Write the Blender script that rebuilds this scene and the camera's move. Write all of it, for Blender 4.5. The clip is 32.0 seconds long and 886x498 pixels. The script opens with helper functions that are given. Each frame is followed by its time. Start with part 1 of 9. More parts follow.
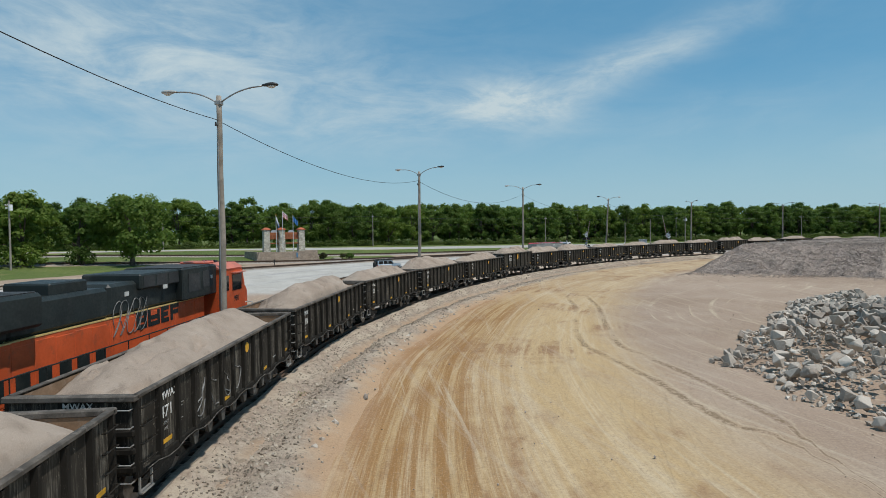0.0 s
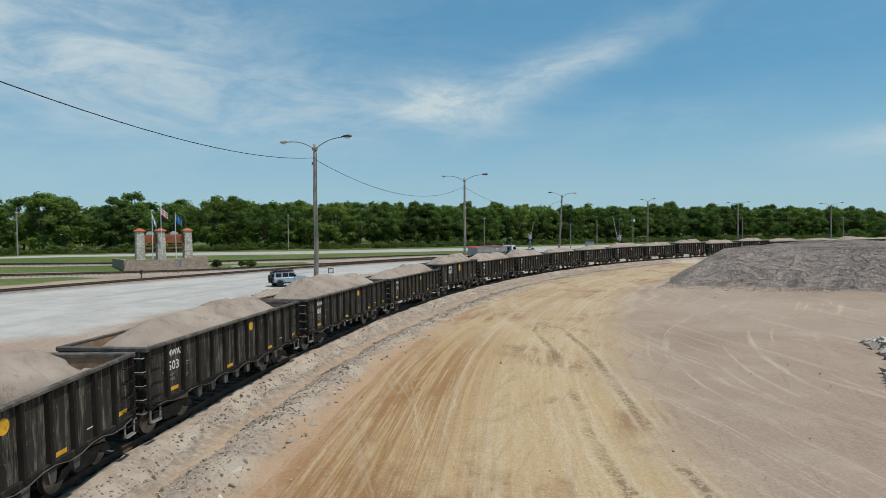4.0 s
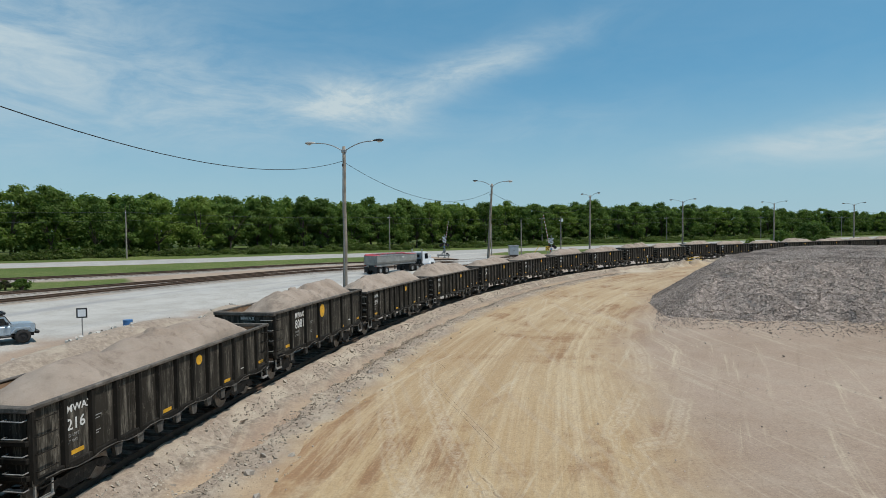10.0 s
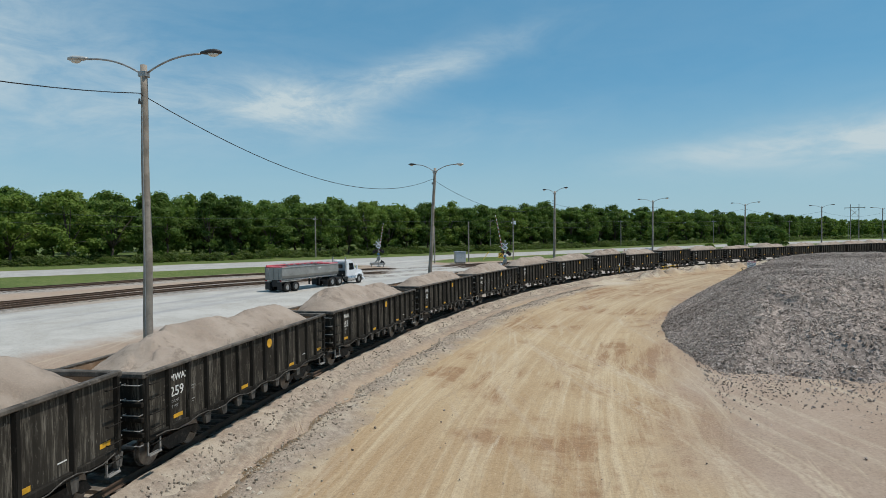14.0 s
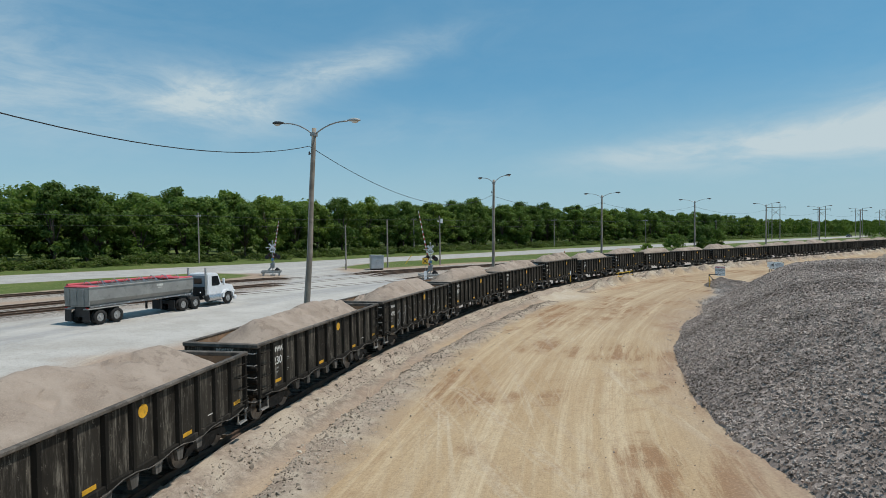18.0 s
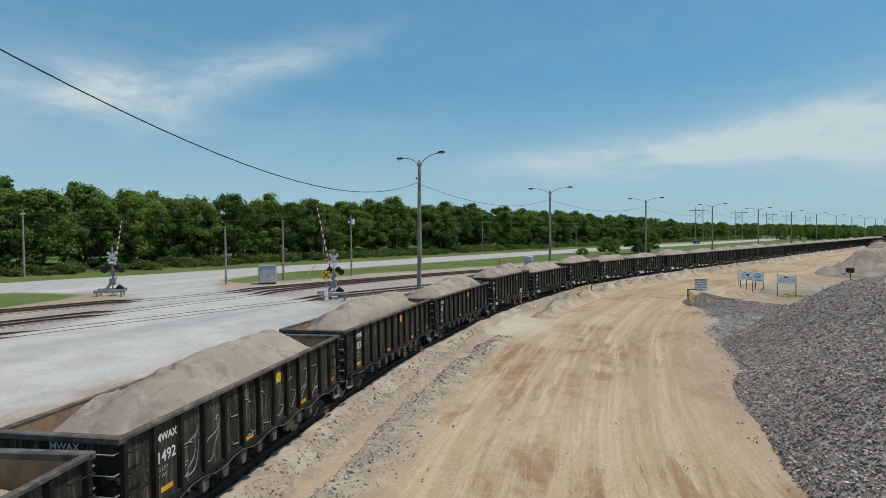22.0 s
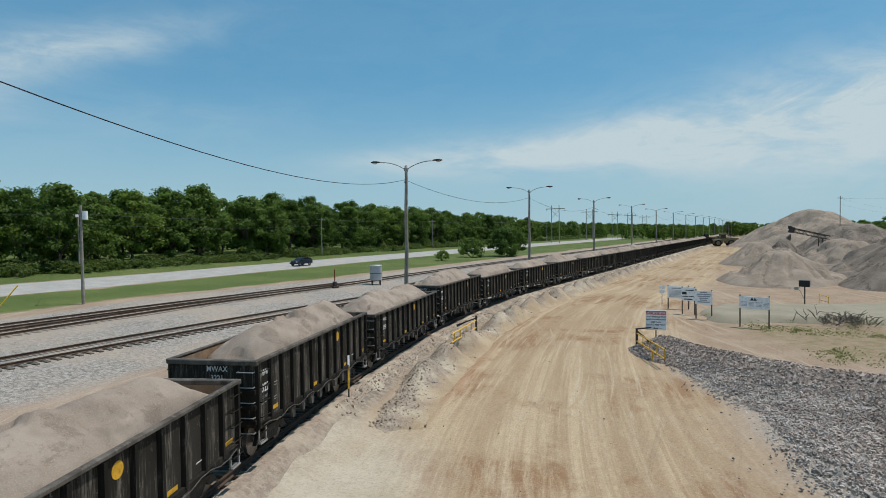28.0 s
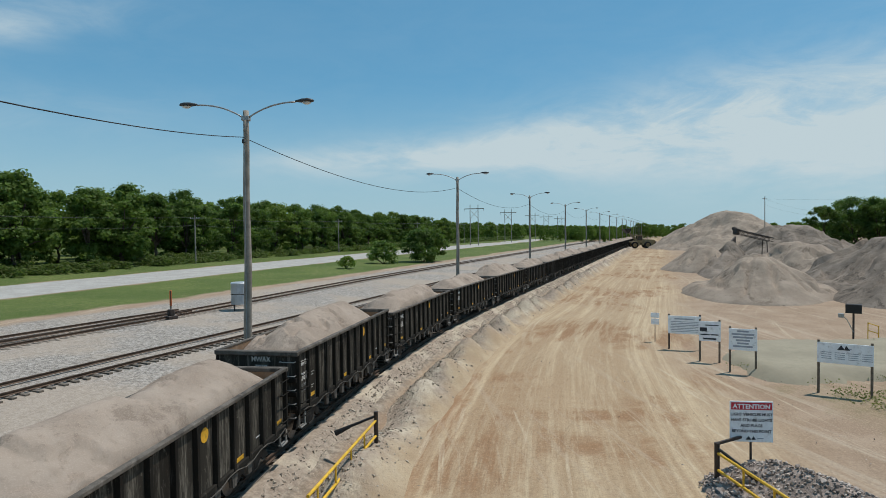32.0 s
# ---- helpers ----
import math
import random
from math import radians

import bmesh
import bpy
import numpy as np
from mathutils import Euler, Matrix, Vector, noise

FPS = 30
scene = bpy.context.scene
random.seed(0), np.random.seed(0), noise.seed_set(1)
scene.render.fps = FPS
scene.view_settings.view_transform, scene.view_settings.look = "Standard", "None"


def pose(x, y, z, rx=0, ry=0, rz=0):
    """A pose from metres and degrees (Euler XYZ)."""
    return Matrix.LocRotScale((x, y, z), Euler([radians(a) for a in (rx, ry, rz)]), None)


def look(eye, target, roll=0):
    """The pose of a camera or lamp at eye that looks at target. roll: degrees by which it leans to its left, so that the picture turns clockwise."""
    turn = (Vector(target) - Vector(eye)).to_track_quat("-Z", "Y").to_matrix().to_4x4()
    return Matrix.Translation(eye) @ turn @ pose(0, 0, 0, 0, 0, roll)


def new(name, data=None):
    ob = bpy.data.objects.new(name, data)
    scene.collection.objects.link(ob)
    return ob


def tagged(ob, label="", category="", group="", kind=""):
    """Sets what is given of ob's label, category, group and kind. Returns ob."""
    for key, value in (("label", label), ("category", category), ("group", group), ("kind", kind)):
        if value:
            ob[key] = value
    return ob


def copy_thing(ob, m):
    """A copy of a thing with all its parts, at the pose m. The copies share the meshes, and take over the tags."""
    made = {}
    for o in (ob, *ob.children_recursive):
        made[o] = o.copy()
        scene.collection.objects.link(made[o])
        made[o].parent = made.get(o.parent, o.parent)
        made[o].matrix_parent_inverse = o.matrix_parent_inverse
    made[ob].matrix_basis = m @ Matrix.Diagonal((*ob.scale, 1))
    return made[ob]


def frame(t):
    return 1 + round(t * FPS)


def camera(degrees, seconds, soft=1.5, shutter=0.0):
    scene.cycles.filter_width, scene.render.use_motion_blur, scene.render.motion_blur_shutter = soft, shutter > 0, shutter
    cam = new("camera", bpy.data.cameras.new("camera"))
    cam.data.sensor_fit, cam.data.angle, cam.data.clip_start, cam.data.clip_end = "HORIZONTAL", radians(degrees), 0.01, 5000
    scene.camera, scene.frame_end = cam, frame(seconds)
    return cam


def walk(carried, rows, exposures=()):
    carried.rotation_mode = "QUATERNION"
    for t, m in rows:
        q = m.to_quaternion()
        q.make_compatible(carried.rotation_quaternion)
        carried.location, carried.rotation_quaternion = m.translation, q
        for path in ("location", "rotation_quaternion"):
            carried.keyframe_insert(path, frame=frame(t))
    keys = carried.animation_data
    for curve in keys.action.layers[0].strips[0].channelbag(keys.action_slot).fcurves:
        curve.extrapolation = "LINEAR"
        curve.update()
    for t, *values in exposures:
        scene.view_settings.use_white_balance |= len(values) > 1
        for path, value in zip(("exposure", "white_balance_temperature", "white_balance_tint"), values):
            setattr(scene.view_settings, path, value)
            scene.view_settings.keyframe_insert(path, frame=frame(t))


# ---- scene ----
cam = camera(73.7, 32.0, soft=0.6, shutter=0.0)
# seconds, x, y, z, yaw, pitch, roll
ROWS = [
    (0.0, 0.00, -0.00, 6.61, -0.00, -1.60, 0.77),
    (0.5, 0.09, 2.45, 6.64, -0.54, -1.64, 0.78),
    (1.0, 0.21, 4.88, 6.67, -1.29, -1.66, 0.78),
    (1.5, 0.34, 7.35, 6.70, -2.15, -1.66, 0.77),
    (2.0, 0.51, 9.83, 6.74, -3.07, -1.64, 0.76),
    (2.5, 0.69, 12.35, 6.75, -3.94, -1.63, 0.75),
    (3.0, 0.98, 14.87, 6.76, -4.85, -1.62, 0.74),
    (3.5, 1.35, 17.39, 6.78, -5.73, -1.61, 0.73),
    (4.0, 1.72, 19.82, 6.81, -6.36, -1.61, 0.74),
    (4.5, 2.09, 22.21, 6.84, -6.85, -1.61, 0.75),
    (5.0, 2.46, 24.56, 6.88, -7.28, -1.61, 0.77),
    (5.5, 2.85, 26.89, 6.91, -7.75, -1.60, 0.78),
    (6.0, 3.25, 29.23, 6.94, -8.37, -1.58, 0.77),
    (6.5, 3.75, 31.59, 6.97, -9.09, -1.54, 0.75),
    (7.0, 4.21, 33.96, 6.99, -9.92, -1.52, 0.73),
    (7.5, 4.69, 36.31, 7.01, -10.86, -1.53, 0.71),
    (8.0, 5.23, 38.67, 7.04, -11.83, -1.56, 0.71),
    (8.5, 5.85, 41.03, 7.10, -12.69, -1.61, 0.72),
    (9.0, 6.61, 43.35, 7.15, -13.38, -1.66, 0.75),
    (9.5, 7.36, 45.69, 7.20, -14.15, -1.73, 0.77),
    (10.0, 8.06, 48.03, 7.22, -15.08, -1.74, 0.76),
    (10.5, 8.76, 50.35, 7.21, -15.96, -1.70, 0.73),
    (11.0, 9.51, 52.67, 7.18, -16.67, -1.60, 0.69),
    (11.5, 10.30, 54.99, 7.13, -17.27, -1.50, 0.66),
    (12.0, 11.14, 57.32, 7.09, -17.79, -1.40, 0.65),
    (12.5, 12.07, 59.74, 7.05, -18.34, -1.36, 0.67),
    (13.0, 12.97, 62.13, 7.05, -19.01, -1.35, 0.69),
    (13.5, 13.87, 64.51, 7.06, -19.73, -1.36, 0.70),
    (14.0, 14.84, 66.89, 7.08, -20.59, -1.39, 0.71),
    (14.5, 15.85, 69.13, 7.11, -21.62, -1.41, 0.71),
    (15.0, 16.88, 71.31, 7.13, -22.57, -1.44, 0.72),
    (15.5, 17.93, 73.44, 7.15, -23.48, -1.47, 0.73),
    (16.0, 19.01, 75.56, 7.18, -24.37, -1.50, 0.73),
    (16.5, 20.10, 77.70, 7.20, -25.28, -1.52, 0.73),
    (17.0, 21.21, 79.89, 7.22, -26.24, -1.54, 0.73),
    (17.5, 22.37, 82.05, 7.24, -27.08, -1.56, 0.73),
    (18.0, 23.57, 84.21, 7.27, -27.77, -1.56, 0.73),
    (18.5, 24.79, 86.31, 7.29, -28.42, -1.56, 0.74),
    (19.0, 26.01, 88.47, 7.31, -29.02, -1.56, 0.76),
    (19.5, 27.29, 90.66, 7.34, -29.57, -1.54, 0.76),
    (20.0, 28.57, 92.81, 7.36, -30.21, -1.50, 0.74),
    (20.5, 29.85, 94.94, 7.38, -31.03, -1.46, 0.70),
    (21.0, 31.15, 97.02, 7.40, -32.01, -1.41, 0.67),
    (21.5, 32.51, 99.09, 7.39, -33.37, -1.39, 0.66),
    (22.0, 33.97, 101.08, 7.38, -35.40, -1.38, 0.69),
    (22.5, 35.47, 103.00, 7.37, -37.64, -1.40, 0.72),
    (23.0, 37.04, 104.86, 7.37, -39.62, -1.42, 0.75),
    (23.5, 38.72, 106.65, 7.39, -41.11, -1.45, 0.77),
    (24.0, 40.32, 108.36, 7.40, -42.14, -1.47, 0.79),
    (24.5, 42.05, 110.19, 7.44, -43.10, -1.48, 0.80),
    (25.0, 43.79, 111.96, 7.45, -44.03, -1.50, 0.82),
    (25.5, 45.50, 113.70, 7.46, -44.97, -1.52, 0.82),
    (26.0, 47.29, 115.40, 7.47, -45.89, -1.55, 0.80),
    (26.5, 49.15, 117.08, 7.49, -46.81, -1.59, 0.78),
    (27.0, 51.06, 118.74, 7.51, -47.72, -1.62, 0.77),
    (27.5, 53.01, 120.40, 7.53, -48.64, -1.64, 0.77),
    (28.0, 54.99, 122.06, 7.55, -49.58, -1.65, 0.76),
    (28.5, 56.97, 123.72, 7.56, -50.53, -1.65, 0.74),
    (29.0, 59.00, 125.37, 7.57, -51.51, -1.66, 0.73),
    (29.5, 61.15, 126.93, 7.57, -52.49, -1.66, 0.71),
    (30.0, 63.32, 128.47, 7.56, -53.54, -1.66, 0.71),
    (30.5, 65.46, 130.00, 7.58, -54.63, -1.64, 0.72),
    (31.0, 67.62, 131.51, 7.60, -55.71, -1.63, 0.73),
    (31.5, 69.84, 133.00, 7.63, -56.79, -1.63, 0.73),
    (32.0, 72.08, 134.40, 7.64, -57.86, -1.64, 0.73),
]
walk(cam, [(t, pose(x, y, z, 90 + pitch, roll, yaw)) for t, x, y, z, yaw, pitch, roll in ROWS])

# ---- world, sun, exposure ----
SUN_EL, SUN_FROM = radians(67.0), Vector((0.85, -0.527))  # level direction towards the sun
sun_data = bpy.data.lights.new("sun", "SUN")
sun_data.energy, sun_data.angle, sun_data.color = 3.6, radians(0.55), (1.0, 0.955, 0.89)
sun = new("sun", sun_data)
sun_vec = Vector((SUN_FROM.x * math.cos(SUN_EL), SUN_FROM.y * math.cos(SUN_EL), math.sin(SUN_EL)))
sun.matrix_world = look((60, 90, 120), Vector((60, 90, 120)) - sun_vec)
scene.view_settings.exposure = 0.0

world = bpy.data.worlds.new("world")
scene.world = world
world.use_nodes = True
wn, wl = world.node_tree.nodes, world.node_tree.links
wn.clear()
w_out = wn.new("ShaderNodeOutputWorld")
w_bg = wn.new("ShaderNodeBackground")
w_bg.inputs["Strength"].default_value = 0.113
sky = wn.new("ShaderNodeTexSky")
sky.sky_type, sky.sun_disc = "NISHITA", False
sky.sun_elevation, sky.sun_rotation = SUN_EL, math.atan2(SUN_FROM.x, SUN_FROM.y)
sky.altitude, sky.air_density, sky.dust_density, sky.ozone_density = 100, 1.0, 0.15, 1.6
# thin cirrus: stretched noise on the sky dome, projected onto a flat layer
w_geo = wn.new("ShaderNodeTexCoord")
w_sep = wn.new("ShaderNodeSeparateXYZ")
wl.new(w_geo.outputs["Generated"], w_sep.inputs[0])


def wmath(op, a, b=None, clamp=False):
    n = wn.new("ShaderNodeMath")
    n.operation, n.use_clamp = op, clamp
    for i, v in enumerate((a, b)):
        if v is None:
            continue
        if isinstance(v, (int, float)):
            n.inputs[i].default_value = v
        else:
            wl.new(v, n.inputs[i])
    return n.outputs[0]


w_az = wmath("MULTIPLY", wmath("ARCTAN2", w_sep.outputs[0], w_sep.outputs[1]), 57.296)
w_el = wmath("MULTIPLY", wmath("ARCSINE", w_sep.outputs[2]), 57.296)
w_comb = wn.new("ShaderNodeCombineXYZ")
wl.new(wmath("MULTIPLY", w_az, 0.055), w_comb.inputs[0])
wl.new(wmath("MULTIPLY", w_el, 0.16), w_comb.inputs[1])


def wnoise(scale, detail, rough, turn, shift, distort):
    m = wn.new("ShaderNodeMapping")
    m.inputs["Rotation"].default_value = (0, 0, radians(turn))
    m.inputs["Location"].default_value = shift
    wl.new(w_comb.outputs[0], m.inputs[0])
    n = wn.new("ShaderNodeTexNoise")
    n.inputs["Scale"].default_value, n.inputs["Detail"].default_value = scale, detail
    n.inputs["Roughness"].default_value, n.inputs["Distortion"].default_value = rough, distort
    wl.new(m.outputs[0], n.inputs["Vector"])
    return n.outputs["Fac"]


def wramp(x, lo, hi):
    n = wn.new("ShaderNodeMapRange")
    n.interpolation_type = "SMOOTHSTEP"
    n.inputs["From Min"].default_value, n.inputs["From Max"].default_value = lo, hi
    wl.new(x, n.inputs["Value"])
    return n.outputs["Result"]


def cloud(az, el, wa, we, slope, k):
    """A soft patch of thin cloud at an azimuth and elevation, in degrees."""
    da = wmath("SUBTRACT", w_az, az)
    de = wmath("SUBTRACT", wmath("SUBTRACT", w_el, el), wmath("MULTIPLY", da, slope))
    q = wmath("ADD", wmath("POWER", wmath("ABSOLUTE", wmath("DIVIDE", da, wa)), 2.0), wmath("POWER", wmath("ABSOLUTE", wmath("DIVIDE", de, we)), 2.0))
    return wmath("MULTIPLY", wmath("EXPONENT", wmath("MULTIPLY", q, -1.0)), k)


c_sum = 0.06
for blob in ((-26, 15.5, 16, 7.0, 0.0, 0.95), (-6, 11.5, 14, 3.6, 0.05, 0.6), (7.5, 12.0, 5.5, 2.2, -0.08, 1.35), (17, 14.8, 10, 1.6, 0.28, 0.95),
             (24, 9.6, 10, 2.0, 0.1, 0.2), (46, 6.8, 8, 1.2, 0.05, 0.55), (58, 7.4, 12, 1.8, 0.06, 1.1), (72, 8.0, 10, 2.8, 0.08, 1.45), (86, 8.2, 12, 4.4, 0.0, 1.5), (104, 8, 14, 5, 0, 1.6),
             (-60, 14, 16, 6, 0, 0.6), (150, 24, 30, 8, 0.1, 0.6), (-130, 20, 30, 9, 0, 0.6), (20, 40, 40, 10, 0.2, 0.5)):
    c_sum = wmath("ADD", c_sum, cloud(*blob))
c_wisp = wramp(wnoise(1.7, 7, 0.62, -24, (0.6, 4.2, 0), 0.8), 0.30, 0.70)
c_fine = wramp(wnoise(5.0, 7, 0.66, -20, (9.0, 2.0, 0), 0.6), 0.25, 0.85)
c_tex = wmath("ADD", 0.22, wmath("ADD", wmath("MULTIPLY", c_wisp, 0.65), wmath("MULTIPLY", c_fine, 0.30)))
c_fac = wmath("MULTIPLY", wmath("MULTIPLY", c_sum, c_tex), 0.92, True)
# pale blue haze towards the horizon, then the clouds over it
w_haze = wn.new("ShaderNodeMixRGB")
w_haze.inputs[2].default_value = (3.2, 4.65, 5.45, 1)
wl.new(wmath("MULTIPLY", wramp(w_el, 15.0, -1.0), 0.85), w_haze.inputs[0])
w_mix = wn.new("ShaderNodeMixRGB")
w_mix.inputs[2].default_value = (4.6, 5.55, 5.95, 1)
wl.new(c_fac, w_mix.inputs[0])
w_tint = wn.new("ShaderNodeMixRGB")
w_tint.blend_type = "MULTIPLY"
w_tint.inputs[0].default_value = 1.0
w_tint.inputs[2].default_value = (0.58, 0.90, 0.955, 1)
wl.new(sky.outputs[0], w_tint.inputs[1])
w_even = wn.new("ShaderNodeMixRGB")
w_even.inputs[0].default_value = 0.5
w_even.inputs[2].default_value = (0.85, 2.85, 4.55, 1)
wl.new(w_tint.outputs[0], w_even.inputs[1])
wl.new(w_even.outputs[0], w_haze.inputs[1])
wl.new(w_haze.outputs[0], w_mix.inputs[1])
wl.new(w_mix.outputs[0], w_bg.inputs[0])
wl.new(w_bg.outputs[0], w_out.inputs[0])

# ---- materials ----
class Mat:
    """A node material under construction: short calls that return sockets."""

    def __init__(self, name, rough=0.8, metal=0.0, spec=0.3):
        self.m = bpy.data.materials.new(name)
        self.m.use_nodes = True
        self.t = self.m.node_tree
        self.b = self.t.nodes["Principled BSDF"]
        self.b.inputs["Roughness"].default_value = rough
        self.b.inputs["Metallic"].default_value = metal
        self.b.inputs["Specular IOR Level"].default_value = spec
        self.co = None

    def put(self, node, key, v):
        s = node.inputs[key]
        if isinstance(v, bpy.types.NodeSocket):
            self.t.links.new(v, s)
        else:
            s.default_value = v

    def coord(self, kind="Object"):
        n = self.t.nodes.new("ShaderNodeTexCoord")
        return n.outputs[kind]

    def world_pos(self):
        return self.t.nodes.new("ShaderNodeNewGeometry").outputs["Position"]

    def attr(self, name):
        n = self.t.nodes.new("ShaderNodeAttribute")
        n.attribute_name = name
        return n.outputs["Fac"]

    def vec(self, x, y, z=0.0):
        n = self.t.nodes.new("ShaderNodeCombineXYZ")
        for i, v in enumerate((x, y, z)):
            self.put(n, i, v)
        return n.outputs[0]

    def mapping(self, v, scale=(1, 1, 1), loc=(0, 0, 0), rot=(0, 0, 0)):
        n = self.t.nodes.new("ShaderNodeMapping")
        self.put(n, 0, v)
        n.inputs["Scale"].default_value, n.inputs["Location"].default_value = scale, loc
        n.inputs["Rotation"].default_value = rot
        return n.outputs[0]

    def noise(self, v, scale, detail=4.0, rough=0.55, distort=0.0):
        n = self.t.nodes.new("ShaderNodeTexNoise")
        self.put(n, "Vector", v)
        n.inputs["Scale"].default_value, n.inputs["Detail"].default_value = scale, detail
        n.inputs["Roughness"].default_value, n.inputs["Distortion"].default_value = rough, distort
        return n.outputs["Fac"]

    def voronoi(self, v, scale, feature="F1", out="Distance"):
        n = self.t.nodes.new("ShaderNodeTexVoronoi")
        n.feature = feature
        self.put(n, "Vector", v)
        n.inputs["Scale"].default_value = scale
        return n.outputs[out]

    def ramp(self, x, lo, hi, a=0.0, b=1.0):
        n = self.t.nodes.new("ShaderNodeMapRange")
        n.interpolation_type = "SMOOTHSTEP"
        self.put(n, "Value", x)
        for k, v in (("From Min", lo), ("From Max", hi), ("To Min", a), ("To Max", b)):
            n.inputs[k].default_value = v
        return n.outputs["Result"]

    def math(self, op, a, b=0.0, clamp=False):
        n = self.t.nodes.new("ShaderNodeMath")
        n.operation, n.use_clamp = op, clamp
        self.put(n, 0, a)
        self.put(n, 1, b)
        return n.outputs[0]

    def mix(self, f, a, b, mode="MIX"):
        n = self.t.nodes.new("ShaderNodeMixRGB")
        n.blend_type = mode
        self.put(n, 0, f)
        for i, v in ((1, a), (2, b)):
            self.put(n, i, v if isinstance(v, bpy.types.NodeSocket) else (*v[:3], 1))
        return n.outputs[0]

    def rand(self):
        return self.t.nodes.new("ShaderNodeObjectInfo").outputs["Random"]

    def island(self):
        return self.t.nodes.new("ShaderNodeNewGeometry").outputs["Random Per Island"]

    def bump(self, h, strength=0.4, dist=0.02, normal=None):
        n = self.t.nodes.new("ShaderNodeBump")
        self.put(n, "Height", h)
        n.inputs["Strength"].default_value, n.inputs["Distance"].default_value = strength, dist
        if normal is not None:
            self.put(n, "Normal", normal)
        self.t.links.new(n.outputs[0], self.b.inputs["Normal"])
        return n.outputs[0]

    def color(self, c):
        self.put(self.b, "Base Color", c if isinstance(c, bpy.types.NodeSocket) else (*c[:3], 1))
        return self

    def rough(self, r):
        self.put(self.b, "Roughness", r)
        return self


def simple(name, col, rough=0.6, metal=0.0, var=0.25, scale=3.0, bump=0.15, dirt=None, spec=0.35, world_co=False):
    """A surface of one colour with two scales of variation, optional dirt, and fine relief."""
    m = Mat(name, rough, metal, spec)
    co = m.world_pos() if world_co else m.coord()
    big, fine = m.noise(co, scale, 5), m.noise(co, scale * 14, 4)
    lo, hi = [c * (1 - var) for c in col[:3]], [min(1, c * (1 + var)) for c in col[:3]]
    c = m.mix(m.ramp(big, 0.3, 0.7), lo, hi)
    c = m.mix(m.ramp(fine, 0.35, 0.75, 0.0, 0.35), c, [x * (1 - var) for x in col[:3]])
    if dirt:
        c = m.mix(m.ramp(m.noise(co, scale * 2.3, 7, 0.7), 0.50, 0.74, 0.0, 0.7), c, dirt)
    m.color(c)
    m.rough(m.ramp(fine, 0.2, 0.8, max(0.02, rough - 0.08), min(1, rough + 0.1)))
    if bump:
        m.bump(fine, bump, 0.01)
    return m.m


# ---- mesh helpers ----
def box_bm(bm, lo, hi, bevel=0.0, m=None):
    """Adds a box from corner lo to corner hi, with softened edges."""
    c = [(a + b) / 2 for a, b in zip(lo, hi)]
    s = [max(1e-4, b - a) for a, b in zip(lo, hi)]
    mat = Matrix.Translation(c) @ Matrix.Diagonal((*s, 1))
    if m is not None:
        mat = m @ mat
    vs = bmesh.ops.create_cube(bm, size=1, matrix=mat)["verts"]
    if bevel:
        es = list({e for v in vs for e in v.link_edges})
        bmesh.ops.bevel(bm, geom=es, offset=bevel, segments=1, affect="EDGES")
    return bm


def cyl_bm(bm, a, b, r0, r1=None, n=10, caps=True):
    """Adds a tapered cylinder from point a to point b."""
    a, b = Vector(a), Vector(b)
    d = b - a
    m = Matrix.Translation((a + b) / 2) @ d.to_track_quat("Z", "Y").to_matrix().to_4x4()
    bmesh.ops.create_cone(bm, cap_ends=caps, segments=n, radius1=r0, radius2=r0 if r1 is None else r1, depth=d.length, matrix=m)
    return bm


def tube_bm(bm, pts, r, n=6):
    """A bent tube through pts: one ring at each point, joined."""
    pts = [Vector(p) for p in pts]
    rings = []
    last, q = Vector((0, 0, 1)), Vector((0, 0, 1)).rotation_difference((pts[1] - pts[0]).normalized())
    for i, p in enumerate(pts):
        d = (pts[min(i + 1, len(pts) - 1)] - pts[max(i - 1, 0)]).normalized()
        if i:
            q = last.rotation_difference(d) @ q
        last = d
        rr = r[i] if isinstance(r, (list, tuple)) else r
        rings.append([bm.verts.new(p + q @ Vector((math.cos(k * math.tau / n) * rr, math.sin(k * math.tau / n) * rr, 0))) for k in range(n)])
    for a, b in zip(rings, rings[1:]):
        for k in range(n):
            bm.faces.new((a[k], a[(k + 1) % n], b[(k + 1) % n], b[k]))
    bm.faces.new(rings[0][::-1])
    bm.faces.new(rings[-1])
    return bm


def prism_bm(bm, outline, lo, hi, axis="Y"):
    """Extrudes a flat outline (list of 2D points) from lo to hi along an axis."""
    def at(p, d):
        return {"X": (d, p[0], p[1]), "Y": (p[0], d, p[1]), "Z": (p[0], p[1], d)}[axis]
    a = [bm.verts.new(at(p, lo)) for p in outline]
    b = [bm.verts.new(at(p, hi)) for p in outline]
    n = len(outline)
    for k in range(n):
        bm.faces.new((a[k], a[(k + 1) % n], b[(k + 1) % n], b[k]))
    bm.faces.new(a[::-1])
    bm.faces.new(b)
    bmesh.ops.recalc_face_normals(bm, faces=bm.faces)
    return bm


def mesh_of(name, bm, material, smooth=False):
    me = bpy.data.meshes.new(name)
    bm.to_mesh(me)
    bm.free()
    me.materials.append(material)
    if smooth:
        me.shade_smooth()
    return me


def part(name, bm, material, parent=None, label="", smooth=False, m=None):
    """Links a bmesh (or a ready mesh) as one mesh object under a thing or under a part."""
    me = bm if isinstance(bm, bpy.types.Mesh) else mesh_of(name, bm, material, smooth)
    ob = new(name, me)
    if parent is not None:
        ob.parent = parent
    if m is not None:
        ob.matrix_basis = m
    return tagged(ob, label=label)


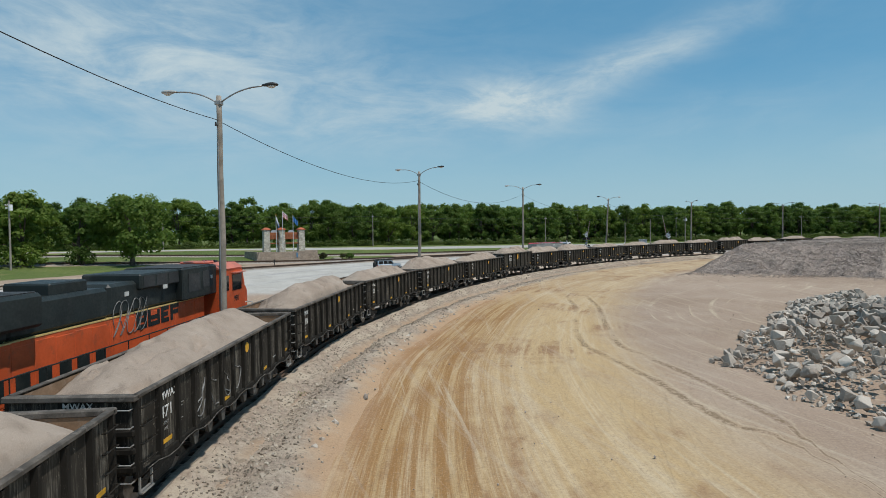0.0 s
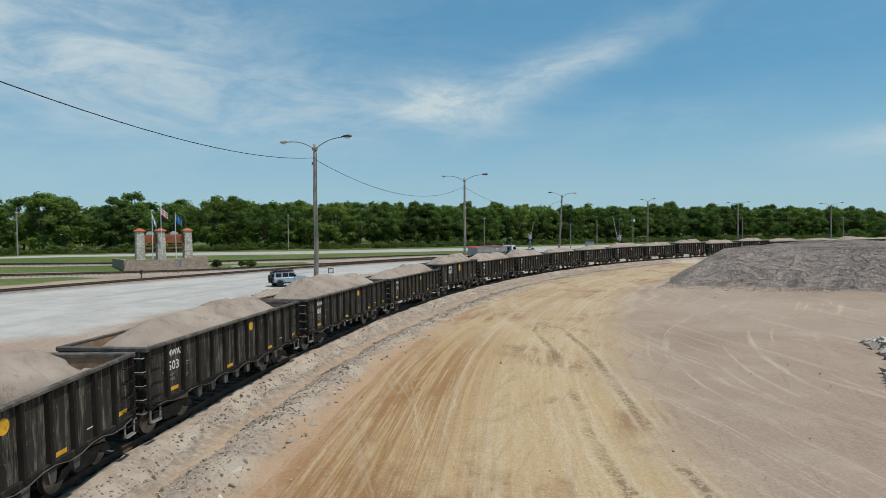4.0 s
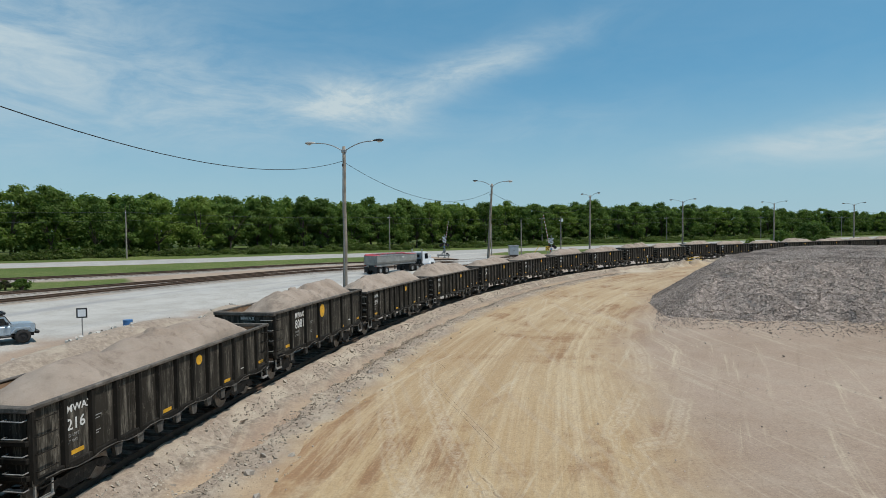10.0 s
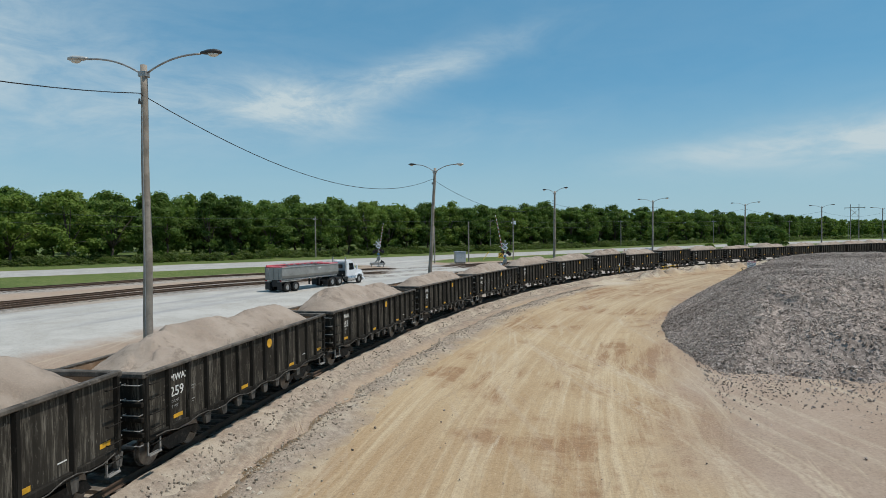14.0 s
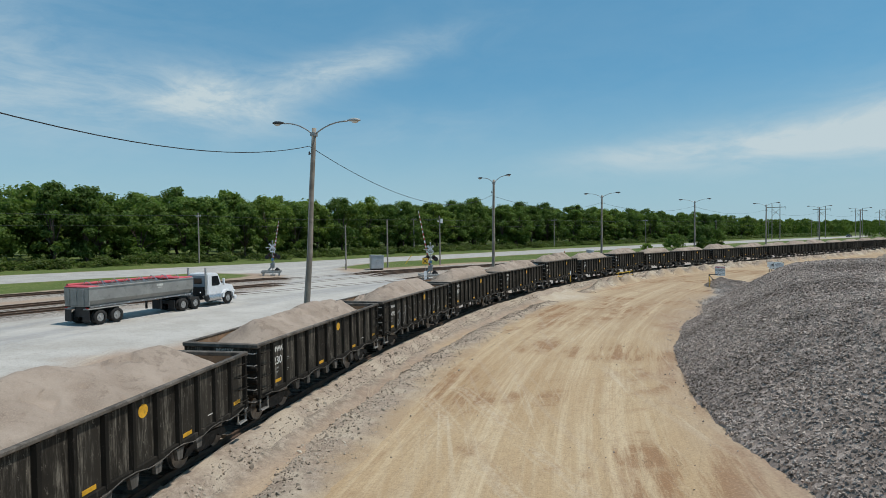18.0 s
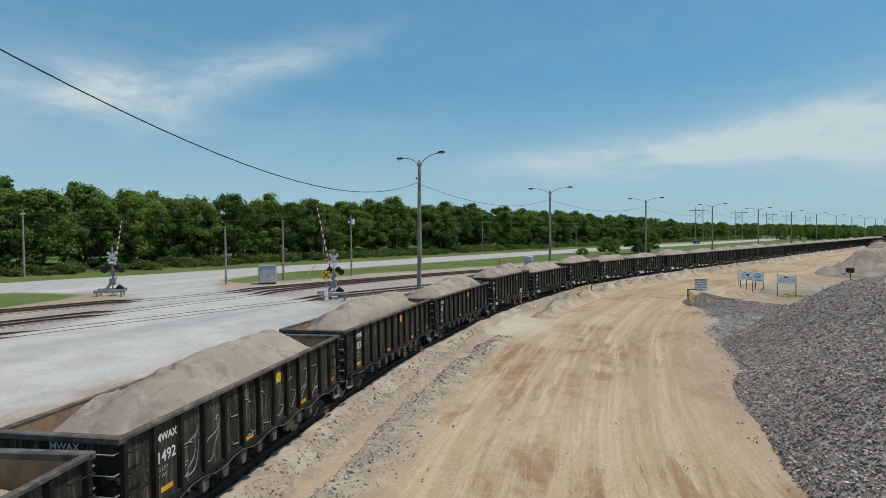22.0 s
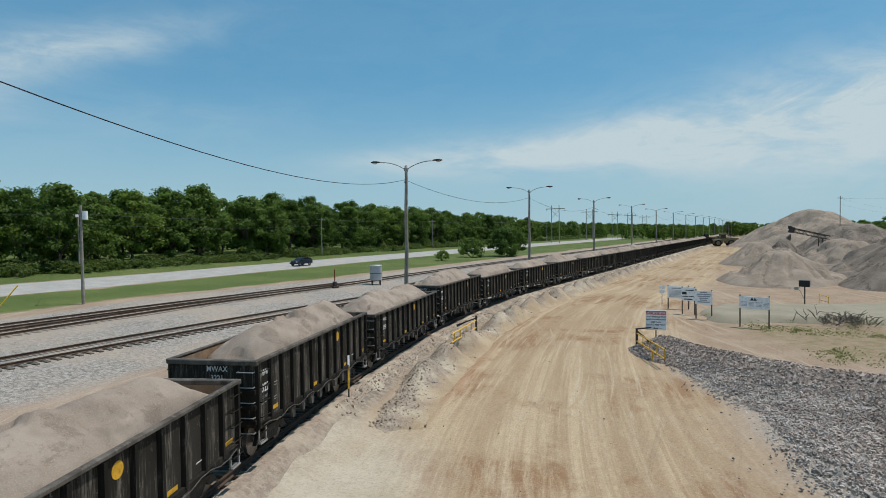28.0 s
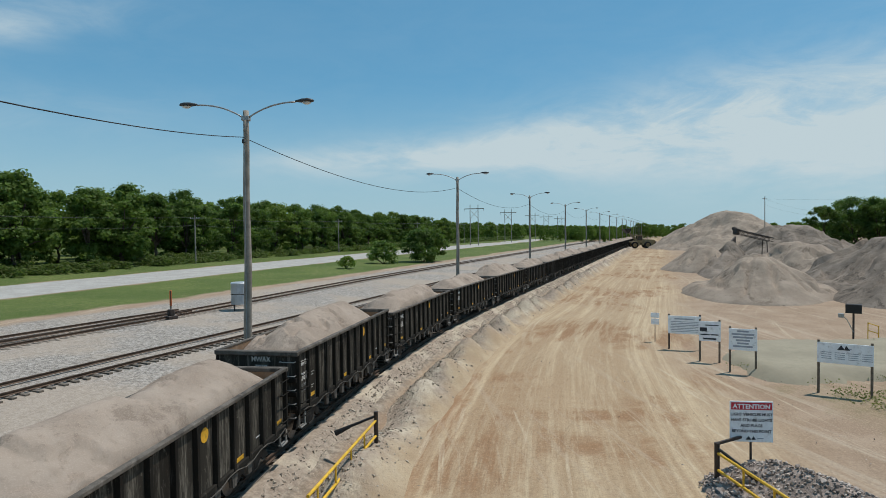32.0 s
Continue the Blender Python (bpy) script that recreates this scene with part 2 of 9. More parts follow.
def thing(name, label, category, m=None, group="", kind=""):
    ob = new(name)
    ob.empty_display_size = 0.2
    if m is not None:
        ob.matrix_basis = m
    return tagged(ob, label, category, group, kind)


def from_arrays(name, co, faces, material, smooth=False):
    me = bpy.data.meshes.new(name)
    me.from_pydata([tuple(c) for c in co], [], [tuple(f) for f in faces])
    me.materials.append(material)
    if smooth:
        me.shade_smooth()
    return me


def bx(lo, hi, bevel=0.0):
    return box_bm(bmesh.new(), lo, hi, bevel)


def cy(a, b, r0, r1=None, n=10):
    return cyl_bm(bmesh.new(), a, b, r0, r1, n)


TEXT_CACHE = {}


def text_mesh(body, size, material, depth=0.002, align="LEFT", bold=0.0):
    """Flat lettering in the built-in font, as a mesh in its own xy plane; alike words share one mesh."""
    key = (body, round(size, 3), align)
    if key not in TEXT_CACHE:
        cu = bpy.data.curves.new("lettering", "FONT")
        cu.body, cu.size, cu.extrude, cu.align_x, cu.offset = body, size, depth, align, bold
        cu.resolution_u = 2
        ob = bpy.data.objects.new("lettering", cu)
        scene.collection.objects.link(ob)
        TEXT_CACHE[key] = bpy.data.meshes.new_from_object(ob.evaluated_get(bpy.context.evaluated_depsgraph_get()))
        bpy.data.objects.remove(ob)
        bpy.data.curves.remove(cu)
    me = TEXT_CACHE[key]
    me.materials.clear()
    if material is not None:
        me.materials.append(material)
    return me


# all lettering is shaped here, while the scene is still empty
MARKS = {-5: "1462", -4: "471", -3: "118", -2: "503", -1: "001", 0: "216", 1: "8081", 2: "259", 3: "255", 4: "230", 5: "1492", 6: "483", 7: "447", 8: "3221", 9: "3099", 10: "3818", 11: "266", 12: "481"}


MARK_HEAD = 0.66


def mark_size(k):
    return 0.52 if k == 1 else (0.40 if len(MARKS[k]) < 4 else 0.33)


for _k in MARKS:
    text_mesh("MWAX", mark_size(_k) * (0.6 if _k == 1 else MARK_HEAD), None, bold=0.004)
    text_mesh(MARKS[_k], mark_size(_k), None, bold=0.004)
    text_mesh(MARKS[_k], 0.21, None, align="CENTER", bold=0.003)
text_mesh("MWAX", 0.21, None, align="CENTER", bold=0.003)
for _k in ("LD LMT", "LT WT"):
    text_mesh(_k, 0.115, None)
text_mesh("ATTENTION", 0.19, None, align="CENTER", bold=0.006)
SIGN_LINES = ("LIGHT VEHICLES MUST", "HAVE STROBE LIGHTS", "AND FLAGS", "BEYOND THIS POINT")
for _k in SIGN_LINES:
    text_mesh(_k, 0.118, None, align="CENTER", bold=0.004)
text_mesh("990", 0.42, None, align="CENTER", bold=0.008)


# ---- value noise on arrays, for relief ----
def vnoise(x, y, seed=0):
    xi, yi = np.floor(x).astype(np.int64), np.floor(y).astype(np.int64)
    fx, fy = x - xi, y - yi
    fx, fy = fx * fx * (3 - 2 * fx), fy * fy * (3 - 2 * fy)

    def h(a, b):
        n = (a * 374761393 + b * 668265263 + seed * 1274126177) & 0x7FFFFFFF
        n = ((n ^ (n >> 13)) * 1274126177) & 0x7FFFFFFF
        return ((n ^ (n >> 16)) & 0xFFFF) / 65535.0
    return (h(xi, yi) * (1 - fx) + h(xi + 1, yi) * fx) * (1 - fy) + (h(xi, yi + 1) * (1 - fx) + h(xi + 1, yi + 1) * fx) * fy


def fbm(x, y, scale, octaves=4, seed=0):
    v, a, tot = 0, 1.0, 0
    for o in range(octaves):
        v = v + a * vnoise(x * scale * 2 ** o, y * scale * 2 ** o, seed + o * 17)
        tot += a
        a *= 0.5
    return v / tot


def step(x, lo, hi):
    t = np.clip((x - lo) / (hi - lo), 0, 1)
    return t * t * (3 - 2 * t)


# ---- the line of the loaded train: an arc to the right, then straight ----
ARC_C, ARC_R, ARC_A0, ARC_A1 = Vector((147.19, 5.675)), 156.85, radians(154.05), radians(101.5)
ARC_S = (ARC_A0 - ARC_A1) * ARC_R


def bend(s):
    """The line draws in from the arc towards its start and runs out straight there."""
    d = np.maximum(0.0, -40.0 - np.asarray(s, float))
    return np.where(d < 22, 0.00245 * d * d, 1.1858 + 0.1078 * (d - 22))


def line_at(s, u=0.0):
    """Place and heading (radians) on the train's line, s metres along, u metres to its right."""
    s = float(s)
    a = ARC_A0 - min(s, ARC_S) / ARC_R
    p = ARC_C + (ARC_R - float(u) - float(bend(s))) * Vector((math.cos(a), math.sin(a)))
    head = a - math.pi / 2 + math.atan(0.0049 * min(22.0, max(0.0, -40.0 - s)))
    if s > ARC_S:
        p = p + (s - ARC_S) * Vector((math.cos(head), math.sin(head)))
    return p.x, p.y, head


def track_dip(s):
    """The loaded track lies a little lower at its start."""
    return -0.38 * (1 - step(np.asarray(s, float), -55.0, -38.0))


def line_su(x, y):
    """Arrays of s, u for arrays of x, y."""
    dx, dy = x - ARC_C.x, y - ARC_C.y
    a = np.arctan2(dy, dx)
    a = np.where(a < -1.2, a + 2 * math.pi, a)
    s = (ARC_A0 - a) * ARC_R
    u = ARC_R - np.hypot(dx, dy) - bend(s)
    x1, y1, h = line_at(ARC_S)
    ex, ey = x - x1, y - y1
    s2 = ex * math.cos(h) + ey * math.sin(h)
    u2 = ex * math.sin(h) - ey * math.cos(h)
    far = s2 > 0
    return np.where(far, ARC_S + s2, s), np.where(far, u2, u)


def poly_dist(x, y, pts, closed=False):
    """Distance from arrays of points to a polyline."""
    best = np.full(x.shape, 1e9)
    seg = list(zip(pts, pts[1:] + (pts[:1] if closed else [])))
    for (ax, ay), (bx_, by_) in seg[: len(pts) if closed else len(pts) - 1]:
        dx, dy = bx_ - ax, by_ - ay
        t = np.clip(((x - ax) * dx + (y - ay) * dy) / (dx * dx + dy * dy), 0, 1)
        best = np.minimum(best, np.hypot(x - ax - t * dx, y - ay - t * dy))
    return best


def poly_in(x, y, pts):
    inside = np.zeros(x.shape, bool)
    for (ax, ay), (bx_, by_) in zip(pts, pts[1:] + pts[:1]):
        hit = (ay > y) != (by_ > y)
        inside ^= hit & (x < (bx_ - ax) * (y - ay) / (by_ - ay + 1e-12) + ax)
    return inside


def poly_sd(x, y, pts):
    """Signed distance: positive inside."""
    d = poly_dist(x, y, pts, True)
    return np.where(poly_in(x, y, pts), d, -d)


def smooth_path(pts, step_m=2.0):
    """A Catmull-Rom curve through plan points, resampled."""
    P = [Vector(p) for p in pts]
    P = [P[0] * 2 - P[1]] + P + [P[-1] * 2 - P[-2]]
    out = []
    for i in range(1, len(P) - 2):
        n = max(2, int((P[i + 1] - P[i]).length / step_m))
        for k in range(n):
            t = k / n
            out.append(0.5 * ((2 * P[i]) + (P[i + 1] - P[i - 1]) * t + (2 * P[i - 1] - 5 * P[i] + 4 * P[i + 1] - P[i + 2]) * t ** 2
                              + (3 * P[i] - P[i - 1] - 3 * P[i + 1] + P[i + 2]) * t ** 3))
    out.append(P[-2])
    return out

# ---- ground materials ----
def ground_material():
    m = Mat("ground_dirt", 0.95, 0, 0.12)
    p = m.world_pos()
    s, u = m.attr("s_along"), m.attr("u_across")
    big, mid = m.noise(p, 0.045, 5, 0.6), m.noise(p, 0.35, 6, 0.6)
    fine, grit = m.noise(p, 3.2, 6, 0.7), m.voronoi(p, 9.0)
    # pinkish crushed-stone flat, tan haul road
    pink = m.mix(m.ramp(big, 0.35, 0.68), (0.315, 0.23, 0.172), (0.39, 0.293, 0.225))
    pink = m.mix(m.ramp(mid, 0.42, 0.72, 0, 0.55), pink, (0.42, 0.335, 0.26))
    pink = m.mix(m.ramp(m.noise(p, 0.06, 6, 0.7, 0.5), 0.50, 0.66, 0, 0.5), pink, (0.265, 0.185, 0.13))
    tan = m.mix(m.ramp(big, 0.36, 0.66), (0.40, 0.267, 0.146), (0.485, 0.356, 0.212))
    wob = m.math("MULTIPLY", m.math("SUBTRACT", m.noise(p, 0.014, 2), 0.5), 4.0)
    uw = m.math("ADD", u, wob)

    def trail(ku, ks, detail=6, rough=0.65, distort=0.0):
        return m.noise(m.vec(m.math("MULTIPLY", uw, ku), m.math("MULTIPLY", s, ks)), 1.0, detail, rough, distort)
    tan = m.mix(m.ramp(s, 15, -25, 0, 0.9), tan, (0.50, 0.35, 0.18))
    tan = m.mix(m.ramp(s, 45, 85, 0, 0.6), tan, (0.36, 0.255, 0.165))
    # broad lanes worn pale by wheels, with crisp strands in them
    lane = m.math("MULTIPLY", m.ramp(trail(0.62, 0.010, 4, 0.55), 0.44, 0.60), m.ramp(trail(3.4, 0.035, 6, 0.72, 0.15), 0.40, 0.58, 0.15, 1.0))
    tan = m.mix(m.math("MULTIPLY", lane, 0.72), tan, (0.575, 0.45, 0.295))
    streak, hair = trail(2.1, 0.07, 7, 0.78, 0.2), trail(7.5, 0.3, 6, 0.75)
    patch = m.noise(p, 0.085, 6, 0.68, 0.4)
    tan = m.mix(m.ramp(streak, 0.46, 0.66, 0, 0.5), tan, (0.57, 0.46, 0.31))
    tan = m.mix(m.ramp(hair, 0.46, 0.74, 0, 0.34), tan, (0.28, 0.182, 0.10))
    damp = m.math("MULTIPLY", m.ramp(patch, 0.46, 0.58), m.ramp(trail(1.1, 0.09, 6, 0.72), 0.42, 0.58))
    tan = m.mix(m.math("MULTIPLY", damp, 0.9), tan, (0.275, 0.15, 0.076))
    edge0 = m.math("ADD", u, m.math("MULTIPLY", m.math("SUBTRACT", m.noise(p, 0.14, 5, 0.65), 0.5), 2.4))
    wet = m.math("MULTIPLY", m.math("MULTIPLY", m.ramp(edge0, 4.6, 5.4), m.ramp(edge0, 8.2, 12.0, 1, 0)), m.ramp(s, -4, -26))
    tan = m.mix(m.math("MULTIPLY", wet, m.ramp(trail(2.5, 0.035, 7, 0.78, 0.25), 0.42, 0.57, 0.15, 0.9)), tan, (0.285, 0.142, 0.045))
    mud = m.math("MULTIPLY", m.ramp(trail(3.2, 0.3, 6, 0.75, 0.6), 0.60, 0.70), m.ramp(patch, 0.44, 0.58))
    tan = m.mix(m.math("MULTIPLY", mud, 0.8), tan, (0.17, 0.098, 0.052))
    dust = m.math("MULTIPLY", m.ramp(trail(2.4, 0.09, 6, 0.7), 0.58, 0.68), m.ramp(m.noise(p, 0.12, 4), 0.45, 0.6))
    tan = m.mix(m.math("MULTIPLY", dust, 0.7), tan, (0.58, 0.48, 0.345))
    edge = m.math("ADD", u, m.math("MULTIPLY", m.math("SUBTRACT", m.noise(p, 0.09, 5, 0.6), 0.5), 7.0))
    haul = m.math("MULTIPLY", m.ramp(edge, 14.0, 20.0, 1, 0), m.ramp(edge, 2.0, 4.6))
    pink = m.mix(m.ramp(s, 98, 116, 0, 0.7), pink, m.mix(m.ramp(mid, 0.4, 0.62), (0.31, 0.215, 0.142), (0.38, 0.275, 0.19)))
    c = m.mix(haul, pink, tan)
    # wheel arcs on the flat
    arcs = m.noise(m.vec(m.math("MULTIPLY", m.math("ADD", uw, m.math("MULTIPLY", s, 0.35)), 1.6), m.math("MULTIPLY", s, 0.05)), 1.0, 6, 0.65, 0.6)
    c = m.mix(m.math("MULTIPLY", m.ramp(arcs, 0.54, 0.64, 0, 0.6), m.ramp(haul, 0, 0.6, 1, 0.4)), c, (0.47, 0.38, 0.285))
    # crossing tread marks: thin dark scratches
    scr = m.noise(m.vec(m.math("MULTIPLY", m.math("SUBTRACT", uw, m.math("MULTIPLY", s, 0.22)), 4.0), m.math("MULTIPLY", s, 0.10)), 1.0, 6, 0.7, 0.9)
    c = m.mix(m.ramp(scr, 0.56, 0.66, 0, 0.22), c, (0.20, 0.14, 0.09))
    # pale scuffed curves where trucks swing round
    turn = m.noise(m.vec(m.math("MULTIPLY", m.math("SUBTRACT", uw, m.math("MULTIPLY", m.math("SINE", m.math("MULTIPLY", s, 0.075)), 3.2)), 1.9), m.math("MULTIPLY", s, 0.045)), 1.0, 6, 0.7, 0.3)
    c = m.mix(m.math("MULTIPLY", m.ramp(turn, 0.55, 0.66, 0, 0.62), m.ramp(m.noise(p, 0.07, 3), 0.44, 0.60)), c, (0.56, 0.465, 0.335))
    # tyre tracks that swing across the flat: two treads each
    for tag, dark in (("track_a", 0.85), ("track_b", 0.45), ("track_c", 0.5)):
        off = m.math("ABSOLUTE", m.math("SUBTRACT", m.math("ABSOLUTE", m.attr(tag)), 1.0))
        edge_n = m.math("ADD", off, m.math("MULTIPLY", m.math("SUBTRACT", m.noise(p, 1.3, 5, 0.7), 0.5), 0.5))
        bars = m.ramp(m.noise(m.mapping(p, (1, 1, 1)), 4.2, 4, 0.8), 0.40, 0.56)
        fade = m.ramp(m.noise(p, 0.16, 4, 0.6), 0.34, 0.52)
        tread = m.math("MULTIPLY", m.math("MULTIPLY", m.ramp(edge_n, 0.10, 0.24, 1, 0), bars), fade)
        c = m.mix(m.math("MULTIPLY", tread, dark), c, (0.19, 0.13, 0.078) if tag == "track_a" else (0.56, 0.46, 0.34))
        rim = m.math("MULTIPLY", m.ramp(m.math("ABSOLUTE", m.math("SUBTRACT", edge_n, 0.34)), 0.0, 0.12, 1, 0), fade)
        c = m.mix(m.math("MULTIPLY", rim, 0.4), c, (0.55, 0.45, 0.32))
    # red-brown strip at the foot of the berm
    red = m.math("MULTIPLY", m.math("MULTIPLY", m.ramp(edge0, 2.8, 3.8), m.ramp(edge0, 4.6, 6.5, 1, 0)), m.math("ADD", m.ramp(s, 5, -25), m.math("MULTIPLY", m.ramp(s, 95, 101), m.ramp(s, 128, 112, 0, 0.8))))
    c = m.mix(m.math("MULTIPLY", m.math("MULTIPLY", red, 0.7), m.ramp(m.noise(p, 0.05, 4), 0.32, 0.58)), c, (0.43, 0.255, 0.15))

    shoulder = m.math("MULTIPLY", m.ramp(edge0, 4.4, 5.6, 1, 0), m.ramp(u, 1.0, 2.0))
    c = m.mix(m.math("MULTIPLY", shoulder, m.ramp(s, 5, -25, 0.0, 0.6)), c, m.mix(m.ramp(mid, 0.4, 0.65), (0.42, 0.27, 0.165), (0.48, 0.34, 0.22)))

    def zone(name, amp, soft, scale=0.25):
        n = m.math("MULTIPLY", m.math("SUBTRACT", m.noise(p, scale, 6, 0.65), 0.5), amp)
        return m.ramp(m.math("ADD", m.attr(name), n), -soft, soft)

    white = m.mix(m.ramp(mid, 0.35, 0.65), (0.42, 0.40, 0.365), (0.51, 0.49, 0.455))
    dirty = m.noise(m.vec(m.math("MULTIPLY", u, 0.16), m.math("MULTIPLY", s, 0.018)), 1.0, 5, 0.6)
    white = m.mix(m.ramp(dirty, 0.50, 0.66, 0, 0.75), white, (0.30, 0.305, 0.312))
    white = m.mix(m.ramp(m.noise(p, 0.8, 7, 0.7), 0.62, 0.78, 0, 0.5), white, (0.33, 0.32, 0.30))
    c = m.mix(zone("sd_white", 5.0, 1.6), c, white)
    gray = m.mix(m.ramp(m.noise(p, 4.5, 7, 0.9), 0.38, 0.62), (0.125, 0.112, 0.10), (0.50, 0.462, 0.42))
    gray = m.mix(m.ramp(m.voronoi(p, 13.0), 0.0, 0.35, 0.35, 0), gray, (0.14, 0.13, 0.118))
    gray = m.mix(m.ramp(m.noise(p, 0.12, 5, 0.6), 0.42, 0.60, 0.0, 0.72), gray, (0.40, 0.33, 0.265))
    c = m.mix(zone("sd_gray", 3.0, 0.9), c, gray)
    bed = m.mix(m.ramp(fine, 0.38, 0.66), (0.19, 0.16, 0.128), (0.42, 0.36, 0.29))
    c = m.mix(zone("sd_bed", 1.2, 0.5, 0.9), c, bed)
    # turf
    turf = m.mix(m.ramp(m.noise(p, 0.08, 5, 0.6), 0.36, 0.66), (0.066, 0.114, 0.021), (0.125, 0.165, 0.040))
    turf = m.mix(m.ramp(m.noise(p, 1.4, 6, 0.7), 0.40, 0.72), turf, (0.050, 0.10, 0.016))
    turf = m.mix(m.ramp(m.noise(p, 0.3, 6, 0.65), 0.58, 0.74, 0, 0.55), turf, (0.22, 0.20, 0.085))
    gz = zone("sd_grass", 3.0, 0.7)
    c = m.mix(gz, c, turf)
    hwy = m.mix(m.ramp(m.noise(p, 0.5, 6, 0.6), 0.35, 0.7), (0.37, 0.362, 0.342), (0.45, 0.44, 0.415))
    c = m.mix(zone("sd_road", 0.25, 0.25), c, hwy)
    c = m.mix(m.math("MULTIPLY", zone("sd_cross", 5.0, 2.0, 0.35), 0.8), c, m.mix(m.ramp(mid, 0.35, 0.65), (0.57, 0.505, 0.405), (0.47, 0.395, 0.295)))
    dry = m.mix(m.ramp(m.noise(p, 1.1, 6, 0.7), 0.42, 0.66), (0.30, 0.225, 0.14), (0.16, 0.150, 0.062))
    c = m.mix(m.math("MULTIPLY", zone("sd_dry", 9.0, 1.5, 0.3), 0.75), c, dry)
    # loose stones
    peb = m.voronoi(p, 2.6)
    c = m.mix(m.math("MULTIPLY", m.ramp(peb, 0.05, 0.10, 0.6, 0), m.ramp(m.noise(p, 0.5, 3), 0.5, 0.66)), c, (0.19, 0.16, 0.135))
    c = m.mix(m.ramp(fine, 0.25, 0.8, 0.16, 0), c, (0.16, 0.12, 0.085))
    grain = m.noise(p, 11, 5, 0.85)
    c = m.mix(m.ramp(grain, 0.47, 0.70, 0, 0.46), c, (0.15, 0.11, 0.078))
    c = m.mix(m.ramp(grain, 0.48, 0.28, 0, 0.45), c, (0.60, 0.485, 0.33))
    m.color(c)
    h = m.math("ADD", m.math("MULTIPLY", fine, 0.5), m.math("MULTIPLY", streak, 1.2))
    h = m.math("ADD", h, m.math("MULTIPLY", grain, 0.7))
    m.bump(h, 0.55, 0.05)
    return m.m


M_GROUND = ground_material()

# ---- plan lines ----
RAIL_NEAR = [(-50, 36), (-48, 50), (-45, 62), (-39, 77), (-31, 90), (-24, 99.5), (-14, 112.5), (-3, 125.5), (10, 137.5), (18, 142.5), (33, 148.8), (45, 153.2), (60, 158.4), (73, 162.3), (88, 166.2), (98, 168.4), (150, 179.5), (250, 200), (420, 235)]
RAIL_MID = [(-120, 62), (-80, 80), (-56, 92.5), (-33, 106), (-22, 113.8), (-5, 128), (9, 141.5), (18, 147.6), (33, 154.2), (45, 160), (60, 167.3), (77, 173), (90, 176.2), (103, 179), (125, 184.6), (150, 190.3), (250, 211), (420, 246)]
RAIL_FAR = [(-160, 64), (-110, 88), (-46, 118), (-26, 129.3), (-6, 142.5), (7, 152.2), (17, 157.2), (33, 162.2), (45, 166.2), (60, 170.8), (77, 175.3), (92, 178.2), (103, 180.0)]
HIGHWAY = [(-900, -190), (-400, -10), (-200, 73), (-120, 108), (-56, 137.5), (-30, 152), (0, 168.5), (16, 177), (40, 188), (72, 200.5), (104, 209.5), (126, 215.3), (160, 223.7), (195, 232), (215, 236.5), (420, 281), (1200, 448)]
LOT = [(-52, 30), (-40, 40), (-27, 51), (-17, 58), (-15, 66), (-12, 73), (-10, 80), (-8.5, 85), (-4.5, 91), (1, 99.5), (10, 111), (21, 121), (30, 128), (38, 133.7), (48, 141), (56, 147.5), (59.5, 153), (57.5, 160), (54.5, 167), (53, 174), (54, 181), (61, 189.5), (70, 196), (24, 178), (36, 178.5), (41, 176), (43, 171), (41, 163.5), (38, 156), (33, 151), (30, 145), (16, 139), (8, 133.5), (-5, 121), (-17, 107), (-27, 93), (-34, 83), (-43, 68), (-48, 55), (-53, 40)]
TURF_A = [(-900, -225), (-400, -45), (-200, 48), (-110, 91), (-46, 121), (-26, 132.3), (-6, 145.5), (6, 156.5), (17, 161.8), (30, 165), (38, 171.5), (38.5, 175.5), (33, 179.5), (16, 171.7), (0, 163), (-30, 146.5), (-56, 132), (-120, 102.5), (-200, 67.5), (-400, -15.5), (-900, -195)]
TURF_B = [(55.5, 184), (58, 180), (70, 182), (80, 185), (90, 187), (107, 189.5), (150, 198), (250, 219), (420, 255), (1200, 415), (1200, 442), (420, 275.5), (215, 231), (160, 218.2), (126, 210), (104, 204), (72, 195), (62, 190)]
TURF_C = [(-300, -40), (-74, 26), (-58, 40), (-56, 52), (-52, 66), (-46, 80), (-38, 91), (-33, 99), (-38, 100), (-56, 88), (-80, 75), (-120, 57), (-300, -20)]
TURF_D = [(-140, 60), (-80, 84.5), (-56, 97), (-33, 110.5), (-22, 118.2), (-10, 128.5), (-12, 134), (-26, 126), (-46, 114.5), (-110, 84.5), (-140, 70)]
GRAVEL_E = [(56, 150), (75, 156), (100, 162), (150, 172), (420, 228), (420, 252), (250, 216), (150, 195), (107, 187), (90, 184.4), (80, 182.4), (70, 179), (56, 177), (55.5, 165), (58, 158)]

DRY = [(96, 127), (101, 132), (104.6, 136), (108, 129), (112, 121), (108, 108), (93, 112)]
GRAVEL_F = [(91, 135.6), (88.2, 133.7), (83.6, 130.1), (80, 127.6), (76.9, 125.9), (74.5, 124.6), (71.3, 121.8), (66, 117.5), (63, 114), (72, 106), (86, 108), (93, 116), (91, 128)]

TYRES = {"track_a": [(13.5, 60), (12.6, 52), (11.2, 45.5), (9.6, 38.3), (9.1, 34.1), (9.6, 30.5), (10.1, 26.5), (10.4, 20)],
         "track_b": [(36, 108), (33.6, 97), (32.2, 89.7), (31.2, 83.7), (30, 79.8), (28.4, 76.7), (26.0, 73), (20, 66)],
         "track_c": [(24, 105), (20.4, 95), (16.5, 86), (13.6, 76), (12.2, 66), (12.5, 54)]}


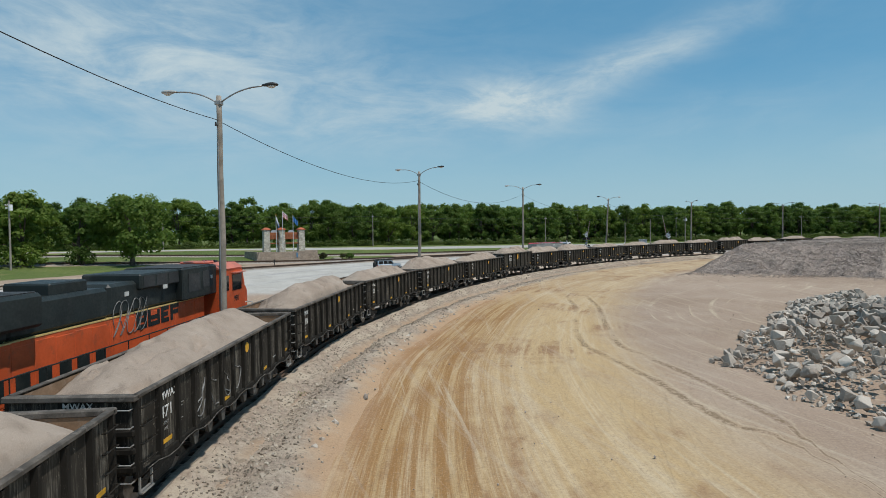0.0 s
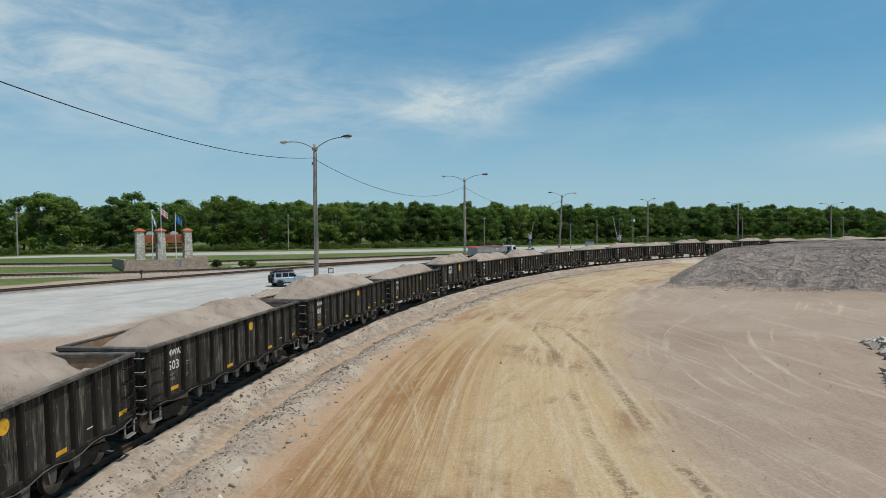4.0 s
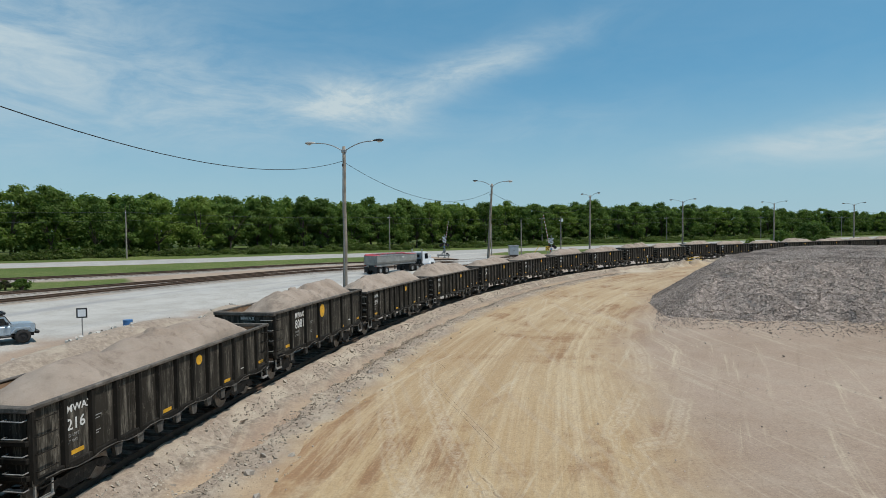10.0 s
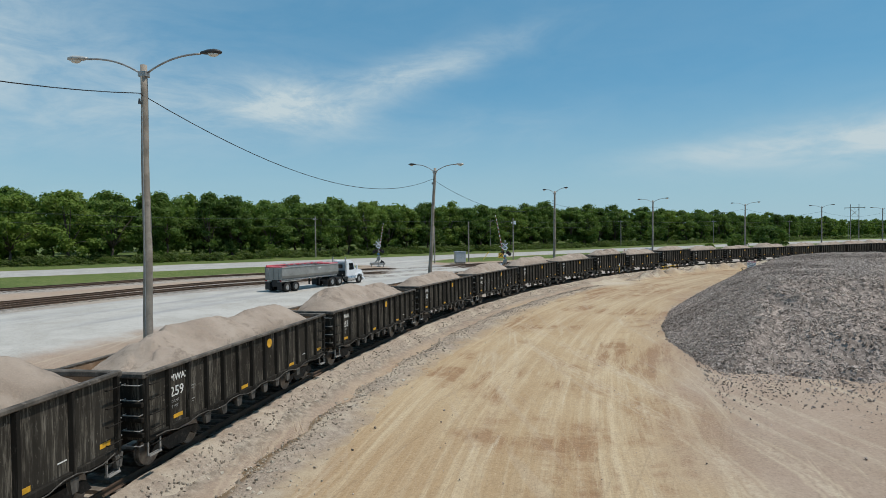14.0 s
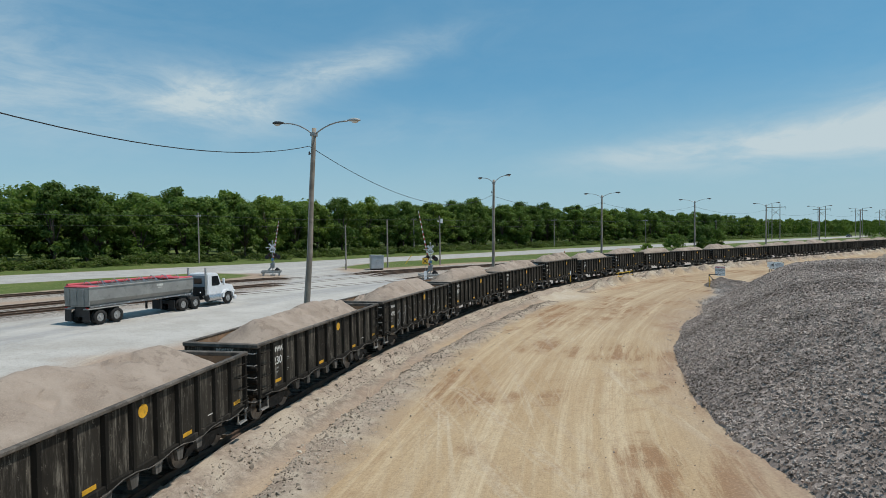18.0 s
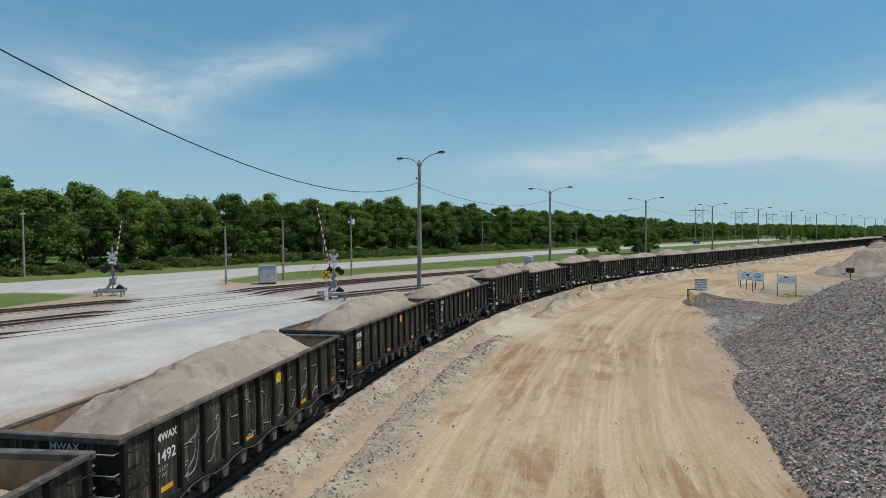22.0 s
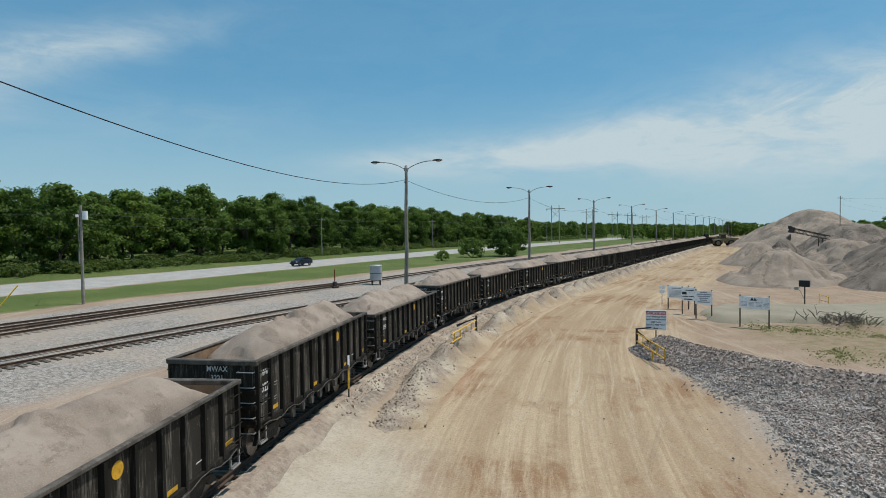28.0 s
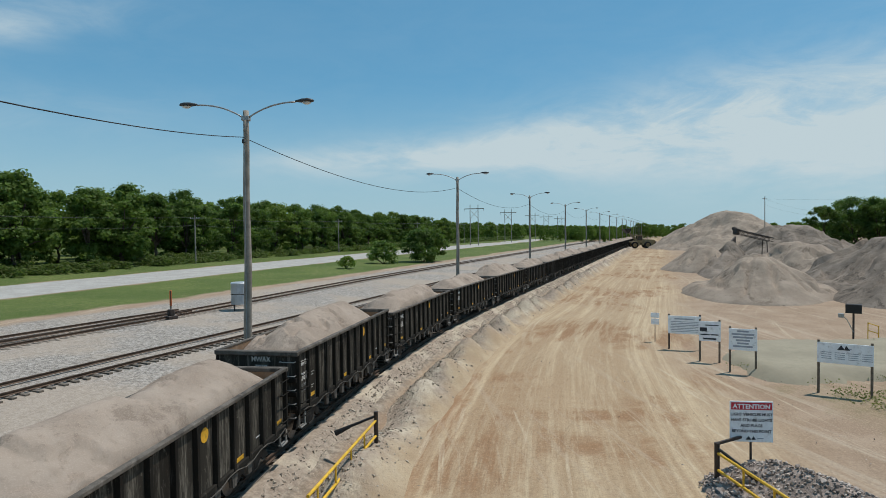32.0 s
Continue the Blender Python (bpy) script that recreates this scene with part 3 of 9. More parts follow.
def side_dist(x, y, pts):
    """Distance to a plan line, with the side as its sign."""
    best, sign = np.full(x.shape, 1e9), np.ones(x.shape)
    for (ax, ay), (bx_, by_) in zip(pts, pts[1:]):
        dx, dy = bx_ - ax, by_ - ay
        t = np.clip(((x - ax) * dx + (y - ay) * dy) / (dx * dx + dy * dy), 0, 1)
        d = np.hypot(x - ax - t * dx, y - ay - t * dy)
        near = d < best
        best = np.where(near, d, best)
        sign = np.where(near, np.where((x - ax) * dy - (y - ay) * dx > 0, 1.0, -1.0), sign)
    return best * sign


RISE_W = [0, 5, 8, 14, 20, 30, 45, 60, 80, 110, 200, 400]
RISE_Z = [0, 0, 0.15, 0.65, 1.05, 1.2, 1.5, 2.2, 3.2, 3.6, 4.0, 4.5]


def rise(x, y):
    """The ground climbs from the loaded train towards the highway."""
    s, u = line_su(x, y)
    return np.interp(-u, RISE_W, RISE_Z)


def gz(x, y):
    return float(rise(np.array([float(x)]), np.array([float(y)]))[0])


def build_ground():
    def axis(lo, hi, stepm, out):
        a = [lo - d for d in (3200, 1900, 1100, 650, 380, 220, 130, 75, 40, 20, 9)]
        b = [hi + d for d in (9, 20, 40, 75, 130, 220, 380, 650, 1100, 1900, 3200)]
        return np.array(a + list(np.arange(lo, hi + 0.01, stepm)) + b)
    gx, gy = axis(-125, 330, 1.3, 0), axis(-35, 260, 1.3, 0)
    X, Y = np.meshgrid(gx, gy, indexing="ij")
    x, y = X.ravel(), Y.ravel()
    s, u = line_su(x, y)
    z = (fbm(x, y, 0.10, 4, 3) - 0.5) * 0.34
    z += (fbm(s * 0.05, u * 0.9, 1.0, 3, 9) - 0.5) * 0.12 * step(u, 4, 6) * (1 - step(u, 17, 22))
    bed = 1 - step(np.abs(u), 1.4, 2.9)
    side_bed = (1 - step(np.abs(u + 4.25), 1.6, 2.8)) * (1 - step(s, -42, -34))
    z = z * np.where(u < 0, step(np.abs(u), 5.5, 8.0), step(np.abs(u), 2.5, 5.0)) + np.maximum(bed * (0.56 + track_dip(s)), side_bed * 0.26) - 0.04
    road = np.interp(x, [-60, 10], [3.7, 4.9]) - poly_dist(x, y, HIGHWAY)
    lot = poly_sd(x, y, LOT)
    cross = 5.0 - np.hypot((s - 88.4) * 0.85, (u - 2.0) * 1.25)
    z = z * (1 - 0.75 * step(np.maximum(lot, road), -3, 1))
    for line in (RAIL_NEAR, RAIL_MID, RAIL_FAR):
        d = poly_dist(x, y, line)
        k = (1 - step(d, 1.6, 4.5))
        z = z * (1 - k) - 0.02 * k
    z += rise(x, y)
    n = len(gy)
    i, j = np.meshgrid(np.arange(len(gx) - 1), np.arange(n - 1), indexing="ij")
    a = (i * n + j).ravel()
    faces = np.stack([a, a + n, a + n + 1, a + 1], 1)
    me = bpy.data.meshes.new("ground")
    me.from_pydata(np.stack([x, y, z], 1).tolist(), [], faces.tolist())
    me.materials.append(M_GROUND)
    me.shade_smooth()
    turf = np.maximum.reduce([poly_sd(x, y, q) for q in (TURF_A, TURF_B, TURF_C, TURF_D)])
    hw = np.interp(x, [p[0] for p in HIGHWAY], [p[1] for p in HIGHWAY])
    turf = np.maximum(turf, (y - hw) * 0.9 - 4.9)
    berm_l = np.where(u < -2, 3.2 - np.abs(u + 5.5), -20)
    gray = np.maximum.reduce([poly_sd(x, y, GRAVEL_E), berm_l, poly_sd(x, y, GRAVEL_F)])
    gray = np.where((x < 62) & (u < -2), np.minimum(gray, 0.6), gray)
    for line in (RAIL_NEAR, RAIL_MID, RAIL_FAR):
        gray = np.maximum(gray, 3.2 - poly_dist(x, y, line))
    gray = np.where(lot > 1.0, np.minimum(gray, 1.2 - lot), gray)
    for name, val in (("s_along", s), ("u_across", u), ("sd_white", np.clip(lot, -8, 8)), ("sd_grass", np.clip(turf, -8, 8)),
                      ("sd_gray", np.clip(gray, -8, 8)), ("sd_road", np.clip(road, -8, 8)), ("sd_dry", np.clip(poly_sd(x, y, DRY), -8, 8)), ("sd_cross", np.clip(cross, -8, 8)), ("sd_bed", np.clip(2.3 - np.abs(u), -4, 4))):
        at = me.attributes.new(name, "FLOAT", "POINT")
        at.data.foreach_set("value", val.astype(np.float32))
    for name, pts in TYRES.items():
        at = me.attributes.new(name, "FLOAT", "POINT")
        at.data.foreach_set("value", np.clip(side_dist(x, y, pts), -6, 6).astype(np.float32))
    ob = new("ground", me)
    return tagged(ob, "dry dusty quarry ground with wheel tracks, gravel and turf", "ground", kind="structure")


build_ground()

# ---- train ----
def wagon_paint(name, base, streak, lo=0.50, amount=0.8, panels=True):
    """Black paint worn and dusted in vertical streaks, each panel between two ribs a little different."""
    m = Mat(name, 0.80, 0.0, 0.12)
    co, r = m.coord(), m.rand()
    tall = m.mapping(co, (3.0, 3.0, 0.30))
    sh = m.vec(m.math("MULTIPLY", r, 37.0), m.math("MULTIPLY", r, 11.0), 0.0)
    n = m.t.nodes.new("ShaderNodeVectorMath")
    m.put(n, 0, tall)
    m.put(n, 1, sh)
    a = m.noise(n.outputs[0], 1.3, 7, 0.7)
    b = m.noise(n.outputs[0], 6.5, 7, 0.75)
    big = m.noise(m.mapping(co, (1, 1, 1)), 0.5, 4)
    c = m.mix(m.ramp(big, 0.35, 0.65), base, [x * 1.6 for x in base])
    if panels:
        sx = m.t.nodes.new("ShaderNodeSeparateXYZ")
        m.put(sx, 0, co)
        cell = m.math("FLOOR", m.math("DIVIDE", m.math("ADD", sx.outputs[0], 5.705), 0.8777))
        wn_ = m.t.nodes.new("ShaderNodeTexWhiteNoise")
        wn_.noise_dimensions = "2D"
        m.put(wn_, "Vector", m.vec(cell, m.math("MULTIPLY", r, 91.0)))
        c = m.mix(m.ramp(wn_.outputs[0], 0.0, 1.0, 0.0, 0.30), c, [x * 0.30 for x in streak])
    c = m.mix(m.math("MULTIPLY", m.ramp(a, lo, lo + 0.18), m.ramp(b, 0.38, 0.64, 0.0, amount)), c, streak)
    c = m.mix(m.ramp(m.noise(m.mapping(co, (9, 9, 3.4)), 1.0, 6, 0.85), 0.59, 0.66, 0, 0.55 if panels else 0.2), c, [min(1, x * 1.5) for x in streak])
    c = m.mix(m.ramp(m.noise(co, 9, 6, 0.7), 0.64, 0.76, 0, 0.6), c, (0.11, 0.055, 0.03))
    m.color(c)
    m.bump(b, 0.12, 0.01)
    return m.m


M_WBODY = wagon_paint("wagon_black_paint", (0.019, 0.0165, 0.0132), (0.20, 0.178, 0.145), 0.45, 0.9)
M_WRIB = wagon_paint("wagon_rib_paint", (0.013, 0.0115, 0.0095), (0.13, 0.115, 0.095), 0.52, 0.7, False)
M_WFOOT = wagon_paint("wagon_foot_paint", (0.05, 0.046, 0.041), (0.22, 0.20, 0.175), 0.42, 0.8, False)
M_WRIM = simple("wagon_rim_worn", (0.10, 0.086, 0.072), 0.85, 0.0, 0.5, 2.0, 0.2, (0.24, 0.21, 0.18))
M_WRUST = simple("wagon_inside_rust", (0.26, 0.165, 0.100), 0.9, 0.0, 0.3, 1.5, 0.2, (0.33, 0.25, 0.185))
M_WUNDER = simple("wagon_underframe", (0.020, 0.018, 0.016), 0.75, 0.0, 0.4, 3.0, 0.15, (0.10, 0.085, 0.07))
M_STEEL = simple("wheel_steel", (0.20, 0.19, 0.18), 0.42, 0.8, 0.3, 4.0, 0.1, (0.09, 0.05, 0.03))
M_RAIL = simple("rail_steel", (0.10, 0.065, 0.045), 0.6, 0.3, 0.3, 2.0, 0.1, (0.05, 0.035, 0.025), world_co=True)
M_TIE = simple("tie_wood", (0.15, 0.125, 0.10), 0.92, 0.0, 0.4, 4.0, 0.4, (0.26, 0.235, 0.20))
M_YELLOW = simple("reflector_yellow", (0.68, 0.36, 0.025), 0.5, 0.0, 0.18, 5.0, 0.05, (0.20, 0.13, 0.05))
M_WHITE = simple("stencil_white", (0.66, 0.65, 0.62), 0.7, 0.0, 0.15, 6.0, 0.0, (0.22, 0.21, 0.2))
M_STENCIL = simple("faded_stencil", (0.30, 0.295, 0.28), 0.8, 0.0, 0.3, 6.0, 0.0, (0.10, 0.095, 0.09))
M_PIPE = simple("galvanised_pipe", (0.34, 0.33, 0.31), 0.5, 0.4, 0.25, 6.0, 0.05)


def gravel_material(name, a, b, dark, scale=1.0, patch=0.56, speck=0.0, deep=0.8):
    m = Mat(name, 0.96, 0, 0.1)
    p = m.world_pos()
    n1, n2, n3 = m.noise(p, 0.7 * scale, 6, 0.6), m.noise(p, 6 * scale, 6, 0.75), m.noise(p, 34 * scale, 3, 0.7)
    c = m.mix(m.ramp(n1, 0.34, 0.68), a, b)
    c = m.mix(m.ramp(n2, 0.52, 0.74, 0, 0.45), c, dark)
    c = m.mix(m.math("MULTIPLY", m.ramp(m.noise(p, 0.55 * scale, 6, 0.7, 0.8), patch, patch + 0.06), m.ramp(m.noise(p, 3.0 * scale, 5, 0.7), 0.40, 0.56, 0.15 * deep, deep)), c, dark)
    c = m.mix(m.ramp(n3, 0.45, 0.75, 0, 0.4), c, [x * 1.35 for x in b])
    c = m.mix(m.ramp(m.voronoi(p, 1.1 * scale, "SMOOTH_F1"), 0.2, 0.0, 0, 0.35), c, dark)
    if speck:
        # every stone of the surface takes its own tone
        sep = m.t.nodes.new("ShaderNodeSeparateColor")
        m.put(sep, "Color", m.voronoi(p, 7.0, "F1", "Color"))
        c = m.mix(m.ramp(sep.outputs[0], 0.45, 0.0, 0, speck), c, dark)
        c = m.mix(m.ramp(sep.outputs[1], 0.55, 1.0, 0, speck), c, [x * 1.7 for x in b])
    m.color(c)
    m.bump(m.math("ADD", n2, m.math("MULTIPLY", n3, 0.8)), 0.6, 0.05)
    return m.m


M_LOAD = gravel_material("crushed_stone_load", (0.285, 0.225, 0.178), (0.372, 0.302, 0.244), (0.165, 0.126, 0.097), patch=0.54, deep=0.5)

BODY_L, BODY_W = 11.55, 2.9
SIDE_LO, SIDE_HI = 1.0, 2.78


def build_truck(parent, x):
    tr = part("wheel_truck", bx((x - 0.35, -0.95, 0.45), (x + 0.35, 0.95, 0.66), 0.02), M_WUNDER, parent)
    for sy in (-1, 1):
        y = sy * 0.98
        bm = bmesh.new()
        prism_bm(bm, [(x - 1.15, 0.34), (x - 0.95, 0.58), (x - 0.3, 0.66), (x + 0.3, 0.66), (x + 0.95, 0.58), (x + 1.15, 0.34), (x + 0.8, 0.34), (x + 0.62, 0.48), (x + 0.36, 0.26), (x - 0.36, 0.26), (x - 0.62, 0.48), (x - 0.8, 0.34)], y - 0.06, y + 0.06)
        part("side_frame", bm, M_WUNDER, tr)
        bm = bmesh.new()
        for k in (-0.16, 0.0, 0.16):
            cyl_bm(bm, (x + k, y, 0.27), (x + k, y, 0.48), 0.065, n=8)
        part("spring", bm, M_WUNDER, tr)
    for wx in (-0.88, 0.88):
        bm = bmesh.new()
        cyl_bm(bm, (x + wx, -0.8, 0.42), (x + wx, 0.8, 0.42), 0.075, n=8)
        for sy in (-1, 1):
            cyl_bm(bm, (x + wx, sy * 0.69, 0.42), (x + wx, sy * 0.80, 0.42), 0.42, n=20)
            cyl_bm(bm, (x + wx, sy * 0.665, 0.42), (x + wx, sy * 0.69, 0.42), 0.45, n=20)
        part("wheelset", bm, M_STEEL, tr)


def side_mesh(sy):
    """Side wall: a thin steel skin between sill and top rim."""
    y0, y1 = sorted((sy * BODY_W / 2 - sy * 0.10, sy * BODY_W / 2 - sy * 0.13))
    return bx((-BODY_L / 2, y0, SIDE_LO), (BODY_L / 2, y1, SIDE_HI - 0.05))


def build_wagon(full=True, n=14):
    w = thing("gondola_wagon", "weathered black steel gondola wagon heaped with crushed stone", "railway wagon", group="gondola wagons of the train")
    L, W = BODY_L / 2, BODY_W / 2
    for sy in (-1, 1):
        part("side_wall", side_mesh(sy), M_WBODY, w)
        part("inner_lining", bx((-L + 0.03, min(sy * (W - 0.14), sy * (W - 0.132)), 1.1), (L - 0.03, max(sy * (W - 0.14), sy * (W - 0.132)), SIDE_HI - 0.02)), M_WRUST, w)
        part("top_rim", bx((-L, min(sy * (W - 0.14), sy * W), SIDE_HI - 0.08), (L, max(sy * (W - 0.14), sy * W), SIDE_HI + 0.02), 0.02), M_WRIM, w)
        part("side_sill", bx((-L, min(sy * (W - 0.16), sy * (W - 0.02)), SIDE_LO - 0.06), (L, max(sy * (W - 0.16), sy * (W - 0.02)), SIDE_LO + 0.10), 0.015), M_WRIB, w)
        for i in range(n):
            x = -L + 0.07 + i * (BODY_L - 0.14) / (n - 1)
            bm = bmesh.new()
            ya, yb = sy * (W - 0.10), sy * (W + 0.0)
            prism_bm(bm, [(x - 0.085, ya), (x - 0.05, yb), (x + 0.05, yb), (x + 0.085, ya)], SIDE_LO + 0.02, SIDE_HI - 0.10, "Z")
            part("rib", bm, M_WRIB, w)
            if (2 < i < 11 or (n < 14 and 0 < i < n - 1)) and (full or i % 2):
                bm = bmesh.new()
                prism_bm(bm, [(x - 0.16, SIDE_LO - 0.05), (x + 0.16, SIDE_LO - 0.05), (x + 0.10, SIDE_LO - 0.36), (x - 0.10, SIDE_LO - 0.36)], min(sy * (W - 0.14), sy * (W - 0.03)), max(sy * (W - 0.14), sy * (W - 0.03)))
                part("rib_foot", bm, M_WFOOT, w)
        if full:
            pts = [(-L + 0.3 + k * (BODY_L - 0.6) / 24, sy * (W + 0.015), SIDE_LO - 0.02 + (0.05 if k % 4 < 2 else -0.05)) for k in range(25)]
            part("brake_pipe", tube_bm(bmesh.new(), pts, 0.013, 5), M_WFOOT, w)
            for ex in (-1, 1):
                for k in range(5):
                    z = SIDE_LO - 0.12 + k * 0.40
                    xa, xb = ex * (L - 0.08), ex * (L - 0.62)
                    bm = tube_bm(bmesh.new(), [(xa, sy * W, z), (xa, sy * (W + 0.07), z), (xb, sy * (W + 0.07), z), (xb, sy * W, z)], 0.016, 5)
                    part("ladder_rung", bm, M_WRIB, w)
                bm = bmesh.new()
                for xx in (ex * (L - 0.08), ex * (L - 0.55)):
                    box_bm(bm, (xx - 0.02, sy * (W - 0.05) - 0.02, SIDE_LO - 0.42), (xx + 0.02, sy * (W - 0.05) + 0.02, SIDE_LO))
                box_bm(bm, (min(ex * (L - 0.08), ex * (L - 0.55)), sy * (W - 0.05) - 0.06, SIDE_LO - 0.45), (max(ex * (L - 0.08), ex * (L - 0.55)), sy * (W - 0.05) + 0.06, SIDE_LO - 0.41))
                part("step", bm, M_PIPE, w)
            for i in (1, 5, 9, 12):
                x = -L + 0.07 + (i + 0.5) * (BODY_L - 0.14) / 13
                part("reflector", bx((x - 0.20, min(sy * (W - 0.095), sy * (W - 0.10)), SIDE_LO + 0.12 + (0.10 if i in (1, 12) else 0)), (x + 0.20, max(sy * (W - 0.095), sy * (W - 0.10)), SIDE_LO + 0.23 + (0.10 if i in (1, 12) else 0))), M_YELLOW, w)
            x = -L + 0.07 + 7.5 * (BODY_L - 0.14) / 13
            bm = bmesh.new()
            if n < 14:
                x = -L + 0.07 + 3.35 * (BODY_L - 0.14) / 7
            zc, rr = (2.36, 0.17) if n == 14 else (2.28, 0.30)
            cyl_bm(bm, (x, sy * (W - 0.10), zc), (x, sy * (W - 0.093), zc), rr, n=24)
            part("round_marker", bm, M_YELLOW, w)
    for ex in (-1, 1):
        part("end_wall", bx((min(ex * (L - 0.06), ex * L), -W + 0.1, SIDE_LO), (max(ex * (L - 0.06), ex * L), W - 0.1, SIDE_HI - 0.05)), M_WBODY, w)
        part("end_lining", bx((min(ex * (L - 0.075), ex * (L - 0.066)), -W + 0.15, 1.1), (max(ex * (L - 0.075), ex * (L - 0.066)), W - 0.15, SIDE_HI - 0.02)), M_WRUST, w)
        part("end_rim", bx((min(ex * (L - 0.10), ex * (L + 0.10)), -W, SIDE_HI - 0.12), (max(ex * (L - 0.10), ex * (L + 0.10)), W, SIDE_HI + 0.02), 0.025), M_WRIM, w)
        for k in range(3 if full else 2):
            z = SIDE_LO + 0.10 + k * (0.40 if full else 0.6)
            part("end_rib", bx((min(ex * L, ex * (L + 0.10)), -W + 0.06, z), (max(ex * L, ex * (L + 0.10)), W - 0.06, z + 0.13), 0.02), M_WRIB, w)
        if full:
            for k in range(5):
                z = SIDE_LO - 0.1 + k * 0.40
                bm = tube_bm(bmesh.new(), [(ex * (L + 0.02), -W + 0.1, z), (ex * (L + 0.16), -W + 0.1, z), (ex * (L + 0.16), -W + 0.6, z), (ex * (L + 0.02), -W + 0.6, z)], 0.016, 5)
                part("ladder_rung", bm, M_PIPE, w)
        bm = bmesh.new()
        box_bm(bm, (min(ex * (L - 0.4), ex * (L + 0.34)), -0.14, 0.60), (max(ex * (L - 0.4), ex * (L + 0.34)), 0.14, 0.83), 0.02)
        box_bm(bm, (min(ex * (L + 0.28), ex * (L + 0.46)), -0.19, 0.50), (max(ex * (L + 0.28), ex * (L + 0.46)), 0.19, 0.86), 0.04)
        part("coupler", bm, M_WUNDER, w)
    part("floor", bx((-L + 0.05, -W + 0.14, 0.98), (L - 0.05, W - 0.14, 1.12)), M_WRUST, w)
    part("centre_sill", bx((-L + 0.2, -0.25, 0.62), (L - 0.2, 0.25, 0.98)), M_WUNDER, w)
    for x in (-L + 1.75, L - 1.75):
        build_truck(w, x)
    return w


def load_mesh(seed):
    """A ridged heap of crushed stone: it rises over the rim along the middle and falls away below it at both ends."""
    rng = np.random.RandomState(seed)
    nx, ny = 120, 34
    X, Y = np.meshgrid(np.linspace(-BODY_L / 2 + 0.10, BODY_L / 2 - 0.10, nx), np.linspace(-BODY_W / 2 + 0.16, BODY_W / 2 - 0.16, ny), indexing="ij")
    L = BODY_L / 2
    n = (1, 2, 2, 3, 2, 1, 2)[seed % 7]
    x0, x1 = -L + rng.uniform(2.3, 3.0), L - rng.uniform(2.0, 2.8)
    y0 = rng.uniform(-0.12, 0.22)
    z = np.full(X.shape, 1.3)
    for k in range(n):
        # every drop of the loader leaves a short ridge; the saddle between two is lower
        a = x0 + (x1 - x0) * k / n + (0.45 if k else 0.0)
        b = x0 + (x1 - x0) * (k + 1) / n - (0.45 if k < n - 1 else 0.0)
        top = rng.uniform(3.44, 3.80) if n > 1 else rng.uniform(3.52, 3.78)
        yc = y0 + rng.uniform(-0.15, 0.15)
        d = np.sqrt(np.maximum(np.maximum(a - X, X - b), 0) ** 2 * 0.92 + (Y - yc) ** 2 + 0.06)
        z = np.maximum(z, top - 0.63 * d)
    z += (fbm(X + seed * 13, Y + 7, 0.55, 3, seed) - 0.5) * 0.24 + (fbm(X, Y, 2.4, 4, seed + 5) - 0.5) * 0.12
    # lumps that slid and small slumps on the flanks
    slump = fbm(X * 0.9 + seed, Y * 1.3, 1.0, 3, seed + 31)
    z -= 0.15 * step(slump, 0.58, 0.62)
    z = np.minimum(z, 2.60 + 2.6 * (BODY_W / 2 - 0.16 - np.abs(Y)))
    z = np.maximum(z, 1.2)
    co = np.stack([X.ravel(), Y.ravel(), z.ravel()], 1).tolist()
    fs = [(i * ny + j, (i + 1) * ny + j, (i + 1) * ny + j + 1, i * ny + j + 1) for i in range(nx - 1) for j in range(ny - 1)]
    b = len(co)
    rim = [i * ny for i in range(nx)] + [(nx - 1) * ny + j for j in range(1, ny)] + [i * ny + ny - 1 for i in range(nx - 2, -1, -1)] + list(range(ny - 2, 0, -1))
    for r in rim:
        co.append((co[r][0], co[r][1], 1.125))
    m = len(rim)
    for k in range(m):
        fs.append((rim[(k + 1) % m], rim[k], b + k, b + (k + 1) % m))
    fs.append(tuple(range(b, b + m)))
    me = from_arrays("gravel_load", co, fs, M_LOAD, True)
    return me


RAIL_TOP = 0.80


# where each wagon's body begins and ends along the line, and its height beside the common one
ENDS = {-5: (-76.6, -65.1, 0.99), -4: (-63.95, -51.1, 0.99), -3: (-50.05, -39.25, 1.0), -2: (-38.5, -26.9, 1.0), -1: (-25.7, -13.0, 0.98), 0: (-12.0, -0.3, 0.96),
        1: (0.45, 10.75, 1.09), 2: (11.8, 23.45, 0.99), 3: (24.6, 36.2, 0.975), 4: (37.1, 48.6, 1.01), 5: (49.5, 60.9, 1.01), 6: (61.7, 73.3, 1.03), 7: (74.25, 86.1, 1.007),
        8: (87.3, 97.7, 1.107), 9: (99.1, 110.3, 1.0), 10: (111.3, 121.7, 1.107), 11: (122.7, 134.2, 1.0), 12: (135.2, 146.7, 1.0)}


def wagon_ends(k):
    return ENDS.get(k) or (147.7 + (k - 13) * 12.48, 159.2 + (k - 13) * 12.48, 1.0)


def wagon_pose(k):
    """Pose of the k-th wagon, its two ends on the track, and its length beside the common one."""
    s0, s1, tall = wagon_ends(k)
    ax, ay, _ = line_at(s0)
    bx_, by_, _ = line_at(s1)
    za, zb = float(track_dip(s0)), float(track_dip(s1))
    ln = math.hypot(bx_ - ax, by_ - ay)
    m = Matrix.Translation(((ax + bx_) / 2, (ay + by_) / 2, RAIL_TOP + (za + zb) / 2)) @ Matrix.Rotation(math.atan2(by_ - ay, bx_ - ax), 4, "Z") @ Matrix.Rotation(-math.atan2(zb - za, ln), 4, "Y")
    return m, (ln / BODY_L, 1.0, tall)


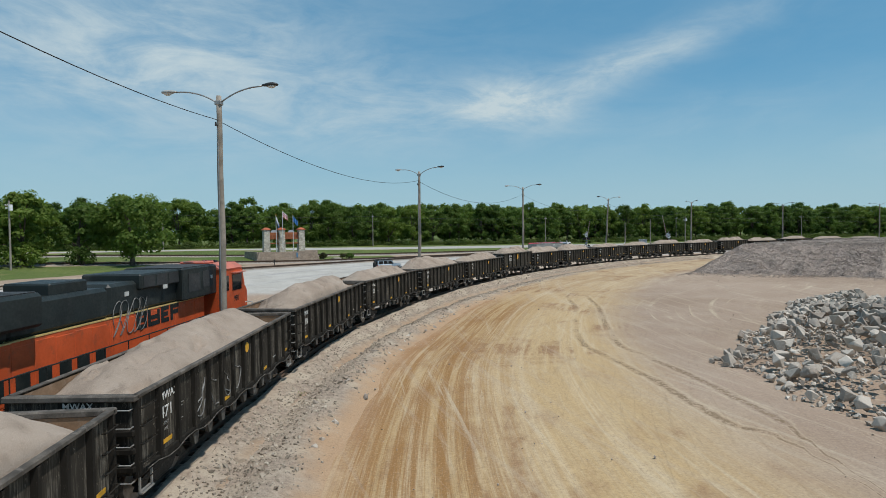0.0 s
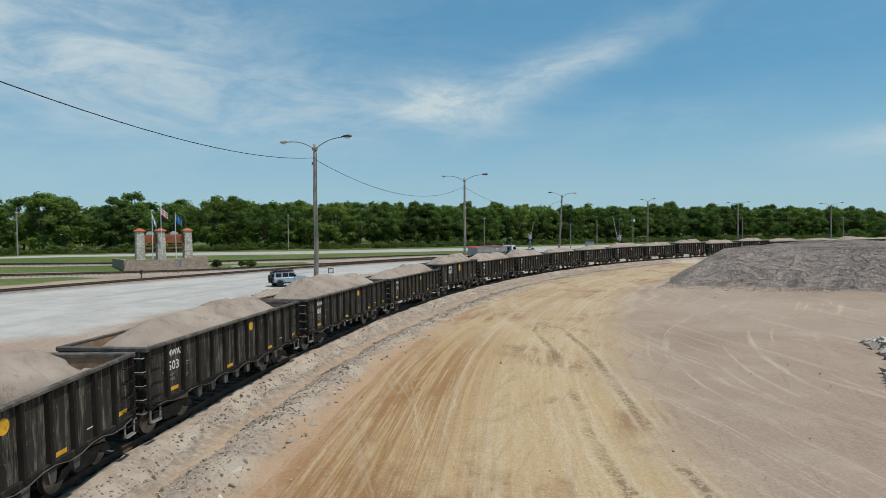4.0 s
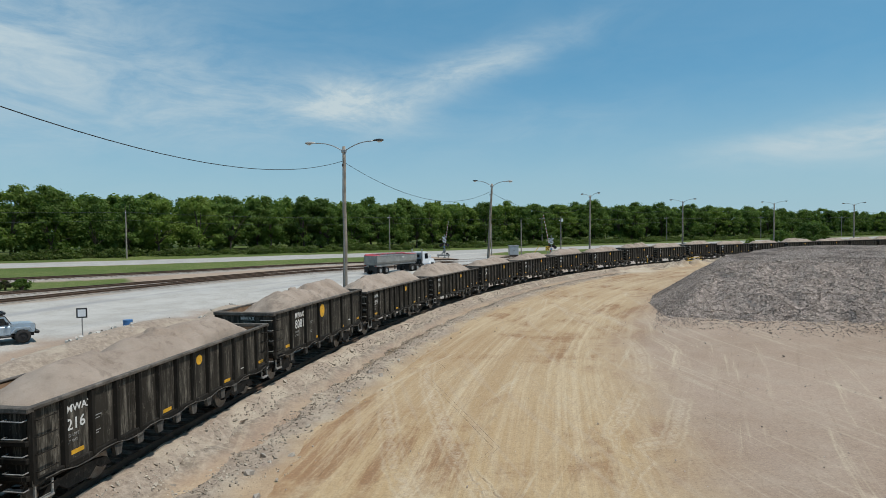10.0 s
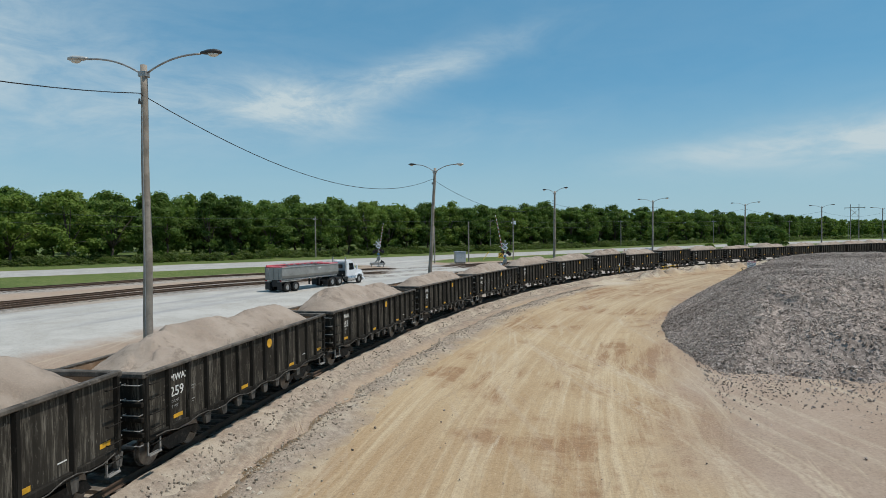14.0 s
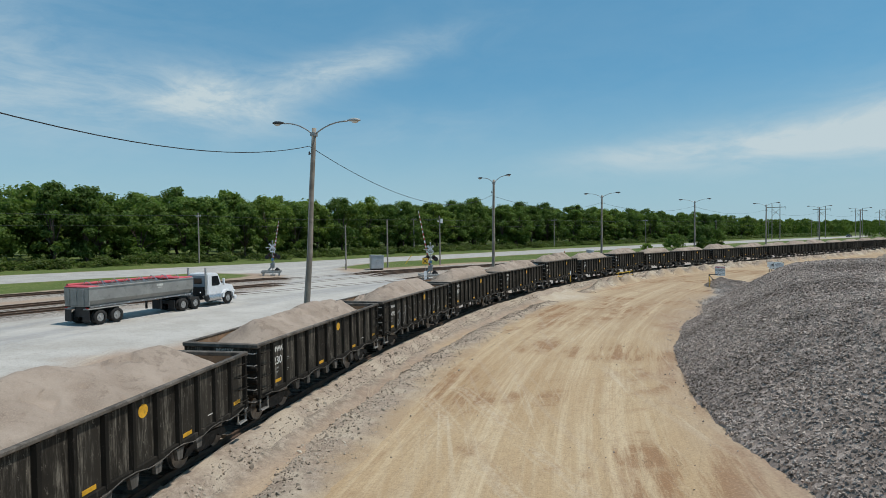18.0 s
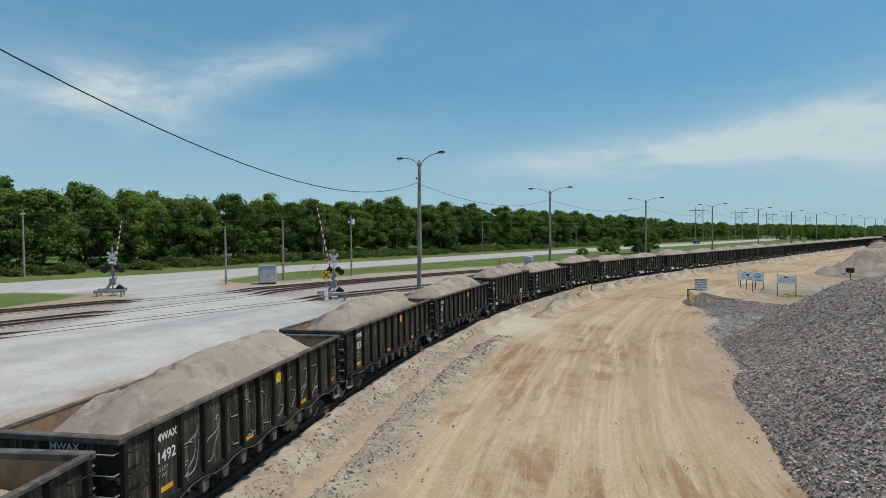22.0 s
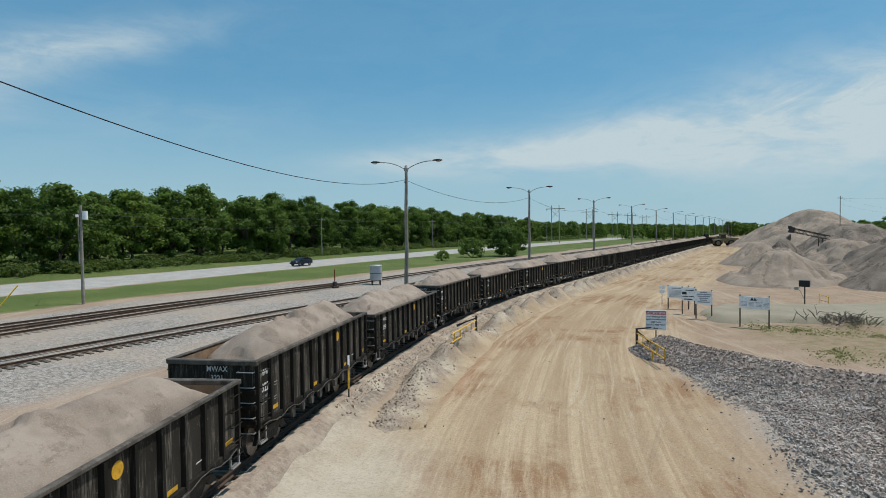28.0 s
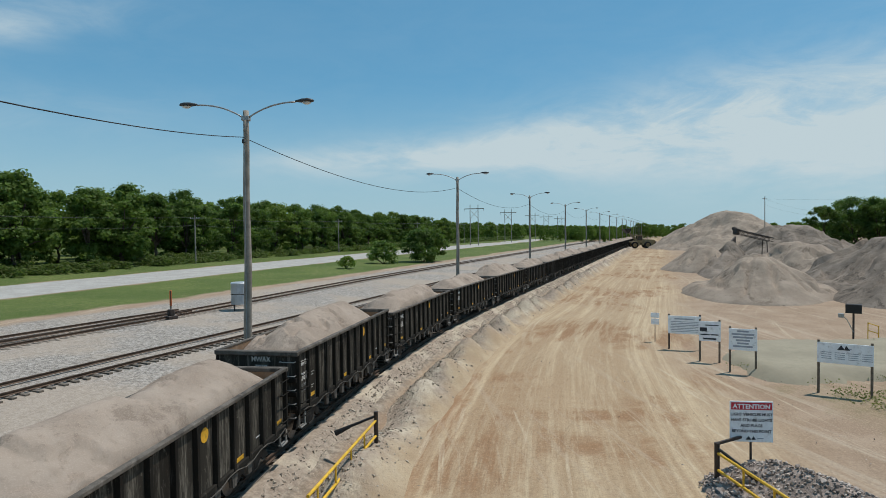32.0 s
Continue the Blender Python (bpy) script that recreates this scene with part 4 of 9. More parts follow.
def letter(w, k):
    W, L = BODY_W / 2, BODY_L / 2
    big = k in (1,)
    x0 = -L + 0.42 if k in (8, 10) else -L + 0.07 + (BODY_L - 0.14) / (7 * 1.0 if big else 13) * (1.32 if big else 1.12)
    turn = Matrix.Rotation(math.pi / 2, 4, "X")
    size = mark_size(k)
    part("lettering", text_mesh("MWAX", size * (0.6 if big else MARK_HEAD), M_WHITE, 0.002, bold=0.004), M_WHITE, w, m=Matrix.Translation((x0, -W + 0.092, 2.30)) @ turn)
    part("lettering", text_mesh(MARKS[k], size, M_WHITE, 0.002, bold=0.004), M_WHITE, w, m=Matrix.Translation((x0, -W + 0.092, 1.86)) @ turn)
    for dz, word in ((1.68, "LD LMT"), (1.53, "LT WT")):
        part("lettering", text_mesh(word, 0.115, M_STENCIL, 0.002, bold=0.0), M_STENCIL, w, m=Matrix.Translation((x0, -W + 0.092, dz)) @ turn)
    for dz, wd in ((1.95, 0.26), (1.87, 0.20), (1.55, 0.22), (1.48, 0.16)):
        xx = x0 + (BODY_L - 0.14) / 13 * (2.0 if big else 1.0)
        part("data_line", bx((xx, -W + 0.093, dz), (xx + wd, -W + 0.099, dz + 0.022)), M_STENCIL, w)
    part("data_frame", bx((L - 2.15, -W + 0.093, 1.35), (L - 1.85, -W + 0.098, 1.38)), M_WHITE, w)
    # on the end that faces back along the train
    end = Matrix.Rotation(-math.pi / 2, 4, "Z") @ turn
    part("lettering", text_mesh("MWAX", 0.21, M_WHITE, 0.002, "CENTER", 0.003), M_WHITE, w, m=Matrix.Translation((-L - 0.004, -0.15, 2.48)) @ end)
    part("lettering", text_mesh(MARKS[k], 0.21, M_WHITE, 0.002, "CENTER", 0.003), M_WHITE, w, m=Matrix.Translation((-L - 0.004, -0.15, 2.24)) @ end)


def scribble(w, x0, x1, z0, z1, seed):
    """Faded chalky scrawl across the side panels: loose strokes, no words."""
    rng = random.Random(seed)
    for k in range(int((x1 - x0) / 0.878) + 1):
        xa = x0 + k * 0.878
        xb = xa + 0.62
        pts, ph = [], rng.uniform(0, 6)
        for i in range(26):
            q = i / 25
            pts.append((xa + (xb - xa) * (0.5 + 0.5 * math.sin(ph + q * rng.uniform(7.5, 8.5))), -BODY_W / 2 + 0.094, z0 + (z1 - z0) * (0.5 + 0.48 * math.sin(ph * 1.7 + q * 6.0 + 0.6 * math.sin(9 * q)))))
        part("scrawl", tube_bm(bmesh.new(), pts, 0.018, 4), M_SCRAWL, w)


M_SCRAWL = simple("faded_scrawl", (0.19, 0.186, 0.178), 0.8, 0, 0.4, 3.0, 0.0, (0.05, 0.048, 0.045))


def build_train():
    full, plain, wide = build_wagon(True), build_wagon(False), build_wagon(True, 8)
    loads = [load_mesh(11 + i) for i in range(7)]
    wagons = {}
    order = [0, 3, 1, 5, 2, 6, 4, 0, 2, 5, 3, 1, 6, 4]
    for k in range(-5, 37):
        proto = wide if k == 1 else (full if k <= 14 else plain)
        m, size = wagon_pose(k)
        w = proto if k in (-5, 1, 15) else copy_thing(proto, m)
        w.matrix_basis = m
        w.scale = size
        wagons[k] = w
        if k in (8, 10):
            for ch in w.children:
                if ch.name.startswith("round_marker"):
                    ch.location.x += (BODY_L - 0.14) / 13
        me = loads[order[(k + 5) % len(order)]]
        ld = new("gravel_load", me)
        ld.matrix_basis = m
        ld.scale = size
        tagged(ld, "heap of pinkish-grey crushed stone filling a gondola wagon", "gravel", "stone loads of the train")
    for k in MARKS:
        letter(wagons[k], k)
    for k in (-4, 5):
        scribble(wagons[k], -BODY_L / 2 + 0.17 + 0.878 * (2 if k == 5 else 3), 3.2 if k == 5 else 0.5, 1.2, 2.25, k + 40)


build_train()


def sunk(p):
    """Rails lie flush in the gravel where the lot crosses them."""
    if p.x < -58 or p.x > 74:
        return 0.0
    d = poly_sd(np.array([p.x]), np.array([p.y]), LOT)[0]
    return 0.225 * float(step(d, -0.5, 1.5))


def dip_at(p):
    return float(track_dip(line_su(np.array([p.x]), np.array([p.y]))[0])[0])


def build_track(name, path, z, label, tie_step=0.62, follow=True, dips=True):
    """Two rails on timber ties along a plan path."""
    tr = thing(name, label, "railway track", kind="structure")
    for side in (-1, 1):
        pts = []
        for i, p in enumerate(path):
            d = (path[min(i + 1, len(path) - 1)] - path[max(i - 1, 0)]).normalized()
            pts.append(p + side * 0.755 * Vector((d.y, -d.x)))
        bm = bmesh.new()
        prof = [(-0.07, 0.0), (-0.07, 0.02), (-0.015, 0.05), (-0.015, 0.12), (-0.037, 0.13), (-0.037, 0.172), (0.037, 0.172), (0.037, 0.13), (0.015, 0.12), (0.015, 0.05), (0.07, 0.02), (0.07, 0.0)]
        rings = []
        for i, p in enumerate(pts):
            d = (pts[min(i + 1, len(pts) - 1)] - pts[max(i - 1, 0)]).normalized()
            nrm = Vector((d.y, -d.x))
            zz = z + (gz(p.x, p.y) - sunk(p) if follow else dip_at(p) * dips)
            rings.append([bm.verts.new((p.x + nrm.x * a, p.y + nrm.y * a, zz + b)) for a, b in prof])
        for a, b in zip(rings, rings[1:]):
            for q in range(len(prof)):
                r = (q + 1) % len(prof)
                bm.faces.new((a[q], b[q], b[r], a[r]))
        part("rail", bm, M_RAIL, tr)
    acc, co, fs = 0.0, [], []
    for a, b in zip(path, path[1:]):
        d = b - a
        ln = d.length
        d.normalize()
        nrm = Vector((d.y, -d.x))
        while acc < ln:
            c = a + d * acc
            acc += tie_step
            i0 = len(co)
            j = random.uniform(-0.05, 0.05)
            zc = z + (gz(c.x, c.y) - 0.085 - sunk(c) if follow else dip_at(c) * dips)
            for zz in (zc - 0.12, zc - 0.004):
                for sx, sy in ((-1, -1), (1, -1), (1, 1), (-1, 1)):
                    q = c + d * (sx * 0.11) + nrm * (sy * 1.28 + j)
                    co.append((q.x, q.y, zz))
            fs += [(i0 + 4, i0 + 5, i0 + 6, i0 + 7)] + [(i0 + k, i0 + (k + 1) % 4, i0 + 4 + (k + 1) % 4, i0 + 4 + k) for k in range(4)]
        acc -= ln
    ob = new("ties", from_arrays("ties", co, fs, M_TIE))
    ob.parent = tr
    tagged(ob, kind="stuff")
    return tr


build_track("railway_track", [Vector(line_at(s)[:2]) for s in np.arange(-90, 470, 2.0)], RAIL_TOP - 0.172, "rusty rails on weathered ties under the loaded train", follow=False)
for nm, ln in (("near", RAIL_NEAR), ("middle", RAIL_MID), ("far", RAIL_FAR)):
    build_track("railway_track", smooth_path(ln), 0.06, "empty %s siding track of rusty rails on weathered ties" % nm)

# ---- lamp poles and overhead cable ----
M_POLE = simple("weathered_pole_wood", (0.29, 0.25, 0.205), 0.9, 0.0, 0.28, 1.3, 0.4, (0.13, 0.105, 0.08))
M_GALV = simple("galvanised_steel", (0.33, 0.33, 0.32), 0.5, 0.5, 0.2, 5.0, 0.05)
M_LAMPHEAD = simple("lamp_head_grey", (0.42, 0.42, 0.40), 0.5, 0.2, 0.2, 6.0, 0.05)
M_LAMPDARK = simple("lamp_head_dark", (0.05, 0.05, 0.05), 0.5, 0.2, 0.2, 6.0, 0.05)
M_LENS = simple("lamp_lens", (0.62, 0.62, 0.58), 0.2, 0.0, 0.1, 8.0, 0.0)
M_CABLE = simple("black_cable", (0.02, 0.02, 0.02), 0.6, 0.0, 0.2, 2.0, 0.0)

POLE_H = 12.85

def build_pole(style):
    """style: which of the two arms carries the pale cobra-head lamp, 0 none."""
    p = thing("street_lamp", "tall weathered wooden lamp pole with two curved arms", "street lamp", group="lamp poles along the train")
    bm = bmesh.new()
    tube_bm(bm, [(0.02 * math.sin(i * 1.3), 0.015 * math.cos(i * 0.9), -0.3 + i * (POLE_H + 0.3) / 12) for i in range(13)], [0.19 - 0.075 * i / 12 for i in range(13)], 12)
    part("pole", bm, M_POLE, p, smooth=True)
    for side in (-1, 1):
        pts = [(side * (0.1 + 2.1 * t), 0, POLE_H - 0.30 + 0.60 * (1 - (1 - t) ** 2.2)) for t in [i / 9 for i in range(10)]]
        arm = part("arm", tube_bm(bmesh.new(), pts, 0.035, 7), M_GALV, p, smooth=True)
        ex, ez = pts[-1][0], pts[-1][2]
        pale = style == side
        bm = bmesh.new()
        secs = [(0.0, 0.05, 0.05), (0.10, 0.09, 0.07), (0.30, 0.16, 0.11), (0.55, 0.19, 0.12), (0.72, 0.14, 0.08), (0.80, 0.04, 0.03)]
        rings = []
        for d, w, h in secs:
            rings.append([bm.verts.new((ex + side * d, w * math.cos(a), ez + 0.02 + (h if math.sin(a) > 0 else h * 0.55) * math.sin(a))) for a in [k * math.tau / 12 for k in range(12)]])
        for a, b in zip(rings, rings[1:]):
            for k in range(12):
                bm.faces.new((a[k], a[(k + 1) % 12], b[(k + 1) % 12], b[k]))
        bm.faces.new(rings[0])
        bm.faces.new(rings[-1])
        bmesh.ops.recalc_face_normals(bm, faces=bm.faces)
        head = part("lamp_head", bm, M_LAMPHEAD if pale else M_LAMPDARK, p, smooth=True)
        bm = bmesh.new()
        bmesh.ops.create_uvsphere(bm, u_segments=10, v_segments=6, radius=1, matrix=Matrix.Translation((ex + side * 0.48, 0, ez - 0.035)) @ Matrix.Diagonal((0.2, 0.13, 0.09, 1)))
        part("lens", bm, M_LENS, head, smooth=True)
    part("bracket", bx((-0.16, -0.13, POLE_H - 0.42), (0.16, 0.13, POLE_H - 0.22), 0.02), M_GALV, p)
    bm = bmesh.new()
    cyl_bm(bm, (0.0, -0.10, POLE_H - 1.35), (0.0, -0.30, POLE_H - 1.32), 0.025, n=6)
    cyl_bm(bm, (0.0, -0.28, POLE_H - 1.40), (0.0, -0.28, POLE_H - 1.22), 0.05, 0.03, n=8)
    part("insulator", bm, M_LAMPDARK, p)
    part("conduit", cy((0.0, -0.17, 3.0), (0.0, -0.13, POLE_H - 1.5), 0.022, n=6), M_GALV, p)
    return p


POLES = []


def place_poles():
    protos = {s: build_pole(s) for s in (-1, 1, 0)}
    used = set()
    spots = []
    for i, ang in enumerate((184.6, 172.49, 160.24, 148.07, 136.93, 124.51, 111.73, 99.99)):
        s = (ARC_A0 - radians(ang)) * ARC_R if ang >= 101.5 else ARC_S + 156 * radians(101.5 - ang)
        spots.append(s)
    while spots[-1] < 640:
        spots.append(spots[-1] + 33.0)
    style = [0, -1, -1, -1, 1, 0, 0, 0]
    lean = [0, 0.0, 0.4, 0.3, 4.4, 1.4, 0.6, 0.3]
    off = [-2.5, -2.1, -2.5, -2.75, -2.45, -2.6, -3.3, -2.8]
    yaw = [0, -20, -25, -8, -28, -45, -10, 0]
    tall = [1.3, 1.015, 1.0, 1.04, 0.995, 1.0, 1.0, 1.0]
    hang, sags = (14.3, 11.92, 11.9, 12.29, 11.8, 11.18, 11.7, 11.8), (1.2, 1.2, 1.78, 1.9, 1.85, 1.2)
    for i, s in enumerate(spots):
        x, y, h = line_at(s + 1.0, (off[i] if i < len(off) else -3.0) - float(bend(s + 1.0)))
        st = style[i] if i < len(style) else 0
        l = lean[i] if i < len(lean) else 0.0
        # arms stand across the line of the train
        m = Matrix.Translation((x, y, 0)) @ Matrix.Rotation(h + math.pi / 2 - (-0.22 if i < 8 else 0), 4, "Z") @ Matrix.Rotation(math.pi + radians(yaw[i] if i < 8 else 0), 4, "Z") @ Matrix.Rotation(radians(l), 4, "Y") @ Matrix.Diagonal((1, 1, tall[i] if i < 8 else 1.0, 1))
        p = protos[st] if st not in used else copy_thing(protos[st], m)
        used.add(st)
        p.matrix_basis = m
        top = m @ Vector((0.0, -0.28, POLE_H - 1.25))
        POLES.append(Vector((top.x, top.y, hang[i] if i < len(hang) else top.z)))
    for i, (a, b) in enumerate(zip(POLES[:14], POLES[1:15])):
        sag = sags[i] if i < len(sags) else 1.15
        pts = [a.lerp(b, t) - Vector((0, 0, sag * 4 * t * (1 - t))) for t in [k / 24 for k in range(25)]]
        ob = part("overhead_cable", tube_bm(bmesh.new(), pts, 0.017, 5), M_CABLE)
        tagged(ob, "black electric cable sagging between two lamp poles", "cable", "cables between lamp poles")


place_poles()

# ---- trees ----
def leaf_material(name, a, b, c2):
    m = Mat(name, 0.62, 0, 0.25)
    p = m.world_pos()
    r = m.rand()
    c = m.mix(m.ramp(m.island(), 0.1, 0.9), a, b)
    c = m.mix(m.ramp(m.noise(p, 0.25, 4), 0.42, 0.64, 0, 0.8), c, c2)
    c = m.mix(m.ramp(r, 0.0, 1.0, 0.0, 0.5), c, (0.075, 0.120, 0.022))
    c = m.mix(m.ramp(r, 0.62, 0.9, 0.0, 0.75), c, (0.20, 0.27, 0.05))
    c = m.mix(m.ramp(m.math("FRACT", m.math("MULTIPLY", r, 7.31)), 0.6, 0.95, 0.0, 0.55), c, (0.042, 0.08, 0.018))
    m.color(c)
    m.b.inputs["Transmission Weight"].default_value = 0.0
    tr = m.t.nodes.new("ShaderNodeBsdfTranslucent")
    m.put(tr, "Color", m.mix(0.5, c, (0.14, 0.26, 0.03)))
    mx = m.t.nodes.new("ShaderNodeMixShader")
    mx.inputs[0].default_value = 0.5
    out = m.t.nodes["Material Output"]
    m.t.links.new(m.b.outputs[0], mx.inputs[1])
    m.t.links.new(tr.outputs[0], mx.inputs[2])
    m.t.links.new(mx.outputs[0], out.inputs[0])
    return m.m


M_LEAF = leaf_material("broadleaf_green", (0.085, 0.142, 0.030), (0.180, 0.258, 0.058), (0.115, 0.175, 0.036))
M_SCRUB = leaf_material("roadside_scrub", (0.11, 0.145, 0.04), (0.235, 0.255, 0.085), (0.16, 0.165, 0.075))
M_BARK = simple("bark", (0.105, 0.082, 0.062), 0.95, 0, 0.35, 3.0, 0.5, (0.06, 0.05, 0.04))


def crown_mesh(name, rng, n_leaf, height, radius, base, leaf, hang=0.0):
    """Leaf sprays on many overlapping boughs: small bent quads round bough centres, an uneven outline with gaps."""
    boughs = []
    nb = rng.randint(52, 66)
    for _ in range(nb):
        a, t = rng.uniform(0, math.tau), rng.uniform(0, 1) ** 0.8
        prof = math.sin(math.pi * min(1, 0.16 + 0.80 * t)) ** 0.65
        r = radius * prof * rng.uniform(0.35, 1.0)
        boughs.append((r * math.cos(a), r * math.sin(a), base + (height - base) * (0.06 + 0.90 * t), radius * rng.uniform(0.15, 0.30)))
    co, fs = [], []
    for _ in range(n_leaf):
        bxx, byy, bz, br = boughs[rng.randint(0, nb - 1)]
        d = Vector((rng.gauss(0, 1), rng.gauss(0, 1), rng.gauss(0, 1))).normalized()
        rr = br * rng.uniform(0.25, 1.2)
        c = Vector((bxx, byy, bz)) + Vector((d.x * rr, d.y * rr, d.z * rr * 0.72 - hang * rng.random()))
        up = (d + Vector((rng.uniform(-.7, .7), rng.uniform(-.7, .7), rng.uniform(-.2, .9)))).normalized()
        q = up.to_track_quat("Z", "Y") @ Matrix.Rotation(rng.uniform(0, math.tau), 3, "Z").to_quaternion()
        s = leaf * rng.uniform(0.6, 1.4)
        i0 = len(co)
        for px, py, pz in ((-0.5, -0.1, 0), (0.0, -0.5, 0.08), (0.55, 0.0, -0.08), (0.05, 0.5, 0.06)):
            co.append(c + q @ Vector((px * s, py * s, pz * s)))
        fs.append((i0, i0 + 1, i0 + 2, i0 + 3))
    return from_arrays(name, co, fs, M_LEAF), boughs


def trunk_mesh(rng, boughs, base, r0):
    bm = bmesh.new()
    top = base + 2.5
    pts = [(0.12 * math.sin(i * 1.1), 0.1 * math.cos(i * 1.7), -0.3 + i * (top + 0.3) / 6) for i in range(7)]
    tube_bm(bm, pts, [r0 * (1.25 - 0.11 * i) for i in range(7)], 8)
    for b in boughs[:9]:
        a = Vector(pts[4 if b[2] < base + 3 else 6])
        c = Vector(b[:3])
        mid = a.lerp(c, 0.5) + Vector((0, 0, 0.4))
        tube_bm(bm, [a, mid, c], [r0 * 0.5, r0 * 0.3, r0 * 0.1], 5)
    return mesh_of("trunk", bm, M_BARK, True)


def build_woods():
    rng = random.Random(5)
    protos = []
    for i in range(7):
        h = rng.uniform(11.0, 14.0)
        rad = rng.uniform(4.0, 5.6)
        base = h * rng.uniform(0.0, 0.05)
        me, boughs = crown_mesh("crown", rng, 6400, h, rad, base, 0.40)
        protos.append((me, trunk_mesh(rng, boughs, base, 0.26)))
    hx, hy = [p[0] for p in HIGHWAY], [p[1] for p in HIGHWAY]

    def tree(x, y, k, sc, name="tree", label="", group="trees of the wood edge"):
        t = thing(name, label or "broadleaf tree in full green leaf at the wood edge", "tree", group=group)
        t.matrix_basis = Matrix.Translation((x, y, gz(x, y) - 0.2)) @ Matrix.Rotation(rng.uniform(0, math.tau), 4, "Z") @ Matrix.Diagonal((sc * rng.uniform(0.9, 1.15), sc * rng.uniform(0.9, 1.15), sc, 1))
        cme, tme = protos[k]
        for nm, me in (("crown", cme), ("trunk", tme)):
            o = new(nm, me)
            o.parent = t
        return t

    n = 0
    # the edge of the wood, two ranks of single trees
    for rank, (gap, off, jit) in enumerate(((5.6, 17, 3), (6.6, 24, 4))):
        x = -190.0
        while x < 300 and n < 150:
            y = float(np.interp(x, hx, hy))
            far = 0 if x < 60 else min(1.0, (x - 60) / 120)
            edge = off + 3 * vnoise(np.array(x * 0.02), np.array(3.0), 4)
            tree(x + rng.uniform(-2, 2), y + edge + rng.uniform(0, jit), rng.randrange(7), rng.uniform(0.78, 0.98) * float(np.interp(x, [-120, 20, 110, 160, 260], [0.99, 1.06, 1.1, 1.06, 0.95])))
            n += 1
            x += gap * rng.uniform(0.75, 1.3)
    # deeper wood, not countable: one object
    co, fs = [], []
    crowns = []
    for i in range(4):
        me, _ = crown_mesh("crown", rng, 1000, 13.5, 5.5, 1.0, 0.9)
        v = np.empty(len(me.vertices) * 3, np.float32)
        me.vertices.foreach_get("co", v)
        crowns.append(v.reshape(-1, 3))
        bpy.data.meshes.remove(me)
    allv, cnt = [], 0
    for _ in range(880):
        x = rng.uniform(-420, 800)
        y0 = float(np.interp(x, hx, hy))
        y = y0 + rng.uniform(27, 95) if -190 < x < 300 else y0 + rng.uniform(18, 95)
        v = crowns[rng.randrange(4)].copy()
        a, sc = rng.uniform(0, math.tau), rng.uniform(0.72, 0.95) * float(np.interp(x, [-100, 20, 110, 170, 300], [1.0, 1.08, 1.1, 1.0, 0.8]))
        R = np.array([[math.cos(a), -math.sin(a), 0], [math.sin(a), math.cos(a), 0], [0, 0, 1]], np.float32)
        v = v @ R.T * sc + np.array([x, y, gz(x, y) - 0.3], np.float32)
        allv.append(v)
    # far tree lines closing the horizon
    for _ in range(620):
        a = rng.uniform(-0.75, 3.6)
        r = rng.uniform(520, 900)
        x, y = 60 + r * math.cos(a), 100 + r * math.sin(a)
        if abs(line_su(np.array([x]), np.array([y]))[1][0]) < 14 and x > 100:
            continue
        v = crowns[rng.randrange(4)] * np.array([1.5, 1.5, rng.uniform(0.45, 0.62)], np.float32) + np.array([x, y, gz(x, y) - 1.0], np.float32)
        allv.append(v)
    # trees along the highway where the train runs out of sight
    for _ in range(150):
        s, u = rng.uniform(430, 680), rng.uniform(-70, -13)
        x, y, _h = line_at(s, u)
        if poly_dist(np.array([x]), np.array([y]), HIGHWAY)[0] < 8:
            continue
        allv.append(crowns[rng.randrange(4)] * rng.uniform(0.5, 0.75) + np.array([x, y, gz(x, y) - 0.4], np.float32))
    for _ in range(130):
        x, y, _h = line_at(rng.uniform(600, 800), rng.uniform(-40, 170))
        allv.append(crowns[rng.randrange(4)] * rng.uniform(0.75, 1.0) + np.array([x, y, -0.4], np.float32))
    V = np.concatenate(allv)
    F = np.arange(len(V)).reshape(-1, 4)
    me = bpy.data.meshes.new("woods")
    me.from_pydata(V.tolist(), [], F.tolist())
    me.materials.append(M_LEAF)
    ob = new("woods", me)
    tagged(ob, "deep green broadleaf woodland behind the wood edge", "woods", kind="stuff")
    # undergrowth along the edge of the wood
    bush = []
    for i in range(3):
        me1, _ = crown_mesh("bush", rng, 420, 2.4, 2.4, 0.0, 0.34)
        v = np.empty(len(me1.vertices) * 3, np.float32)
        me1.vertices.foreach_get("co", v)
        bush.append(v.reshape(-1, 3))
        bpy.data.meshes.remove(me1)
    allv = []
    for _ in range(820):
        x = rng.uniform(-260, 420)
        y = float(np.interp(x, hx, hy)) + rng.uniform(13.0, 18.0)
        allv.append(bush[rng.randrange(3)] * np.array([0.9, 0.9, rng.uniform(0.25, 0.75)], np.float32) + np.array([x, y, gz(x, y) - 0.1], np.float32))
    V = np.concatenate(allv)
    me = bpy.data.meshes.new("undergrowth")
    me.from_pydata(V.tolist(), [], np.arange(len(V)).reshape(-1, 4).tolist())
    me.materials.append(M_SCRUB)
    tagged(new("undergrowth", me), "low bushes and tall weeds along the wood edge", "undergrowth", kind="stuff")
    return tree


plant_tree = build_woods()

# ---- stone heaps ----
M_DARKGRAVEL = gravel_material("dark_crushed_rock", (0.20, 0.160, 0.136), (0.28, 0.230, 0.198), (0.09, 0.073, 0.062), 1.6, 0.66, 0.8)
M_STOCK = gravel_material("pale_stockpile_stone", (0.245, 0.195, 0.152), (0.335, 0.272, 0.215), (0.15, 0.116, 0.09), 0.6, 0.55)


